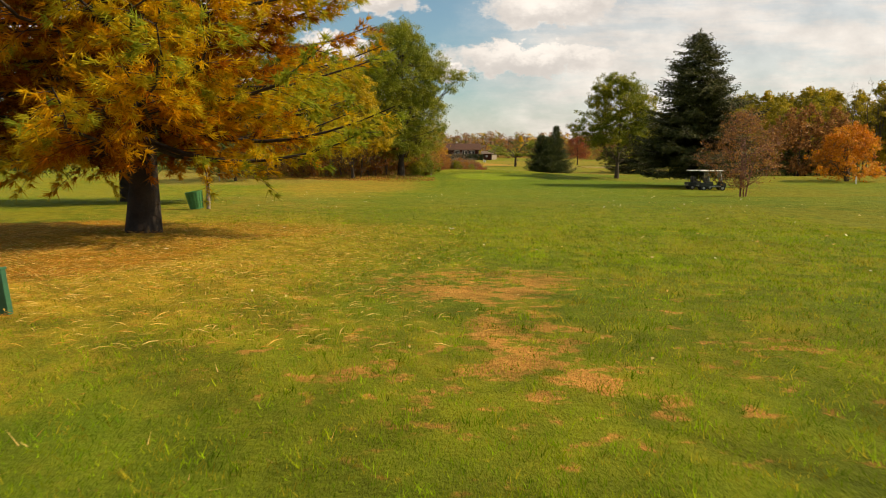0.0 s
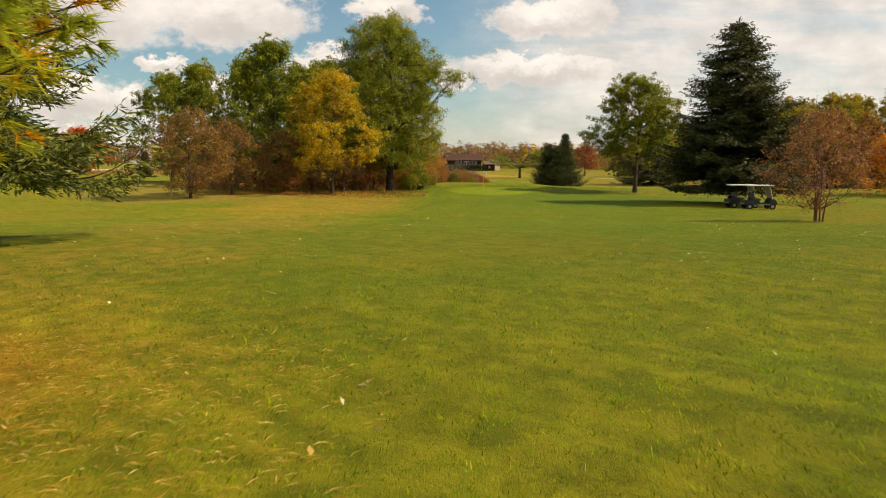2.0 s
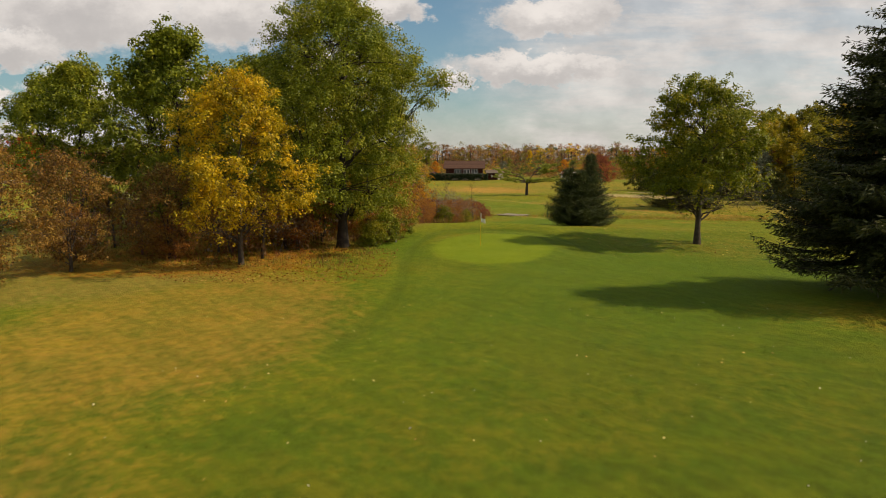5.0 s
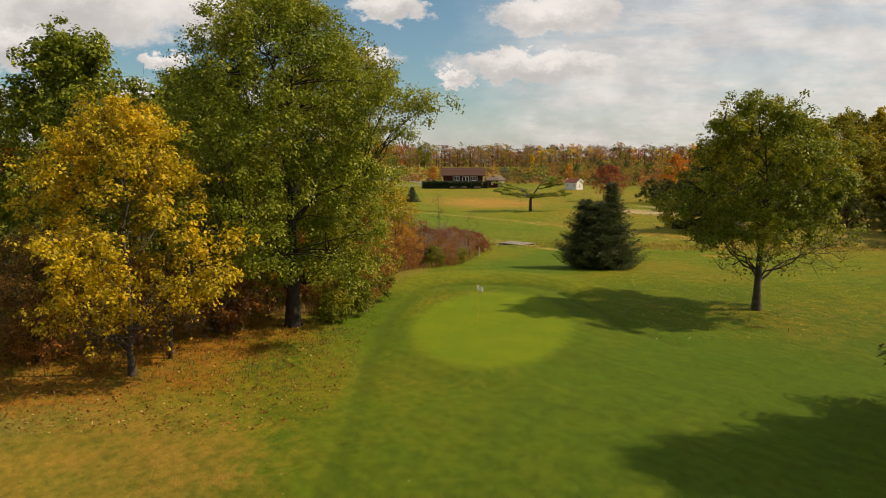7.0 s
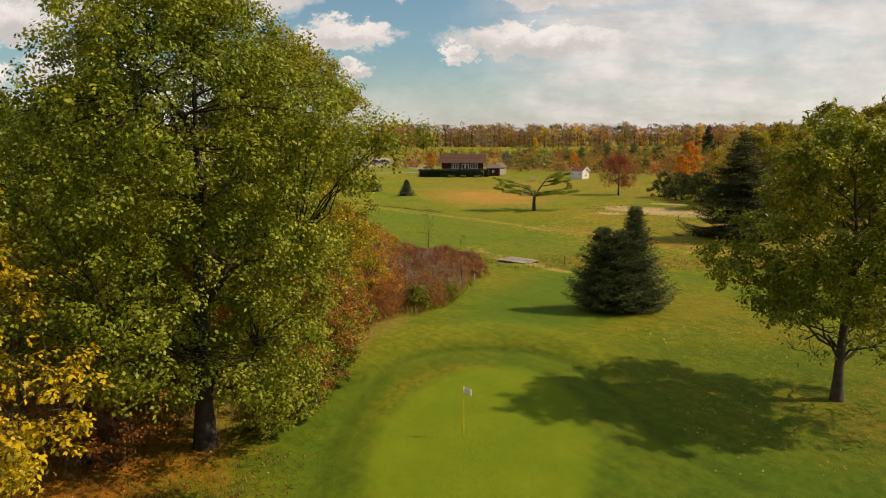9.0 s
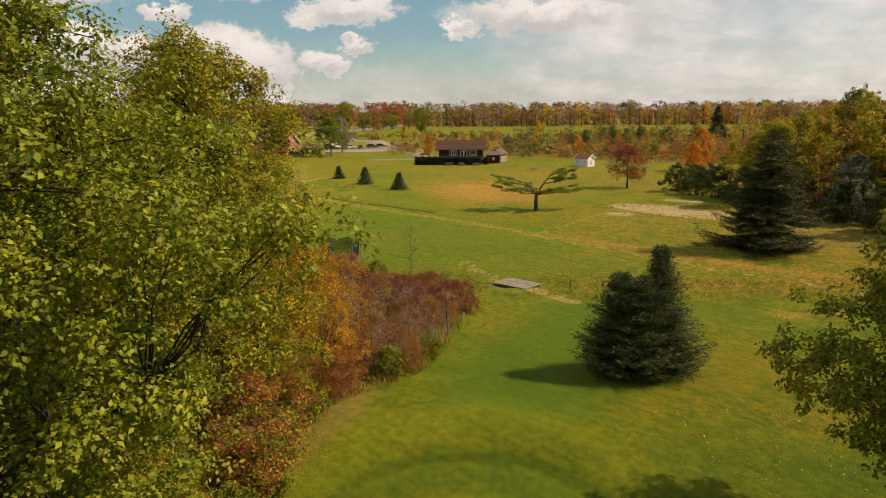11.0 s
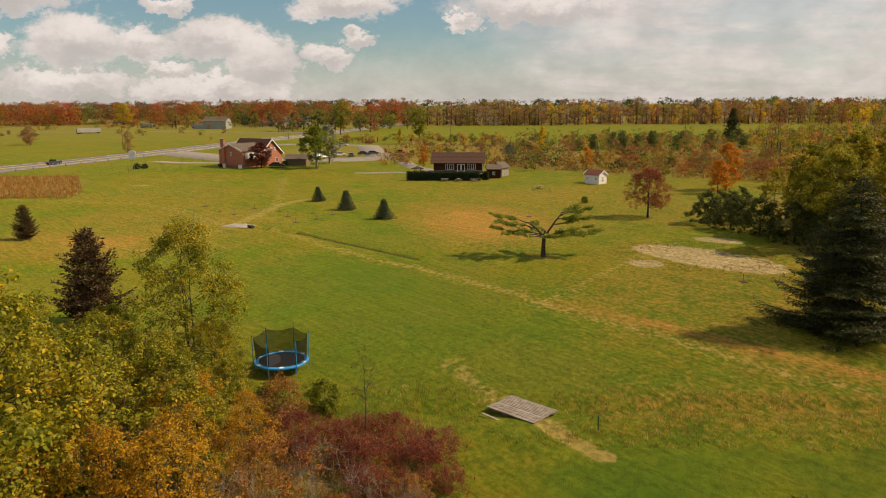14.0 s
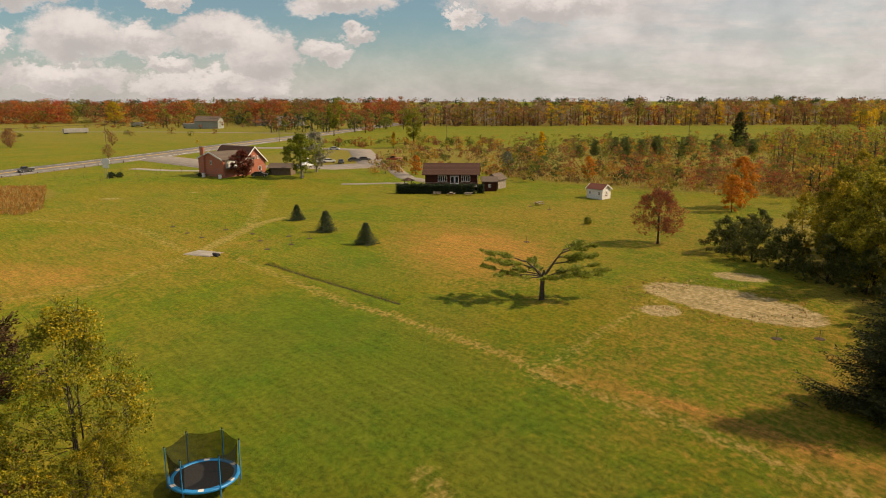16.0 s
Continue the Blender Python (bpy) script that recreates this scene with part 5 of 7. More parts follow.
def rod(a, b, r, sides=8, r2=None):
    """A bmesh of a round bar from a to b."""
    a, b = Vector(a), Vector(b)
    bm = bmesh.new()
    bmesh.ops.create_cone(bm, cap_ends=True, segments=sides, radius1=r, radius2=r if r2 is None else r2, depth=(b - a).length)
    bm.transform(Matrix.Translation((a + b) / 2) @ (b - a).to_track_quat("Z", "Y").to_matrix().to_4x4())
    return bm


def prism(outline, y0, y1):
    """A bmesh of an outline in x and z, drawn out along y."""
    bm = bmesh.new()
    front = [bm.verts.new((x, y0, z)) for x, z in outline]
    back = [bm.verts.new((x, y1, z)) for x, z in outline]
    bm.faces.new(front), bm.faces.new(back[::-1])
    for i in range(len(outline)):
        j = (i + 1) % len(outline)
        bm.faces.new((front[j], front[i], back[i], back[j]))
    bmesh.ops.recalc_face_normals(bm, faces=bm.faces[:])
    return bm


def lathe(profile, sides=20):
    """A bmesh turned round z from (radius, z) pairs."""
    bm = bmesh.new()
    rings = [[bm.verts.new((r * math.cos(2 * math.pi * k / sides), r * math.sin(2 * math.pi * k / sides), z)) for k in range(sides)] for r, z in profile]
    for a, b in zip(rings, rings[1:]):
        for k in range(sides):
            bm.faces.new((a[k], a[(k + 1) % sides], b[(k + 1) % sides], b[k]))
    return bm


def glassy(name, colour, rough=0.08):
    m, n = material(name)
    close(n, n.add("ShaderNodeBsdfPrincipled", None, Base_Color=colour, Roughness=rough))
    return m


def brickwork():
    m, n = material("brickwork")
    at = n.add("ShaderNodeTexCoord").outputs["Object"]
    s = n.add("ShaderNodeSeparateXYZ", None, Vector=at)
    flat = n.add("ShaderNodeCombineXYZ", None, X=n.math("ADD", s.outputs[0], s.outputs[1]), Y=s.outputs[2]).outputs[0]
    b = n.add("ShaderNodeTexBrick", None, Vector=flat, Color1=(0.58, 0.13, 0.06), Color2=(0.44, 0.09, 0.045), Mortar=(0.32, 0.22, 0.16), Scale=1.0)
    b.inputs["Mortar Size"].default_value, b.inputs["Brick Width"].default_value, b.inputs["Row Height"].default_value = 0.012, 0.23, 0.076
    col = n.mix(n.math("MULTIPLY", n.ramp(n.noise(at, 0.7, 5), 0.35, 0.7), 0.5), b.outputs[0], (0.48, 0.19, 0.10))
    close(n, n.add("ShaderNodeBsdfPrincipled", None, Base_Color=col, Roughness=0.9))
    return m


def boards(name, a, b, pitch=0.2, upright=False):
    """Board cladding or shingles: courses with dark joints and uneven boards."""
    m, n = material(name)
    at = n.add("ShaderNodeTexCoord").outputs["Object"]
    s = n.add("ShaderNodeSeparateXYZ", None, Vector=at)
    v = n.math("DIVIDE", n.math("ADD", s.outputs[0], s.outputs[1]) if upright else s.outputs[2], pitch)
    gap = n.ramp(n.math("ABSOLUTE", n.math("SUBTRACT", n.math("FRACT", v), 0.5)), 0.40, 0.48)
    tone = n.add("ShaderNodeTexWhiteNoise", {"noise_dimensions": "1D"}, W=n.math("FLOOR", v)).outputs[0]
    col = n.mix(n.math("ADD", n.math("MULTIPLY", tone, 0.6), n.math("MULTIPLY", n.noise(at, 1.2, 5), 0.5)), a, b)
    col = n.mix(n.math("MULTIPLY", gap, 0.55), col, tuple(c * 0.3 for c in a))
    close(n, n.add("ShaderNodeBsdfPrincipled", None, Base_Color=col, Roughness=0.95, Specular_IOR_Level=0.15))
    return m


BRICK_WALL = brickwork()
LOG_WALL = boards("dark_log_wall", (0.045, 0.015, 0.010), (0.085, 0.03, 0.018), 0.28)
WHITE_BOARD = boards("white_board", (0.74, 0.71, 0.66), (0.82, 0.80, 0.76), 0.14)
GREEN_BOARD = boards("grey_green_board", (0.30, 0.33, 0.28), (0.38, 0.40, 0.34), 0.4, True)
SHINGLE = boards("brown_shingle", (0.065, 0.034, 0.025), (0.115, 0.065, 0.048), 0.14)
SHINGLE_GREY = boards("grey_shingle", (0.12, 0.09, 0.07), (0.19, 0.15, 0.12), 0.14)
SHINGLE_RED = boards("red_brown_shingle", (0.16, 0.06, 0.045), (0.24, 0.10, 0.07), 0.12)
PLANK = plain("weathered_plank", (0.20, 0.165, 0.125), (0.38, 0.33, 0.27), 2.0, 0.9, 0.5, 25.0)
TIMBER = plain("timber", (0.13, 0.085, 0.05), (0.24, 0.17, 0.10), 2.0, 0.85, 0.4, 30.0)
GREY_PANEL = plain("dull_grey_panel", (0.26, 0.25, 0.23), (0.38, 0.37, 0.34), 0.6, 0.5, 0.1)
WHITE = plain("white_paint", (0.74, 0.72, 0.68), (0.82, 0.81, 0.78), 1.5, 0.5, 0.1)
STEEL = plain("grey_steel", (0.32, 0.33, 0.34), (0.46, 0.47, 0.48), 4.0, 0.4, 0.05, 60.0, 0.7)
RUBBER = plain("black_rubber", (0.012, 0.012, 0.012), (0.03, 0.03, 0.03), 8.0, 0.8, 0.1)
BLUE_PAD = plain("blue_vinyl", (0.008, 0.20, 0.50), (0.015, 0.30, 0.68), 1.2, 0.4, 0.1)
GREEN_PAINT = plain("green_paint", (0.012, 0.075, 0.035), (0.03, 0.13, 0.06), 5.0, 0.5, 0.1)
CONCRETE = plain("concrete", (0.25, 0.22, 0.175), (0.40, 0.36, 0.30), 1.0, 0.9, 0.4, 12.0)
ASPHALT = plain("asphalt", (0.14, 0.125, 0.11), (0.22, 0.195, 0.17), 0.25, 0.85, 0.3, 20.0)
GRAVEL = plain("gravel", (0.20, 0.17, 0.14), (0.31, 0.27, 0.225), 0.4, 0.95, 0.5, 15.0)
GLASS = glassy("dark_window", (0.02, 0.025, 0.03))
YELLOW = plain("yellow_sign", (0.72, 0.45, 0.01), (0.80, 0.52, 0.02), 2.0, 0.4, 0.05)
HEDGE = foliage("hedge_leaves", ((0.014, 0.026, 0.010), (0.03, 0.05, 0.016), (0.06, 0.08, 0.025)), 0.8, 0.15)


def netting():
    m, n = material("black_netting")
    close(n, n.add("ShaderNodeMixShader", None, Fac=0.66, i1=n.add("ShaderNodeBsdfTransparent"), i2=n.add("ShaderNodeBsdfDiffuse", None, Color=(0.02, 0.022, 0.018))))
    return m


NET = netting()


def window(house, m, wide, tall, bars=1, frame_mat=None):
    """A framed window on a wall: m takes x along the wall, y outwards, z up."""
    f = part("window", solid((-wide / 2, wide / 2, 0, 0.06, -tall / 2, -tall / 2 + 0.1), (-wide / 2, wide / 2, 0, 0.06, tall / 2 - 0.1, tall / 2), (-wide / 2, -wide / 2 + 0.1, 0, 0.06, -tall / 2 + 0.1, tall / 2 - 0.1),
                             (wide / 2 - 0.1, wide / 2, 0, 0.06, -tall / 2 + 0.1, tall / 2 - 0.1), *[(x - 0.05, x + 0.05, 0.0, 0.055, -tall / 2 + 0.1, tall / 2 - 0.1) for x in [wide * ((k + 1) / (bars + 1) - 0.5) for k in range(bars)]]), frame_mat or WHITE, house, "white window frame")
    f.matrix_basis = m
    part("pane", solid((-wide / 2 + 0.08, wide / 2 - 0.08, 0.005, 0.03, -tall / 2 + 0.08, tall / 2 - 0.08)), GLASS, f)
    return f


def gabled(name, label, x, y, turn, long, deep, wall, rise, wall_mat, roof_mat, over=0.5, base=0.0, z=None, category="house", thick=0.18, fascia=None):
    """A house with a ridge along its x: walls with gables, and two roof slabs with eaves."""
    h = thing(name, label, category, x, y, z, turn)
    outline = [(-deep / 2, -0.4), (deep / 2, -0.4), (deep / 2, wall), (0, wall + rise), (-deep / 2, wall)]
    bm = prism(outline, -long / 2, long / 2)
    bm.transform(Matrix.Rotation(radians(90), 4, "Z"))
    part("wall", bm, wall_mat, h)
    slope = rise / (deep / 2)
    for s in (-1, 1):
        e = deep / 2 + over
        bm = prism([(0, wall + rise + 0.02), (s * e, wall - slope * over + 0.02), (s * e, wall - slope * over + thick), (0, wall + rise + thick + 0.04)], -long / 2 - over, long / 2 + over)
        bm.transform(Matrix.Rotation(radians(90), 4, "Z"))
        part("roof", bm, roof_mat, h)
        if fascia:
            for end in (-1, 1):
                bm = prism([(s * 0.03, wall + rise - 0.18), (s * (e + 0.02), wall - slope * over - 0.2), (s * (e + 0.02), wall - slope * over + thick + 0.03), (s * 0.03, wall + rise + thick + 0.06)], end * (long / 2 + over + 0.03), end * (long / 2 + over + 0.10))
                bm.transform(Matrix.Rotation(radians(90), 4, "Z"))
                part("bargeboard", bm, fascia, h)
    return h


def wall_at(x, z, deep, side=-1):
    """The pose of something on the long front wall (side -1 looks to -y)."""
    return Matrix.Translation((x, side * deep / 2, z)) @ Matrix.Rotation(math.pi if side < 0 else 0, 4, "Z")


def gable_at(y, z, long, side=1):
    return Matrix.Translation((side * long / 2, y, z)) @ Matrix.Rotation(radians(-90 if side > 0 else 90), 4, "Z")


# tee: pole with ball basket, marker post
pole = thing("wooden_pole", "weathered wooden pole standing on the grass beside a pine", "pole", -8.8, 27.2, turn=10)
part("shaft", rod((0, 0, -0.2), (0.03, 0, 2.9), 0.075, 10, 0.065), PLANK, pole)
part("cap", rod((0.03, 0, 2.9), (0.03, 0, 2.94), 0.085, 10), STEEL, pole)
basket = thing("waste_basket", "green wire waste basket leaning beside a wooden pole", "waste basket", -9.2, 27.1, turn=15)
CRATE_GREEN = plain("light_green_wire", (0.035, 0.15, 0.045), (0.06, 0.22, 0.07), 5.0, 0.5, 0.1)
tilt = Matrix.Rotation(radians(-9), 4, "Y")
bm = lathe([(0.22, 0.02), (0.30, 0.66)], 24)
bm.transform(tilt)
part("liner", bm, CRATE_GREEN, basket)
for z, r in ((0.03, 0.235), (0.24, 0.262), (0.45, 0.287), (0.66, 0.312)):
    bm = lathe([(r - 0.012, z - 0.012), (r + 0.012, z - 0.012), (r + 0.012, z + 0.012), (r - 0.012, z + 0.012), (r - 0.012, z - 0.012)], 24)
    bm.transform(tilt)
    part("hoop", bm, CRATE_GREEN, basket)
for k in range(16):
    c, s = math.cos(k * math.pi / 8), math.sin(k * math.pi / 8)
    bm = rod((0.235 * c, 0.235 * s, 0.02), (0.312 * c, 0.312 * s, 0.67), 0.008, 5)
    bm.transform(tilt)
    part("stave", bm, CRATE_GREEN, basket)
bm = lathe([(0.0, 0.03), (0.22, 0.03)], 20)
bm.transform(tilt)
part("bottom", bm, CRATE_GREEN, basket)
marker = thing("marker_post", "short green painted marker post leaning in dry straw", "post", -3.53, 5.75)
part("shaft", solid((-0.035, 0.035, -0.035, 0.035, -0.15, 0.36), bevel=0.006, turn=Matrix.Rotation(radians(-6), 4, "Y")), GREEN_PAINT, marker)
part("cap", solid((-0.042, 0.042, -0.042, 0.042, 0.36, 0.385), bevel=0.006, turn=Matrix.Rotation(radians(-6), 4, "Y")), GREEN_PAINT, marker)


def golf_cart(x, y, turn):
    c = thing("golf_cart", "dark golf cart with a white roof parked on the grass", "golf cart", x, y, turn=turn, group="parked golf carts")
    paint_dark = plain("cart_paint", (0.02, 0.026, 0.028), (0.04, 0.048, 0.05), 3.0, 0.35, 0.05)
    seat_mat = plain("cart_seat", (0.05, 0.045, 0.04), (0.09, 0.08, 0.07), 4.0, 0.6, 0.1)
    bm = prism([(-1.20, 0.38), (1.12, 0.30), (1.22, 0.45), (1.12, 0.72), (0.78, 0.86), (0.62, 0.48), (0.0, 0.42), (-0.1, 0.66), (-0.75, 0.70), (-1.18, 0.72)], -0.56, 0.56)
    bmesh.ops.bevel(bm, geom=bm.edges[:], offset=0.04, segments=2, affect="EDGES")
    part("body", bm, paint_dark, c)
    part("seat", solid((-0.55, 0.0, -0.5, 0.5, 0.68, 0.82), bevel=0.04), seat_mat, c)
    part("backrest", solid((-0.64, -0.52, -0.5, 0.5, 0.86, 1.22), bevel=0.04), seat_mat, c)
    part("roof", solid((-1.05, 0.95, -0.60, 0.60, 1.76, 1.84), bevel=0.035), WHITE, c, "white moulded roof")
    for s in (-0.53, 0.53):
        part("front_strut", rod((0.86, s, 0.70), (0.62, s, 1.78), 0.018, 8), WHITE, c)
        part("rear_strut", rod((-0.80, s, 0.70), (-0.92, s, 1.78), 0.018, 8), RUBBER, c)
        for w in (-0.82, 0.86):
            t = part("wheel", rod((w, s - 0.10 * np.sign(s), 0.23), (w, s + 0.05 * np.sign(s), 0.23), 0.23, 20), RUBBER, c)
            part("rim", rod((w, s + 0.045 * np.sign(s), 0.23), (w, s + 0.062 * np.sign(s), 0.23), 0.12, 14), STEEL, t)
    pane = part("windscreen", solid((-0.012, 0.012, -0.5, 0.5, 0, 1.02), turn=Matrix.Translation((0.85, 0, 0.74)) @ Matrix.Rotation(radians(-12.5), 4, "Y")), glassy("clear_screen", (0.42, 0.40, 0.34), 0.15), c, "pale clouded windscreen")
    part("steering_wheel", rod((0.36, 0.24, 0.98), (0.33, 0.24, 1.0), 0.17, 18), RUBBER, c)
    part("steering_column", rod((0.62, 0.24, 0.62), (0.36, 0.24, 0.97), 0.02, 8), RUBBER, c)
    part("bag_rack", solid((-1.26, -1.18, -0.42, 0.42, 0.40, 0.46), bevel=0.01), STEEL, c)
    part("bag_rail", solid((-1.22, -1.18, -0.42, 0.42, 0.95, 1.0), bevel=0.01), STEEL, c)
    part("side_trim", solid((-0.3, 0.7, -0.575, -0.555, 0.34, 0.40), bevel=0.004), STEEL, c)
    return c


cart = golf_cart(24.65, 66.9, -3)
copy_thing(cart, pose(24.35, 69.3, float(land(24.35, 69.3)), 0, 0, 2))

# the green
flag = thing("flagstick", "thin pale flagstick with a small white flag on the green", "flagstick", 5.2, 94.8)
part("pole", rod((0, 0, -0.1), (0, 0, 2.25), 0.016, 8, 0.011), YELLOW, flag)
bm = bmesh.new()
bmesh.ops.create_grid(bm, x_segments=8, y_segments=5, size=0.5, matrix=Matrix.Translation((0.19, 0, 2.02)) @ Matrix.Rotation(radians(90), 4, "X") @ Matrix.Diagonal((0.34, 0.30, 1, 1)))
for v in bm.verts:
    v.co.y += 0.05 * math.sin(v.co.x * 16)
    v.co.z -= 0.45 * v.co.x ** 1.5
bmesh.ops.solidify(bm, geom=bm.faces[:], thickness=0.006)
part("flag", bm, WHITE, flag, "small white cloth flag")
copy_thing(flag, pose(-44.6, 101.4, float(land(-44.6, 101.4)), 0, 0, 40))
stake = thing("course_stake", "short pale stake in the grass", "stake", 52.4, 92.4)
part("shaft", solid((-0.06, 0.06, -0.06, 0.06, -0.1, 0.9), bevel=0.01), WHITE, stake)
part("cap", solid((-0.07, 0.07, -0.07, 0.07, 0.9, 0.94), bevel=0.01), PLANK, stake)
copy_thing(stake, pose(-1.6, 97.5, float(land(-1.6, 97.5)))), copy_thing(stake, pose(6.8, 131.5, float(land(6.8, 131.5))))
post_l = thing("wooden_post", "thin grey wooden post at the edge of the mown grass", "post", -22.9, 74.6)
part("shaft", rod((0, 0, -0.2), (0.02, 0, 2.4), 0.05, 8), PLANK, post_l)

# the ditch: plank bridge and green post
bridge = thing("plank_bridge", "low bridge of weathered planks over a grassy ditch", "bridge", 12.2, 146.6, turn=-42)
bridge.matrix_basis = pose(12.2, 146.6, float(height(12.2, 146.6)) + 0.02, 0, 0, -42)
for s in (-1.1, 0.0, 1.1):
    part("beam", solid((-1.9, 1.9, s - 0.09, s + 0.09, -0.22, -0.005), bevel=0.01), TIMBER, bridge)
rng = np.random.default_rng(3)
for k in range(15):
    y = -1.32 + k * 0.19
    part("plank", solid((-2.05 + rng.uniform(-0.05, 0.05), 2.05 + rng.uniform(-0.05, 0.05), y, y + 0.142, 0.0, 0.055 + rng.uniform(-0.018, 0.022)), bevel=0.008), PLANK, bridge)
board = thing("loose_board", "pale loose board lying beside the bridge", "board", 10.2, 145.4, float(land(10.2, 145.4)) + 0.05, -46)
part("board", solid((-1.1, 1.1, -0.1, 0.1, 0, 0.05), bevel=0.008), PLANK, board)
gpost = thing("marker_post", "dark green post with a pale foot beside the dirt track", "post", 16.9, 143.3)
part("shaft", rod((0, 0, -0.1), (0, 0, 1.15), 0.05, 10), GREEN_PAINT, gpost)
part("foot", rod((0, 0, -0.05), (0, 0, 0.10), 0.11, 12), CONCRETE, gpost)

# trampoline
tr = thing("trampoline", "round trampoline with blue pad and sagging black net", "trampoline", -6.1, 153.1, float(land(-6.1, 153.1)))
part("mat", rod((0, 0, 0.86), (0, 0, 0.875), 1.80, 48), RUBBER, tr, "black jumping mat")
bm = lathe([(1.76, 0.90), (1.80, 0.935), (2.08, 0.935), (2.13, 0.89), (2.12, 0.80), (2.08, 0.80), (2.07, 0.86), (1.78, 0.88), (1.76, 0.90)], 48)
part("pad", bm, BLUE_PAD, tr, "bright blue edge pad")
for k in range(6):
    a = radians(15 + 60 * k)
    c, s = math.cos(a), math.sin(a)
    part("leg", rod((2.03 * c, 2.03 * s, -0.05), (2.03 * c, 2.03 * s, 0.84), 0.03, 8), STEEL, tr)
    p = part("net_pole", rod((2.14 * c, 2.14 * s, 0.3), (2.16 * c, 2.16 * s, 2.95), 0.035, 8), BLUE_PAD, tr, "blue sleeved net pole")
    part("knob", rod((2.16 * c, 2.16 * s, 2.95), (2.16 * c, 2.16 * s, 3.03), 0.045, 8), RUBBER, p)
    part("patch", solid((1.79, 2.09, -0.17, 0.17, 0.936, 0.942), turn=Matrix.Rotation(a + 0.5, 4, "Z")), WHITE, tr)
bm = bmesh.new()
ring = []
for k in range(49):
    a = radians(15 + 300 * k / 48 - 60)
    f = (k * 5 / 48) % 1
    sag = 0.22 * math.sin(math.pi * f) ** 1.2
    if k > 40:
        sag += 0.5 * (k - 40) / 8
    ring.append((bm.verts.new((1.95 * math.cos(a), 1.95 * math.sin(a), 0.92)), bm.verts.new(((2.08 - 0.5 * sag) * math.cos(a), (2.08 - 0.5 * sag) * math.sin(a), 2.92 - sag))))
for p, q in zip(ring, ring[1:]):
    bm.faces.new((p[0], q[0], q[1], p[1]))
part("net", bm, NET, tr, "torn black safety net")

# culvert on the far track
cul = thing("culvert", "pale concrete slab over a dark drain pipe", "culvert", -30.0, 222.6, float(height(-30, 222.6)) - 0.05, -18)
bm = prism([(-2.6, 0.0), (2.3, 0.0), (2.1, 0.16), (-2.3, 0.18)], -1.5, 1.5)
for v in bm.verts:
    v.co.y += 0.55 * math.sin(v.co.x * 2.1 + v.co.y)
    v.co.x += 0.5 * math.sin(v.co.y * 1.7)
bmesh.ops.bevel(bm, geom=bm.edges[:], offset=0.05, segments=2, affect="EDGES")
part("slab", bm, CONCRETE, cul)
part("pipe", rod((1.9, -0.2, 0.02), (3.0, -0.5, 0.0), 0.36, 18), RUBBER, cul)

# shed
shed = gabled("garden_shed", "small white board shed with a red-brown roof", 42.6, 282.6, -47, 4.4, 3.2, 2.35, 0.95, WHITE_BOARD, SHINGLE_RED, 0.22, category="shed", thick=0.09, fascia=WHITE)
window(shed, wall_at(-1.3, 1.35, 3.2), 0.6, 0.85), window(shed, wall_at(1.3, 1.35, 3.2), 0.6, 0.85)
d = part("door", solid((-0.45, 0.45, 0, 0.05, 0, 1.95), bevel=0.01), WHITE_BOARD, shed)
d.matrix_basis = wall_at(0, 0.0, 3.2)
window(shed, Matrix.Translation((-2.2, 0, 1.45)) @ Matrix.Rotation(radians(90), 4, "Z"), 0.55, 0.85)
window(shed, gable_at(0, 1.45, 4.4), 0.55, 0.85)
part("sill_box", solid((2.2, 2.36, -0.35, 0.35, 0.86, 1.0), bevel=0.01), SHINGLE_RED, shed)

# chalet with hedge, deck and annex
chalet = gabled("chalet", "dark log chalet with a brown shingle roof and white windows", 8.1, 301.2, -3, 13.2, 8.0, 4.4, 2.1, LOG_WALL, SHINGLE, 0.8, z=-0.8)
window(chalet, wall_at(-2.2, 3.1, 8.0), 2.3, 1.5, 3), window(chalet, wall_at(3.7, 3.1, 8.0), 2.3, 1.5, 3)
for s in (-0.55, 0.55):
    d = part("door", solid((-0.52, 0.52, 0, 0.07, -1.15, 1.05), bevel=0.01), WHITE, chalet, "white glazed door")
    d.matrix_basis = wall_at(0.9 + s, 2.75, 8.0)
    part("pane", solid((-0.36, 0.36, 0.068, 0.08, -0.8, 0.85)), GLASS, d)
for y in (-1.6, 1.6):
    window(chalet, gable_at(y, 3.0, 13.2), 1.0, 1.3)
deck = thing("timber_deck", "raised timber deck with a railing along the chalet", "deck", 8.1, 295.2, -0.8, -3)
part("floor", solid(*[(-7.5, 6.6, -1.9 + 0.2 * k, -1.72 + 0.2 * k, 1.42, 1.5) for k in range(19)]), PLANK, deck)
for x in np.arange(-7.5, 6.7, 1.565):
    part("post", solid((x - 0.06, x + 0.06, -1.92, -1.80, -0.2, 2.5)), TIMBER, deck)
for z in (1.75, 2.05, 2.38):
    part("rail", solid((-7.5, 6.6, -1.90, -1.82, z, z + 0.09)), PLANK, deck)
for x in (-7.51, 6.6):
    part("side_rail", solid((x - 0.05, x + 0.05, -1.9, 1.7, 2.38, 2.47)), PLANK, deck)


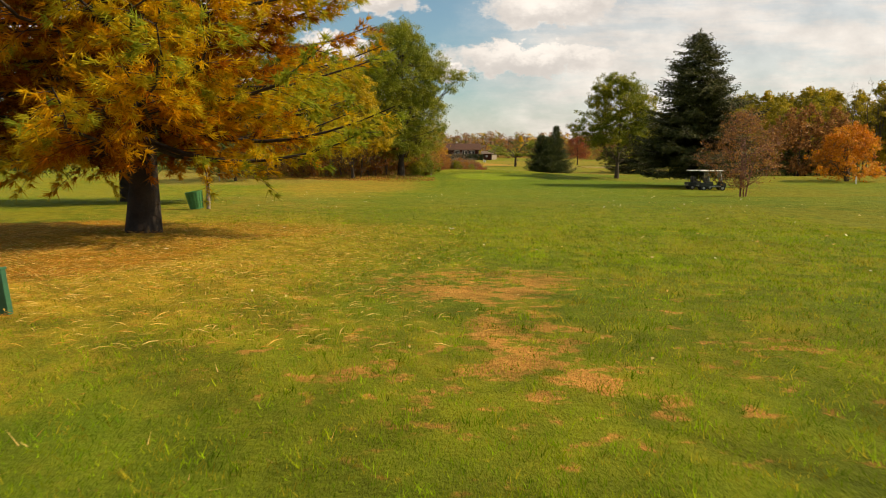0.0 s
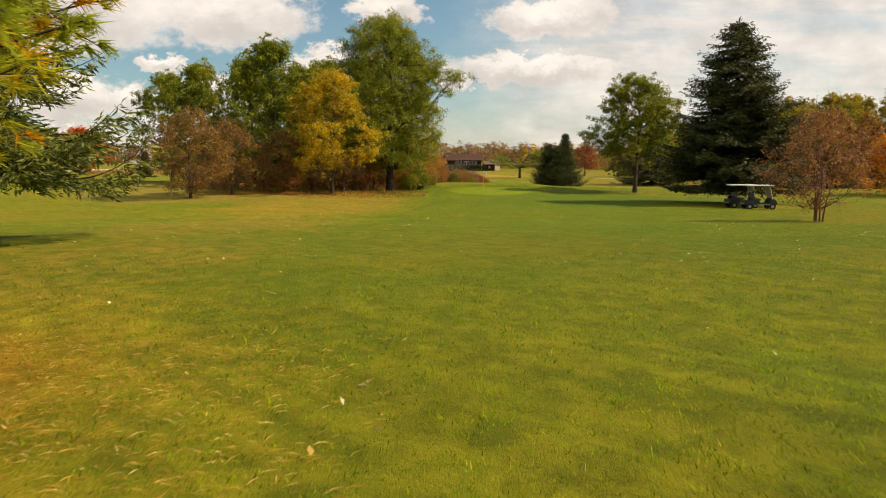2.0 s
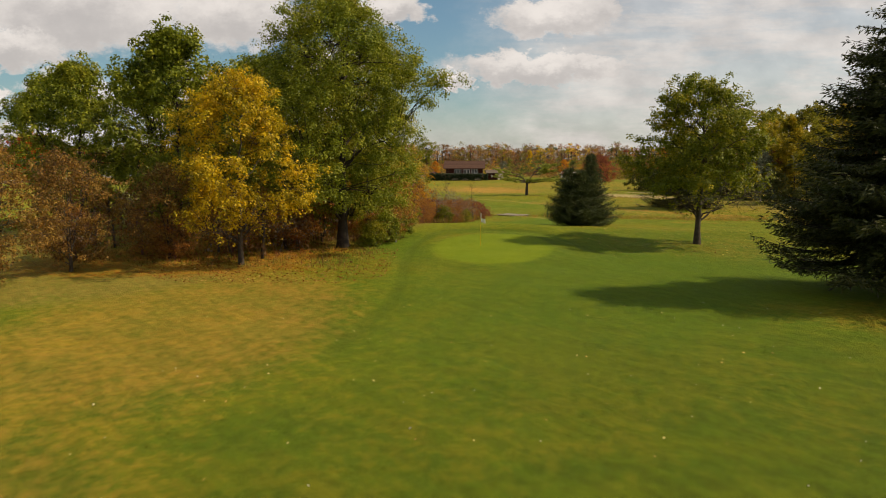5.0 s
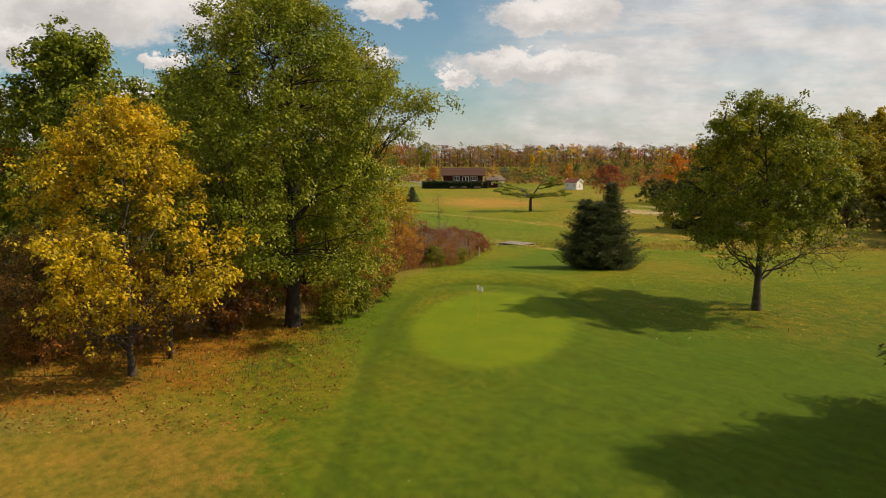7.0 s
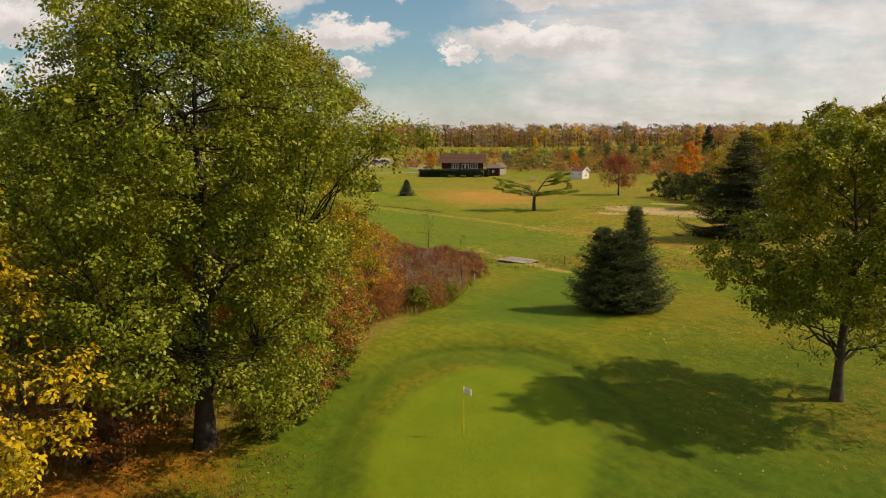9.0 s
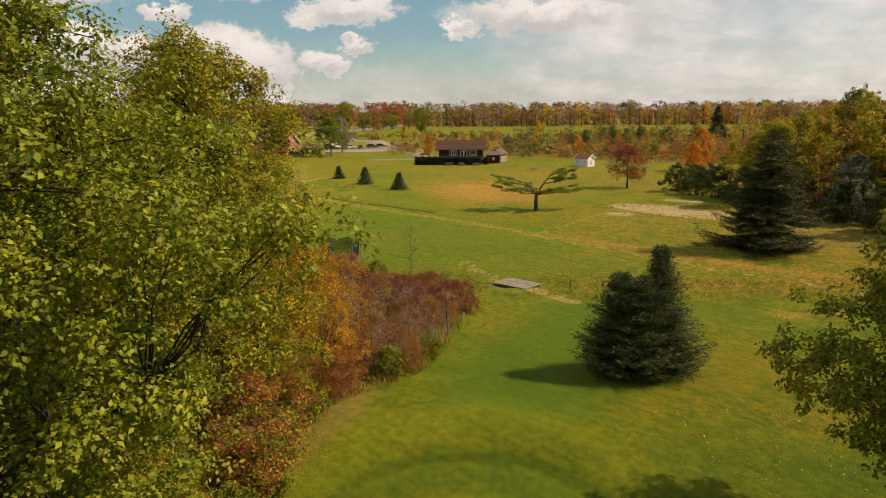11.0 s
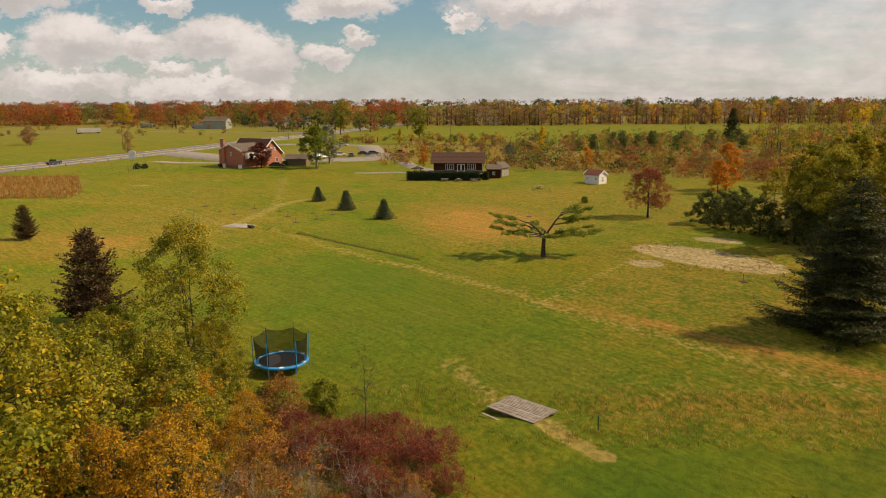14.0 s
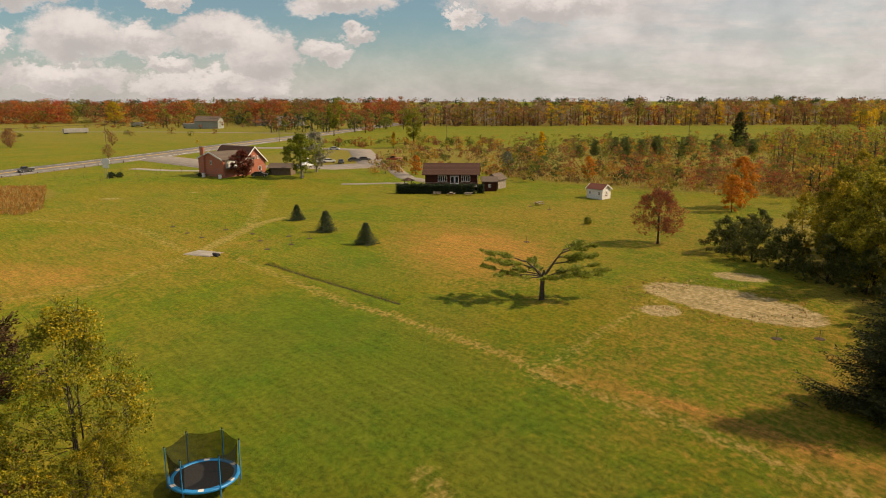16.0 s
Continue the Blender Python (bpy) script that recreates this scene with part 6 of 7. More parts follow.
def leafy_box(seed, x0, x1, y0, y1, z1, n, leaf):
    rng = np.random.default_rng(seed)
    at = np.stack((rng.uniform(x0, x1, n), rng.uniform(y0, y1, n), rng.uniform(0, z1, n)), -1)
    side = rng.integers(4, size=n)
    at[side == 0, 1], at[side == 1, 2], at[side == 2, 1] = y0, z1, y1
    at[:, 2] += 0.10 * np.sin(at[:, 0] * 3.1) * (at[:, 2] > z1 * 0.8)
    at += rng.normal(size=at.shape) * 0.09
    return blades_of(rng, at, leaf, leaf * 0.6)


hedge = thing("hedge", "long clipped dark green hedge before the chalet", "hedge", 4.2, 291.0, -0.85, -3)
part("leaves", mesh("leaves", *leafy_box(61, -9.8, 9.6, -0.8, 0.8, 2.25, 14000, 0.26)), HEDGE, hedge)
part("stems", solid(*[(x, x + 0.06, -0.03, 0.03, -0.1, 1.9) for x in np.arange(-9.5, 9.5, 0.7)], (-9.6, 9.4, -0.5, 0.5, 0.15, 2.05)), HEDGE, hedge)
hedge_b = thing("hedge", "short clipped hedge beside the annex", "hedge", 15.2, 291.6, -0.85)
part("leaves", mesh("leaves", *leafy_box(62, -0.75, 0.75, -0.7, 0.7, 2.1, 1800, 0.26)), HEDGE, hedge_b)
part("stems", solid((-0.5, 0.5, -0.5, 0.5, 0.0, 1.9)), HEDGE, hedge_b)
annex = gabled("annex", "low dark annex with a weathered shingle roof", 17.6, 297.0, 0, 3.6, 4.0, 2.6, 0.9, LOG_WALL, SHINGLE_GREY, 0.35, z=-0.85, category="outbuilding")
gabled("annex", "pale weathered shed with a grey roof", 19.6, 301.5, 60, 4.5, 3.4, 2.6, 1.2, PLANK, SHINGLE_GREY, 0.35, z=-0.8, category="outbuilding")
window(annex, wall_at(0.0, 1.5, 4.0), 0.7, 0.8)


def picnic_table(x, y, turn):
    t = thing("picnic_table", "weathered picnic table with benches on the grass", "table", x, y, turn=turn, group="picnic tables")
    part("tabletop", solid(*[(-0.95, 0.95, -0.38 + 0.155 * k, -0.24 + 0.155 * k, 0.71, 0.75) for k in range(5)]), PLANK, t)
    for s in (-0.72, 0.72):
        part("bench", solid((-0.95, 0.95, s - 0.14, s + 0.14, 0.42, 0.46)), PLANK, t)
    for x0 in (-0.65, 0.65):
        part("leg", solid((x0 - 0.04, x0 + 0.04, -0.8, 0.8, 0.34, 0.42), (x0 - 0.04, x0 + 0.04, -0.42, -0.32, 0, 0.71), (x0 - 0.04, x0 + 0.04, 0.32, 0.42, 0, 0.71)), TIMBER, t)
    return t


table = picnic_table(4.5, 288.6, 5)
for x, y, r in ((8.0, 287.8, 80), (12.2, 287.2, 10), (27.5, 272.0, 40)):
    copy_thing(table, pose(x, y, float(land(x, y)), 0, 0, r))
booth = thing("timber_booth", "small open timber booth by the drive", "booth", -3.2, 299.5, -0.75)
for x in (-0.9, 0.9):
    for y in (-0.9, 0.9):
        part("post", solid((x - 0.07, x + 0.07, y - 0.07, y + 0.07, -0.1, 2.4)), TIMBER, booth)
part("roof", lathe([(1.75, 2.3), (1.75, 2.4), (0.02, 3.1)], 4), SHINGLE, booth)

# brick inn
inn = gabled("brick_house", "large red brick house with a steep brown roof", -55.6, 328.2, -33.5, 14.0, 8.4, 4.2, 4.0, BRICK_WALL, SHINGLE, 0.45, z=0.4, fascia=WHITE)
for y in (-1.5, 0.0, 1.5):
    window(inn, gable_at(y, 5.3, 14.0), 0.7, 1.0)
for y in (-2.2, 2.0):
    window(inn, gable_at(y, 2.0, 14.0), 1.1, 1.4)
wing = gabled("brick_wing", "brick wing with white upper boards and a wide chimney", -57.8, 323.6, 52, 10.5, 12.0, 5.3, 1.9, BRICK_WALL, SHINGLE_GREY, 0.4, z=0.3, fascia=WHITE)
part("upper_boards", solid((-4.4, 5.0, -6.06, -6.01, 2.9, 5.2)), WHITE_BOARD, wing, "white boarded upper storey")
for x in (-2.4, 0.2, 2.8):
    window(wing, Matrix.Translation((x, -6.065, 4.1)) @ Matrix.Rotation(math.pi, 4, "Z"), 0.9, 1.1)
window(wing, Matrix.Translation((-5.25, -0.3, 4.3)) @ Matrix.Rotation(radians(90), 4, "Z"), 0.9, 1.1)
part("porch_roof", solid((-5.0, 4.5, -7.5, -6.1, 2.65, 2.8), bevel=0.02), SHINGLE_GREY, wing)
ch = part("chimney", solid((-5.75, -5.25, 2.6, 4.3, -0.3, 8.6), bevel=0.02), BRICK_WALL, wing)
part("chimney_cap", solid((-5.85, -5.15, 2.5, 4.4, 8.6, 8.8), bevel=0.02), CONCRETE, ch)
gabled("garden_shelter", "low open shelter with a grey roof beside the inn", -41.8, 325.0, -8, 6.5, 4.0, 2.1, 1.0, TIMBER, SHINGLE_GREY, 0.5, category="shelter")
for x, y in ((-62.7, 318.0), (-56.9, 314.6)):
    pier = thing("garden_pier", "white painted brick pier at the inn's front garden", "pier", x, y, group="garden piers")
    part("shaft", solid((-0.4, 0.4, -0.4, 0.4, -0.2, 1.15), bevel=0.03), WHITE, pier)
    part("coping", solid((-0.48, 0.48, -0.48, 0.48, 1.15, 1.27), bevel=0.03), CONCRETE, pier)
garden_fence = thing("low_fence", "low dark fence between two white piers", "fence", -59.8, 316.3, turn=-30.4)
for z in (0.45, 0.8):
    part("rail", solid((-2.8, 2.8, -0.03, 0.03, z, z + 0.08)), TIMBER, garden_fence)
for k in range(12):
    part("picket", solid((-2.75 + 0.5 * k - 0.04, -2.75 + 0.5 * k + 0.04, -0.05, -0.03, 0.0, 1.0)), TIMBER, garden_fence)
tent = thing("party_tent", "white peaked tent roof behind the inn", "tent", -36.5, 331.0, turn=20)
part("canopy", lathe([(3.3, 2.2), (3.25, 2.35), (1.4, 2.8), (0.05, 3.7)], 4), WHITE, tent)
for k in range(4):
    a = radians(90 * k)
    part("pole", rod((3.2 * math.cos(a), 3.2 * math.sin(a), 0), (3.2 * math.cos(a), 3.2 * math.sin(a), 2.25), 0.04, 8), STEEL, tent)
purple = grow("plum_tree", "dark purple plum tree before the brick inn", "tree", broadleaf(63, 7.4, 3.2, 0.7, 0.16, 10, 100, 110, 0.28), BARK_DARK, LEAF_MAROON, -51.0, 316.4)
grow("sycamore_tree", "leafy green tree with a pale trunk", "tree", broadleaf(64, 12.2, 4.6, 2.8, 0.42, 12, 110, 120, 0.34), BARK_PALE, LEAF_GREEN, -34.6, 318.0)
grow("willow_tree", "pale grey-green tree behind the car park", "tree", broadleaf(65, 12.0, 4.0, 2.0, 0.25, 12, 90, 90, 0.36), BARK_PALE, foliage("grey_leaves", ((0.20, 0.20, 0.12), (0.32, 0.31, 0.2), (0.45, 0.43, 0.3)), 0.5), -33.5, 334)
low = grow("yew_bush", "round dark bush by the inn", "bush", broadleaf(66, 1.5, 1.1, 0.05, 0.04, 8, 50, 60, 0.16, stems=4), BARK, HEDGE, -45.4, 323.5)
for x, y, s in ((-47.5, 322.3, 0.8), (-64.2, 319.4, 0.7), (-91.5, 322.5, 1.2), (-89.5, 323.6, 1.0)):
    again(low, x, y, x * 9, s)

# road, drive and car park


def ribbon(name, line, wide, mat, label, category, lift=0.03):
    """A strip of paving along a line, lying on the ground."""
    p = np.array(line, float)
    t = np.linspace(0, len(p) - 1, (len(p) - 1) * 12 + 1)
    p = np.stack([np.interp(t, np.arange(len(p)), p[:, i]) for i in (0, 1)], -1)
    d = np.gradient(p, axis=0)
    d /= np.linalg.norm(d, axis=1)[:, None]
    nrm = np.stack((-d[:, 1], d[:, 0]), -1)
    rows = [np.column_stack((p + nrm * o, land(p[:, 0], p[:, 1]) + z)) for o, z in ((wide / 2 + 0.25, -0.25), (wide / 2, lift), (0, lift + 0.015 * wide / 3), (-wide / 2, lift), (-wide / 2 - 0.25, -0.25))]
    n = len(p)
    idx = np.arange(5 * n).reshape(5, n)
    q = np.stack((idx[:-1, :-1], idx[:-1, 1:], idx[1:, 1:], idx[1:, :-1]), -1).reshape(-1, 4)
    return tagged(part(name, mesh(name, np.concatenate(rows), q, smooth_faces=True), mat), label, category, kind="structure")


ROAD = [(-161, 240), (-136, 324), (-127.5, 353), (-120.5, 380), (-113, 414), (-104.5, 463), (-94.5, 515), (-78.5, 590), (-60, 690), (-40, 800)]
ribbon("road", ROAD, 19.0, ASPHALT, "grey asphalt road past the inn", "road", 0.10)
for off in (-0.12, 0.12):
    ribbon("road_marking", [(x + off, y) for x, y in ROAD], 0.14, YELLOW, "double yellow line along the road", "road marking", 0.24)
for off in (-7.6, 7.6):
    ribbon("road_marking", [(x + off, y) for x, y in ROAD], 0.14, WHITE, "white edge line along the road", "road marking", 0.145)
ribbon("parking_lot", [(-112, 398), (-84, 372), (-62, 352), (-38, 352), (-14, 366)], 17.0, GRAVEL, "pale gravel car park", "car park", 0.06)
ribbon("parking_lot", [(-96, 452), (-72, 452), (-52, 446), (-34, 438), (-26, 395), (-20, 366)], 10.0, GRAVEL, "gravel yard behind the inn", "car park", 0.07)
ribbon("driveway", [(-98, 352), (-82, 344), (-66, 334)], 4.0, CONCRETE, "pale drive from the road", "driveway", 0.05)
ribbon("driveway", [(-14, 366), (-9, 338), (-5, 322), (0, 316), (6, 312)], 5.0, GRAVEL, "gravel drive to the chalet", "driveway", 0.05)
ribbon("driveway", [(-22, 309), (-12, 310.5), (-4, 311)], 2.6, GRAVEL, "short gravel path", "driveway", 0.05)
ribbon("side_road", [(-330, 640), (-200, 628), (-120, 606), (-78, 596)], 6.0, GRAVEL, "pale side road to the far yard", "road", 0.05)

# flat strip: dark colour stands for soil and shade in the cut
ribbon("drain_channel", [(-18.5, 216), (-10, 207), (-4, 201), (2.8, 194.3)], 0.34, plain("shaded_soil", (0.025, 0.026, 0.008), (0.07, 0.062, 0.018), 1.0, 0.95, 0.5), "narrow drain across the grass, its shade given by dark colour", "ditch", 0.07)

guard = thing("guard_rail", "steel guard rail on short dark posts along the road", "guard rail", 0, 0, 0)
gl = [(-124.4, 300 + 6.2 * k) for k in range(13)]
gp = [(np.interp(y, [p[1] for p in ROAD], [p[0] for p in ROAD]) + 10.6, y) for _, y in gl]
for (x, y), nxt in zip(gp, gp[1:] + [gp[-1]]):
    z = float(land(x, y))
    part("post", solid((x - 0.12, x + 0.12, y - 0.12, y + 0.12, z - 0.2, z + 0.85)), TIMBER, guard)
    if nxt[1] > y:
        part("rail", rod((x + 0.16, y, z + 0.62), (nxt[0] + 0.16, nxt[1], float(land(*nxt)) + 0.62), 0.12, 6), STEEL, guard)


def vehicle(name, label, x, y, turn, colour, pickup=False, group="parked cars"):
    c = thing(name, label, "pickup truck" if pickup else "car", x, y, float(land(x, y)) + (0.2 if pickup else 0.08), turn, group)
    m = plain("car_paint", colour, tuple(v * 1.15 for v in colour), 2.0, 0.3, 0.02)
    hull = [(-2.25, 0.35), (2.2, 0.32), (2.3, 0.62), (2.2, 0.85), (1.2, 0.98), (-2.2, 1.02), (-2.3, 0.7)]
    if pickup:
        hull = [(x * 1.2, z * 1.12) for x, z in hull]
    bm = prism(hull, -0.9, 0.9)
    bmesh.ops.bevel(bm, geom=bm.edges[:], offset=0.07, segments=2, affect="EDGES")
    part("body", bm, m, c)
    top = [(-0.3, 1.1), (1.5, 1.1), (0.9, 1.75), (-0.2, 1.78)] if pickup else [(-1.9, 1.0), (1.25, 0.97), (0.5, 1.48), (-1.2, 1.5)]
    bm = prism(top, -0.76, 0.76)
    bmesh.ops.bevel(bm, geom=bm.edges[:], offset=0.06, segments=2, affect="EDGES")
    cab = part("cabin", bm, GLASS, c, "dark glazed cabin")
    part("roof", solid((top[3][0] + 0.05, top[2][0] - 0.05, -0.7, 0.7, top[2][1] - 0.02, top[2][1] + 0.05), bevel=0.02), m, cab)
    for w in (-1.45, 1.45):
        for s in (-0.84, 0.84):
            t = part("wheel", rod((w * (1.2 if pickup else 1), s - 0.1, 0.34), (w * (1.2 if pickup else 1), s + 0.1, 0.34), 0.34, 16), RUBBER, c)
            part("rim", rod((w * (1.2 if pickup else 1), s - 0.11, 0.34), (w * (1.2 if pickup else 1), s + 0.11, 0.34), 0.2, 12), STEEL, t)
    for s in (-0.62, 0.62):
        part("headlight", solid((2.22 * (1.2 if pickup else 1), 2.32 * (1.2 if pickup else 1), s - 0.18, s + 0.18, 0.66, 0.8)), WHITE, c)
    return c


vehicle("pickup_truck", "dark pickup truck on the road", -127.0, 340, 255, (0.05, 0.05, 0.045), True, "traffic")
for x, y, r, col, word in ((-43, 372, 20, (0.7, 0.7, 0.7), "white"), (-39.5, 371, 15, (0.6, 0.6, 0.62), "silver"), (-36.2, 372, 18, (0.72, 0.72, 0.7), "white"), (-28, 377, 10, (0.06, 0.06, 0.07), "dark"), (-24.5, 379, 8, (0.07, 0.07, 0.06), "dark"),
                           (-45, 436, -5, (0.55, 0.55, 0.57), "silver"), (-73, 352, 60, (0.68, 0.68, 0.66), "white"), (-31.5, 369, 95, (0.10, 0.10, 0.11), "black"), (-46.6, 317.4, 10, (0.03, 0.03, 0.03), "black")):
    vehicle("car", word + " car parked on pale gravel", x, y, r, col)
tractor = vehicle("tractor", "red farm tractor parked on the grass", -13.5, 378, 170, (0.35, 0.06, 0.03), True, "machines")

# signs, poles and wires
sign = thing("road_sign", "pale oval inn sign on a tall post", "sign", -91.4, 319.8)
for s in (-0.35, 0.35):
    part("post", rod((s, 0, -0.2), (s, 0, 4.3), 0.06, 8), STEEL, sign)
bm = rod((0, -0.1, 5.0), (0, 0.1, 5.0), 1.0, 28)
for v in bm.verts:
    v.co.x *= 1.25
part("panel", bm, WHITE, sign, "pale oval panel")
part("lower_panel", solid((-0.9, 0.9, -0.08, 0.08, 3.2, 4.0), bevel=0.03), WHITE, sign)
warn = thing("warning_sign", "yellow diamond warning sign beside the road", "sign", -111.5, 452.0)
part("post", rod((0, 0, -0.2), (0, 0, 2.6), 0.05, 8), STEEL, warn)
part("panel", solid((-0.62, 0.62, -0.02, 0.02, -0.62, 0.62), turn=Matrix.Translation((0, -0.08, 3.2)) @ Matrix.Rotation(radians(45), 4, "Y")), YELLOW, warn)


def utility_pole(x, y, tall):
    p = thing("utility_pole", "brown wooden utility pole with a cross arm", "utility pole", x, y, group="utility poles")
    part("shaft", rod((0, 0, -0.3), (0, 0, tall), 0.17, 10, 0.12), TIMBER, p)
    part("cross_arm", solid((-1.2, 1.2, -0.06, 0.06, tall - 0.7, tall - 0.56)), TIMBER, p)
    for s in (-1.05, 0.0, 1.05):
        part("insulator", rod((s, 0, tall - 0.56), (s, 0, tall - 0.36), 0.05, 8), STEEL, p)
    return p


pole_a = utility_pole(-157, 457, 11.5)
line = [(-160, 250), (-157, 457), (-118, 640), (-86, 505), (-76, 600), (4, 505), (150, 560)]
for x, y in line[2:]:
    copy_thing(pole_a, pose(x, y, float(land(x, y)), 0, 0, 20))
wires = thing("power_line", "thin dark power wires along the road", "power line", 0, 0, 0)
for s in (-1.0, 1.0):
    part("wire", rod((-230 + s, 330, 9.5), (-157 + s, 457, 11.1), 0.03, 4), RUBBER, wires)
    part("wire", rod((-157 + s, 457, 11.1), (-118 + s, 640, 11.1), 0.03, 4), RUBBER, wires)

# far houses
barn = gabled("pole_barn", "pale grey-green metal barn", -186, 690, -4, 19.0, 12.0, 6.0, 3.4, GREEN_BOARD, SHINGLE_GREY, 0.4, category="barn")
part("lean_to", solid((-17.5, -9.6, -5, 4, -0.2, 3.6), bevel=0.05), GREEN_BOARD, barn)
far_house = gabled("farmhouse", "pale farmhouse with a low grey roof", -132, 742, 12, 24.0, 11.0, 4.5, 3.6, WHITE_BOARD, SHINGLE_GREY, 0.6)
for x in (-8, -4, 0, 4, 8):
    window(far_house, wall_at(x, 2.3, 11.0), 1.4, 1.5)
house_b = gabled("farmhouse", "dark low house among trees", -160, 748, 0, 16.0, 9.0, 3.2, 2.4, PLANK, SHINGLE, 0.6)
for x in (-4, 0, 4):
    window(house_b, wall_at(x, 1.8, 9.0), 1.2, 1.2)


def box_trailer(x, y, turn, long):
    t = thing("box_trailer", "long pale grey box trailer parked on grass", "trailer", x, y, turn=turn)
    part("box", solid((-long / 2, long / 2, -1.25, 1.25, 0.9, 3.6), bevel=0.06), GREY_PANEL, t)
    for w in (-long / 2 + 1.2, -long / 2 + 2.3, long / 2 - 1.5):
        part("wheel", rod((w, -1.1, 0.5), (w, 1.1, 0.5), 0.5, 14), RUBBER, t)
    part("chassis", solid((-long / 2, long / 2, -0.5, 0.5, 0.62, 0.9)), STEEL, t)
    return t


box_trailer(-249, 606, 48, 16), box_trailer(-259, 726, 6, 10), box_trailer(-205, 700, 0, 11)
again(yellow_tree, -296, 764, 0, 1.75, "round bright yellow tree on the far grass"), again(gold, -20, 452, 50, 0.7, "small golden tree at the field's edge")
for x, y, s in ((-126.8, 395.5, 0.9), (-162, 474, 1.1), (-205, 460, 1.6), (-210, 466, 1.3)):
    again(red_bush, x, y, x, s, "bare brown bush on the verge")
for i in range(9):
    x, y = (-84, -80, -76, -72, -96, -88, -70, -79, -92)[i], (322, 330, 318, 326, 316, 309, 336, 312, 330)[i]
    again(sapling, x, y, i * 40, 0.42, "thin staked sapling on the inn's lawn")
stump = thing("planting_stake", "short dark planting stake with a ring of bare soil", "stake", -21, 226, group="planting stakes")
part("stake", rod((0, 0, -0.1), (0, 0, 0.9), 0.035, 8), TIMBER, stump)
part("soil_ring", lathe([(0.55, -0.05), (0.5, 0.035), (0.1, 0.06), (0.0, 0.06)], 16), plain("dark_soil", (0.045, 0.03, 0.018), (0.09, 0.06, 0.035), 4.0, 0.95, 0.6), stump)
for x, y in ((-18, 230), (-24, 233), (-16, 235), (-20, 237), (-27, 239), (-33, 243), (-39, 240), (25.5, 270), (29, 266), (21, 232), (-35, 236), (-44, 246), (41.2, 182.3), (45.4, 182.2)):
    copy_thing(stump, pose(x, y, float(land(x, y)), 0, 0, x * 20))
silver = grow("silverberry_bush", "silvery grey-green bush on the wood's edge", "bush", broadleaf(67, 9.5, 3.6, 0.3, 0.12, 12, 110, 110, 0.26, ((0, 0.9), (0.4, 1), (0.8, 0.7), (1, 0.2)), stems=3), BARK, foliage("silver_leaves", ((0.10, 0.12, 0.07), (0.20, 0.22, 0.14), (0.36, 0.37, 0.26)), 0.5), 63.5, 182.0)
again(silver, 25.5, 345, 60, 0.6, "pale bush behind the chalet")

# ---- small growth near the start: single blades, straw and fallen leaves ----


def turf_blades(seed, n, x0, x1, y0, y1, power, tall, wide, tones, label, keep=None, flat=0.5):
    rng = np.random.default_rng(seed)
    x = rng.uniform(x0, x1, n)
    y = y0 + (y1 - y0) * rng.uniform(0, 1, n) ** power
    if keep is not None:
        k = keep(x, y, rng.uniform(0, 1, n))
        x, y = x[k], y[k]
    n = len(x)
    z = land(x, y) - 0.005
    far = np.hypot(x, y)[:, None]
    lean = rng.normal(size=(n, 2)) * flat
    h = tall * rng.uniform(0.4, 1.3, (n, 1)) * (0.75 + 0.5 * np.sin(x * 9 + 2 * np.sin(y * 7)) * np.sin(y * 8 + 2 * np.sin(x * 5)))[:, None]
    w = wide * (0.6 + far * 0.09)
    ang = rng.uniform(0, 6.283, n)
    s = np.stack((np.cos(ang), np.sin(ang), np.zeros(n)), -1) * w * 0.5
    a = np.column_stack((x, y, z))
    tip = a + np.column_stack((lean * h, h * 1.0))
    v = np.stack((a - s, a + s, tip), 1).reshape(-1, 3)
    me = mesh("grass_blades", v, (), np.arange(3 * n).reshape(n, 3))
    cell = 0.05 + far[:, 0] * 0.006
    key = (np.floor(x / cell + 0.8 * np.sin(y * 31)) * 7.31 + np.floor(y / cell / 1.5 + 0.8 * np.sin(x * 27)) * 13.17)
    pick = np.abs(np.sin(key) * 437.5) % 1
    tone = np.array(tones)[(pick * len(tones)).astype(int)] * (0.45 + 1.0 * (np.abs(np.sin(key * 1.7) * 91.3) % 1) + rng.uniform(-0.1, 0.1, n))[:, None]
    paint(me, "tone", np.column_stack((np.repeat(tone, 3, 0), np.ones(3 * n))))
    return tagged(part("grass_blades", me, TONED), label, "grass", kind="stuff")


patchy = lambda x, y: np.sin(x * 5.1 + 2 * np.sin(y * 2.3)) * np.sin(y * 4.3 + 2 * np.sin(x * 1.9))
GRASS = ((0.22, 0.35, 0.010), (0.30, 0.38, 0.012), (0.13, 0.24, 0.008), (0.42, 0.36, 0.03), (0.24, 0.38, 0.012))
turf_blades(71, 380000, -8, 11, 1.6, 34, 2.4, 0.05, 0.006, GRASS, "short mown grass blades of the tee", lambda x, y, r: (smooth(y, 8, 33) < r) & (0.9 * blob(x, y, -7.4, 10.5, 6.3, 13.0, -8, 0.6) < r) & (np.maximum(0.97 * blob(x, y, 0.4, 7.2, 1.5, 2.6, -6, 0.6) * (patchy(x, y) > -0.1), 0.97 * blob(x, y, 0.35, 7.1, 0.7, 0.65, 0, 0.5)) < r))
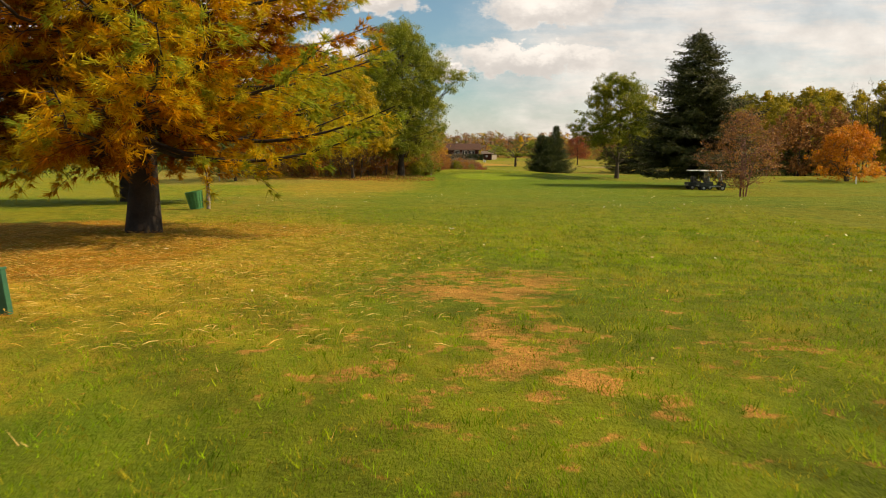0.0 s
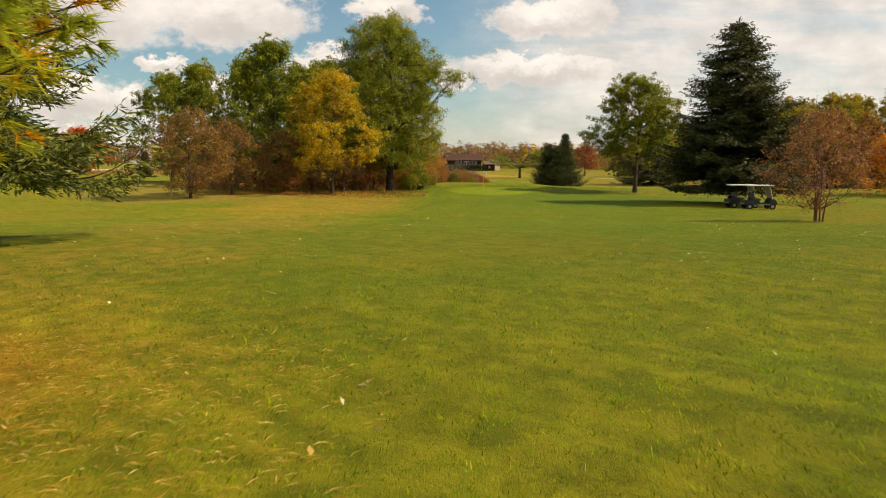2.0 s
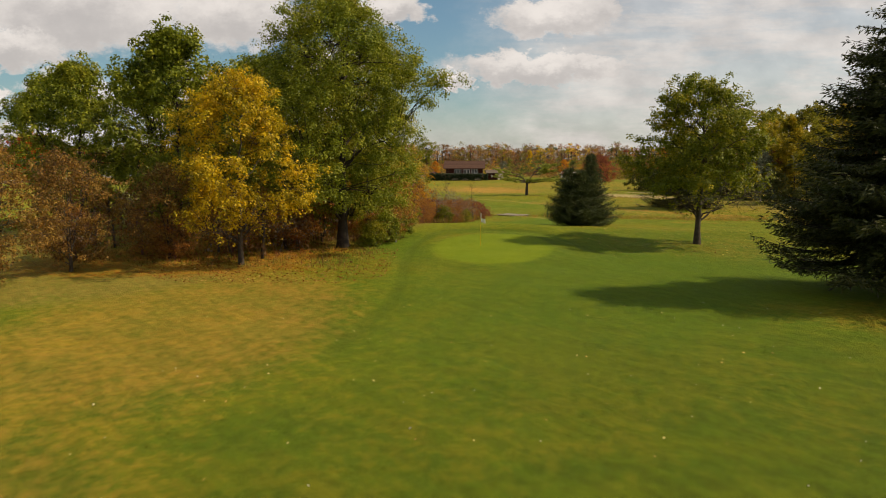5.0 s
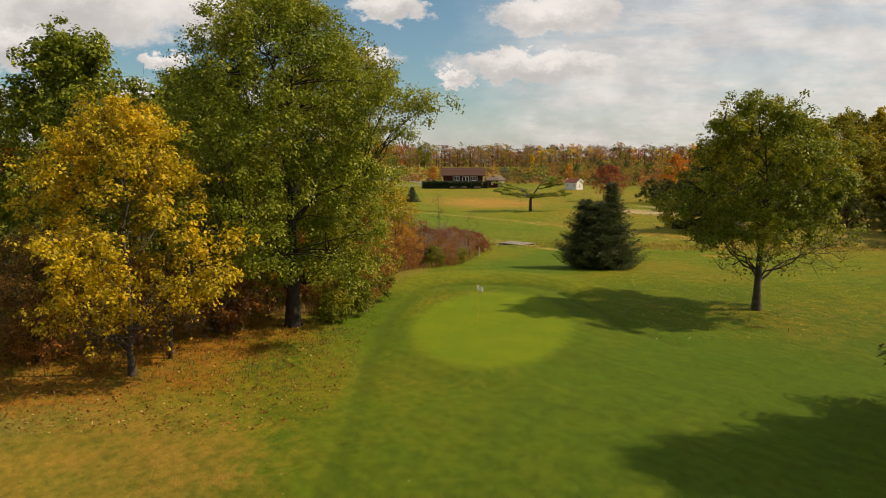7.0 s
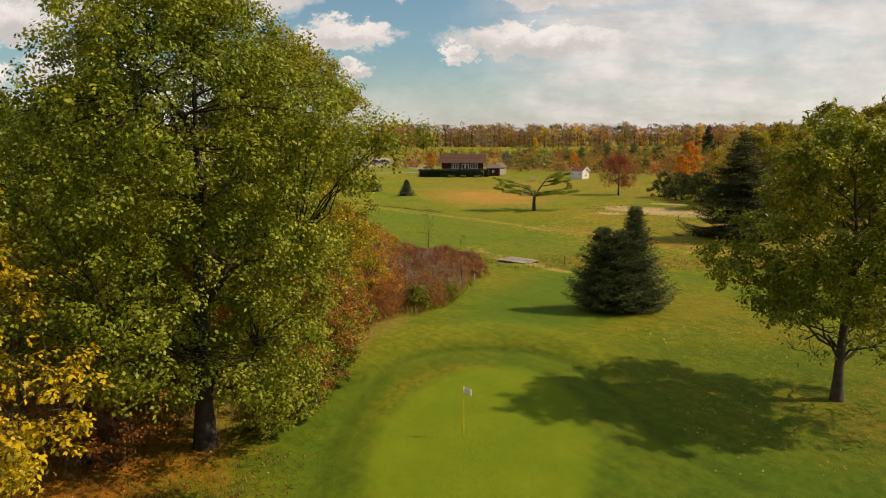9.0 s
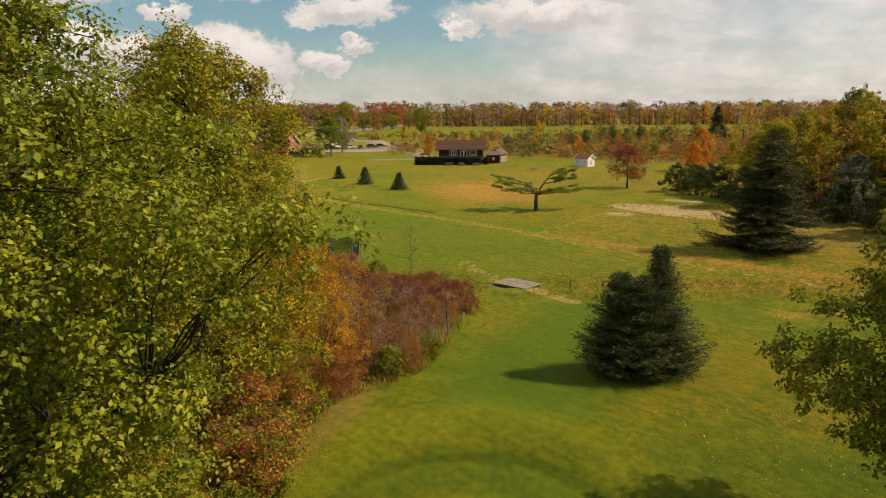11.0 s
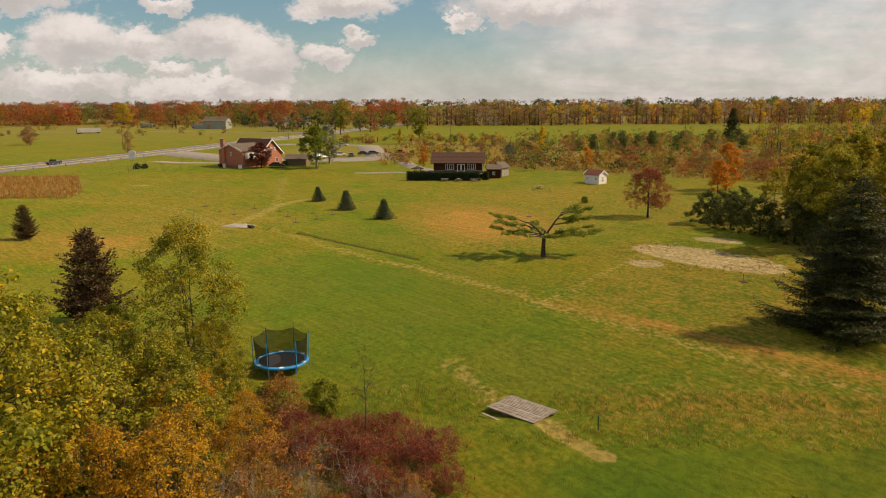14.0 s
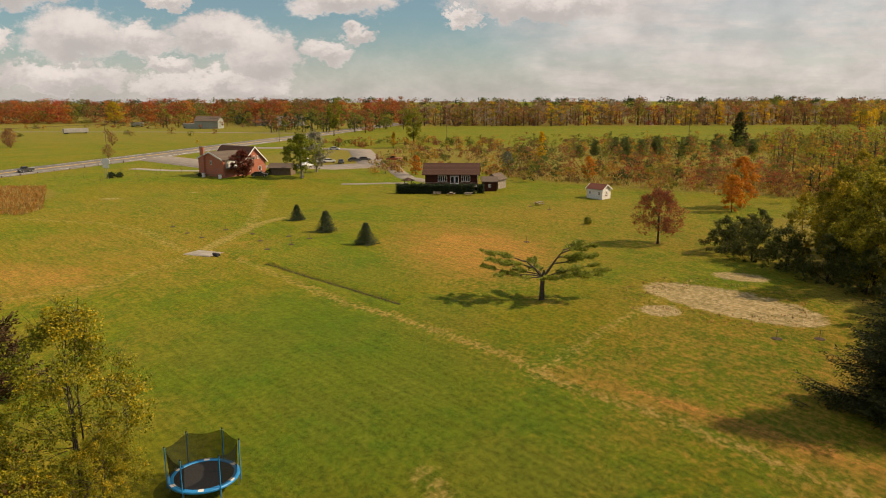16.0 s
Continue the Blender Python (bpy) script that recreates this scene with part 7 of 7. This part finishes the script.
turf_blades(72, 34000, -12, -0.3, 1.6, 24, 1.3, 0.03, 0.008, ((0.62, 0.40, 0.10), (0.48, 0.26, 0.06), (0.70, 0.48, 0.16), (0.40, 0.18, 0.05)), "fallen straw-coloured pine needles", lambda x, y, r: 0.9 * blob(x, y, -7.4, 10.5, 6.3, 13.0, -8, 0.6) > r, 2.2)


def strewn(seed, n, long, wide, tones, label):
    """Long dry stalks lying on the grass beside the pine."""
    rng = np.random.default_rng(seed)
    x, y = rng.uniform(-12, 0.5, n), rng.uniform(4.4, 20, n)
    k = 0.95 * blob(x, y, -7.4, 9.5, 6.2, 11.0, -8, 0.8) > rng.uniform(0, 1, n)
    x, y = x[k], y[k]
    at = np.column_stack((x, y, land(x, y) + 0.035))
    way = np.column_stack((rng.normal(1.0, 0.5, len(x)), rng.normal(0.35, 0.45, len(x)), rng.normal(0.0, 0.03, len(x))))
    v, f = blades_of(rng, at, long, wide, way * 4, 0.3, np.tile((0, 0, 3.0), (len(x), 1)))
    me = mesh("straw", v, f)
    tone = np.array(tones)[rng.integers(len(tones), size=len(x))] * rng.uniform(0.7, 1.25, (len(x), 1))
    paint(me, "tone", np.column_stack((np.repeat(tone, 4, 0), np.ones(4 * len(x)))))
    return tagged(part("straw", me, TONED), label, "straw", kind="stuff")


strewn(73, 40000, 0.12, 0.008, ((0.74, 0.50, 0.13), (0.62, 0.36, 0.07), (0.80, 0.58, 0.20), (0.50, 0.22, 0.04)), "long dry stalks strewn over the grass")


def fallen(seed, spots, size, tones, label):
    rng = np.random.default_rng(seed)
    p = np.asarray(spots)
    at = np.column_stack((p, land(p[:, 0], p[:, 1]) + 0.03))
    v, f = blades_of(rng, at, size, size * 0.7, None, 1.0, np.tile((0, 0, 1.2), (len(p), 1)))
    me = mesh("fallen_leaves", v, f)
    tone = np.array(tones)[rng.integers(len(tones), size=len(p))] * rng.uniform(0.8, 1.2, (len(p), 1))
    paint(me, "tone", np.column_stack((np.repeat(tone, 4, 0), np.ones(4 * len(p)))))
    return tagged(part("fallen_leaves", me, TONED), label, "leaves", kind="stuff")


rng = np.random.default_rng(91)
pale = ((0.80, 0.74, 0.50), (0.70, 0.58, 0.22), (0.62, 0.40, 0.12))
fallen(73, scatter(420, -14, 20, 10, 75), 0.08, pale, "pale fallen leaves scattered over the fairway")
fallen(74, scatter(40, -4, 6, 3, 14), 0.032, pale, "pale fallen leaves on the tee")
# tones lowered to put the big tree's shade into the leaves
fallen(75, scatter(5200, -20, -1, 77, 98, lambda x, y: math.hypot((x + 8) / 8, (y - 86) / 8) < 1.2), 0.11, ((0.36, 0.17, 0.04), (0.22, 0.075, 0.03), (0.16, 0.06, 0.025), (0.50, 0.34, 0.12), (0.26, 0.10, 0.03)), "yellow and brown fallen leaves under the grove, darkened for shade")
fallen(76, scatter(1100, 15, 36, 92, 114), 0.11, ((0.60, 0.48, 0.12), (0.45, 0.28, 0.08)), "yellow fallen leaves round the ash")
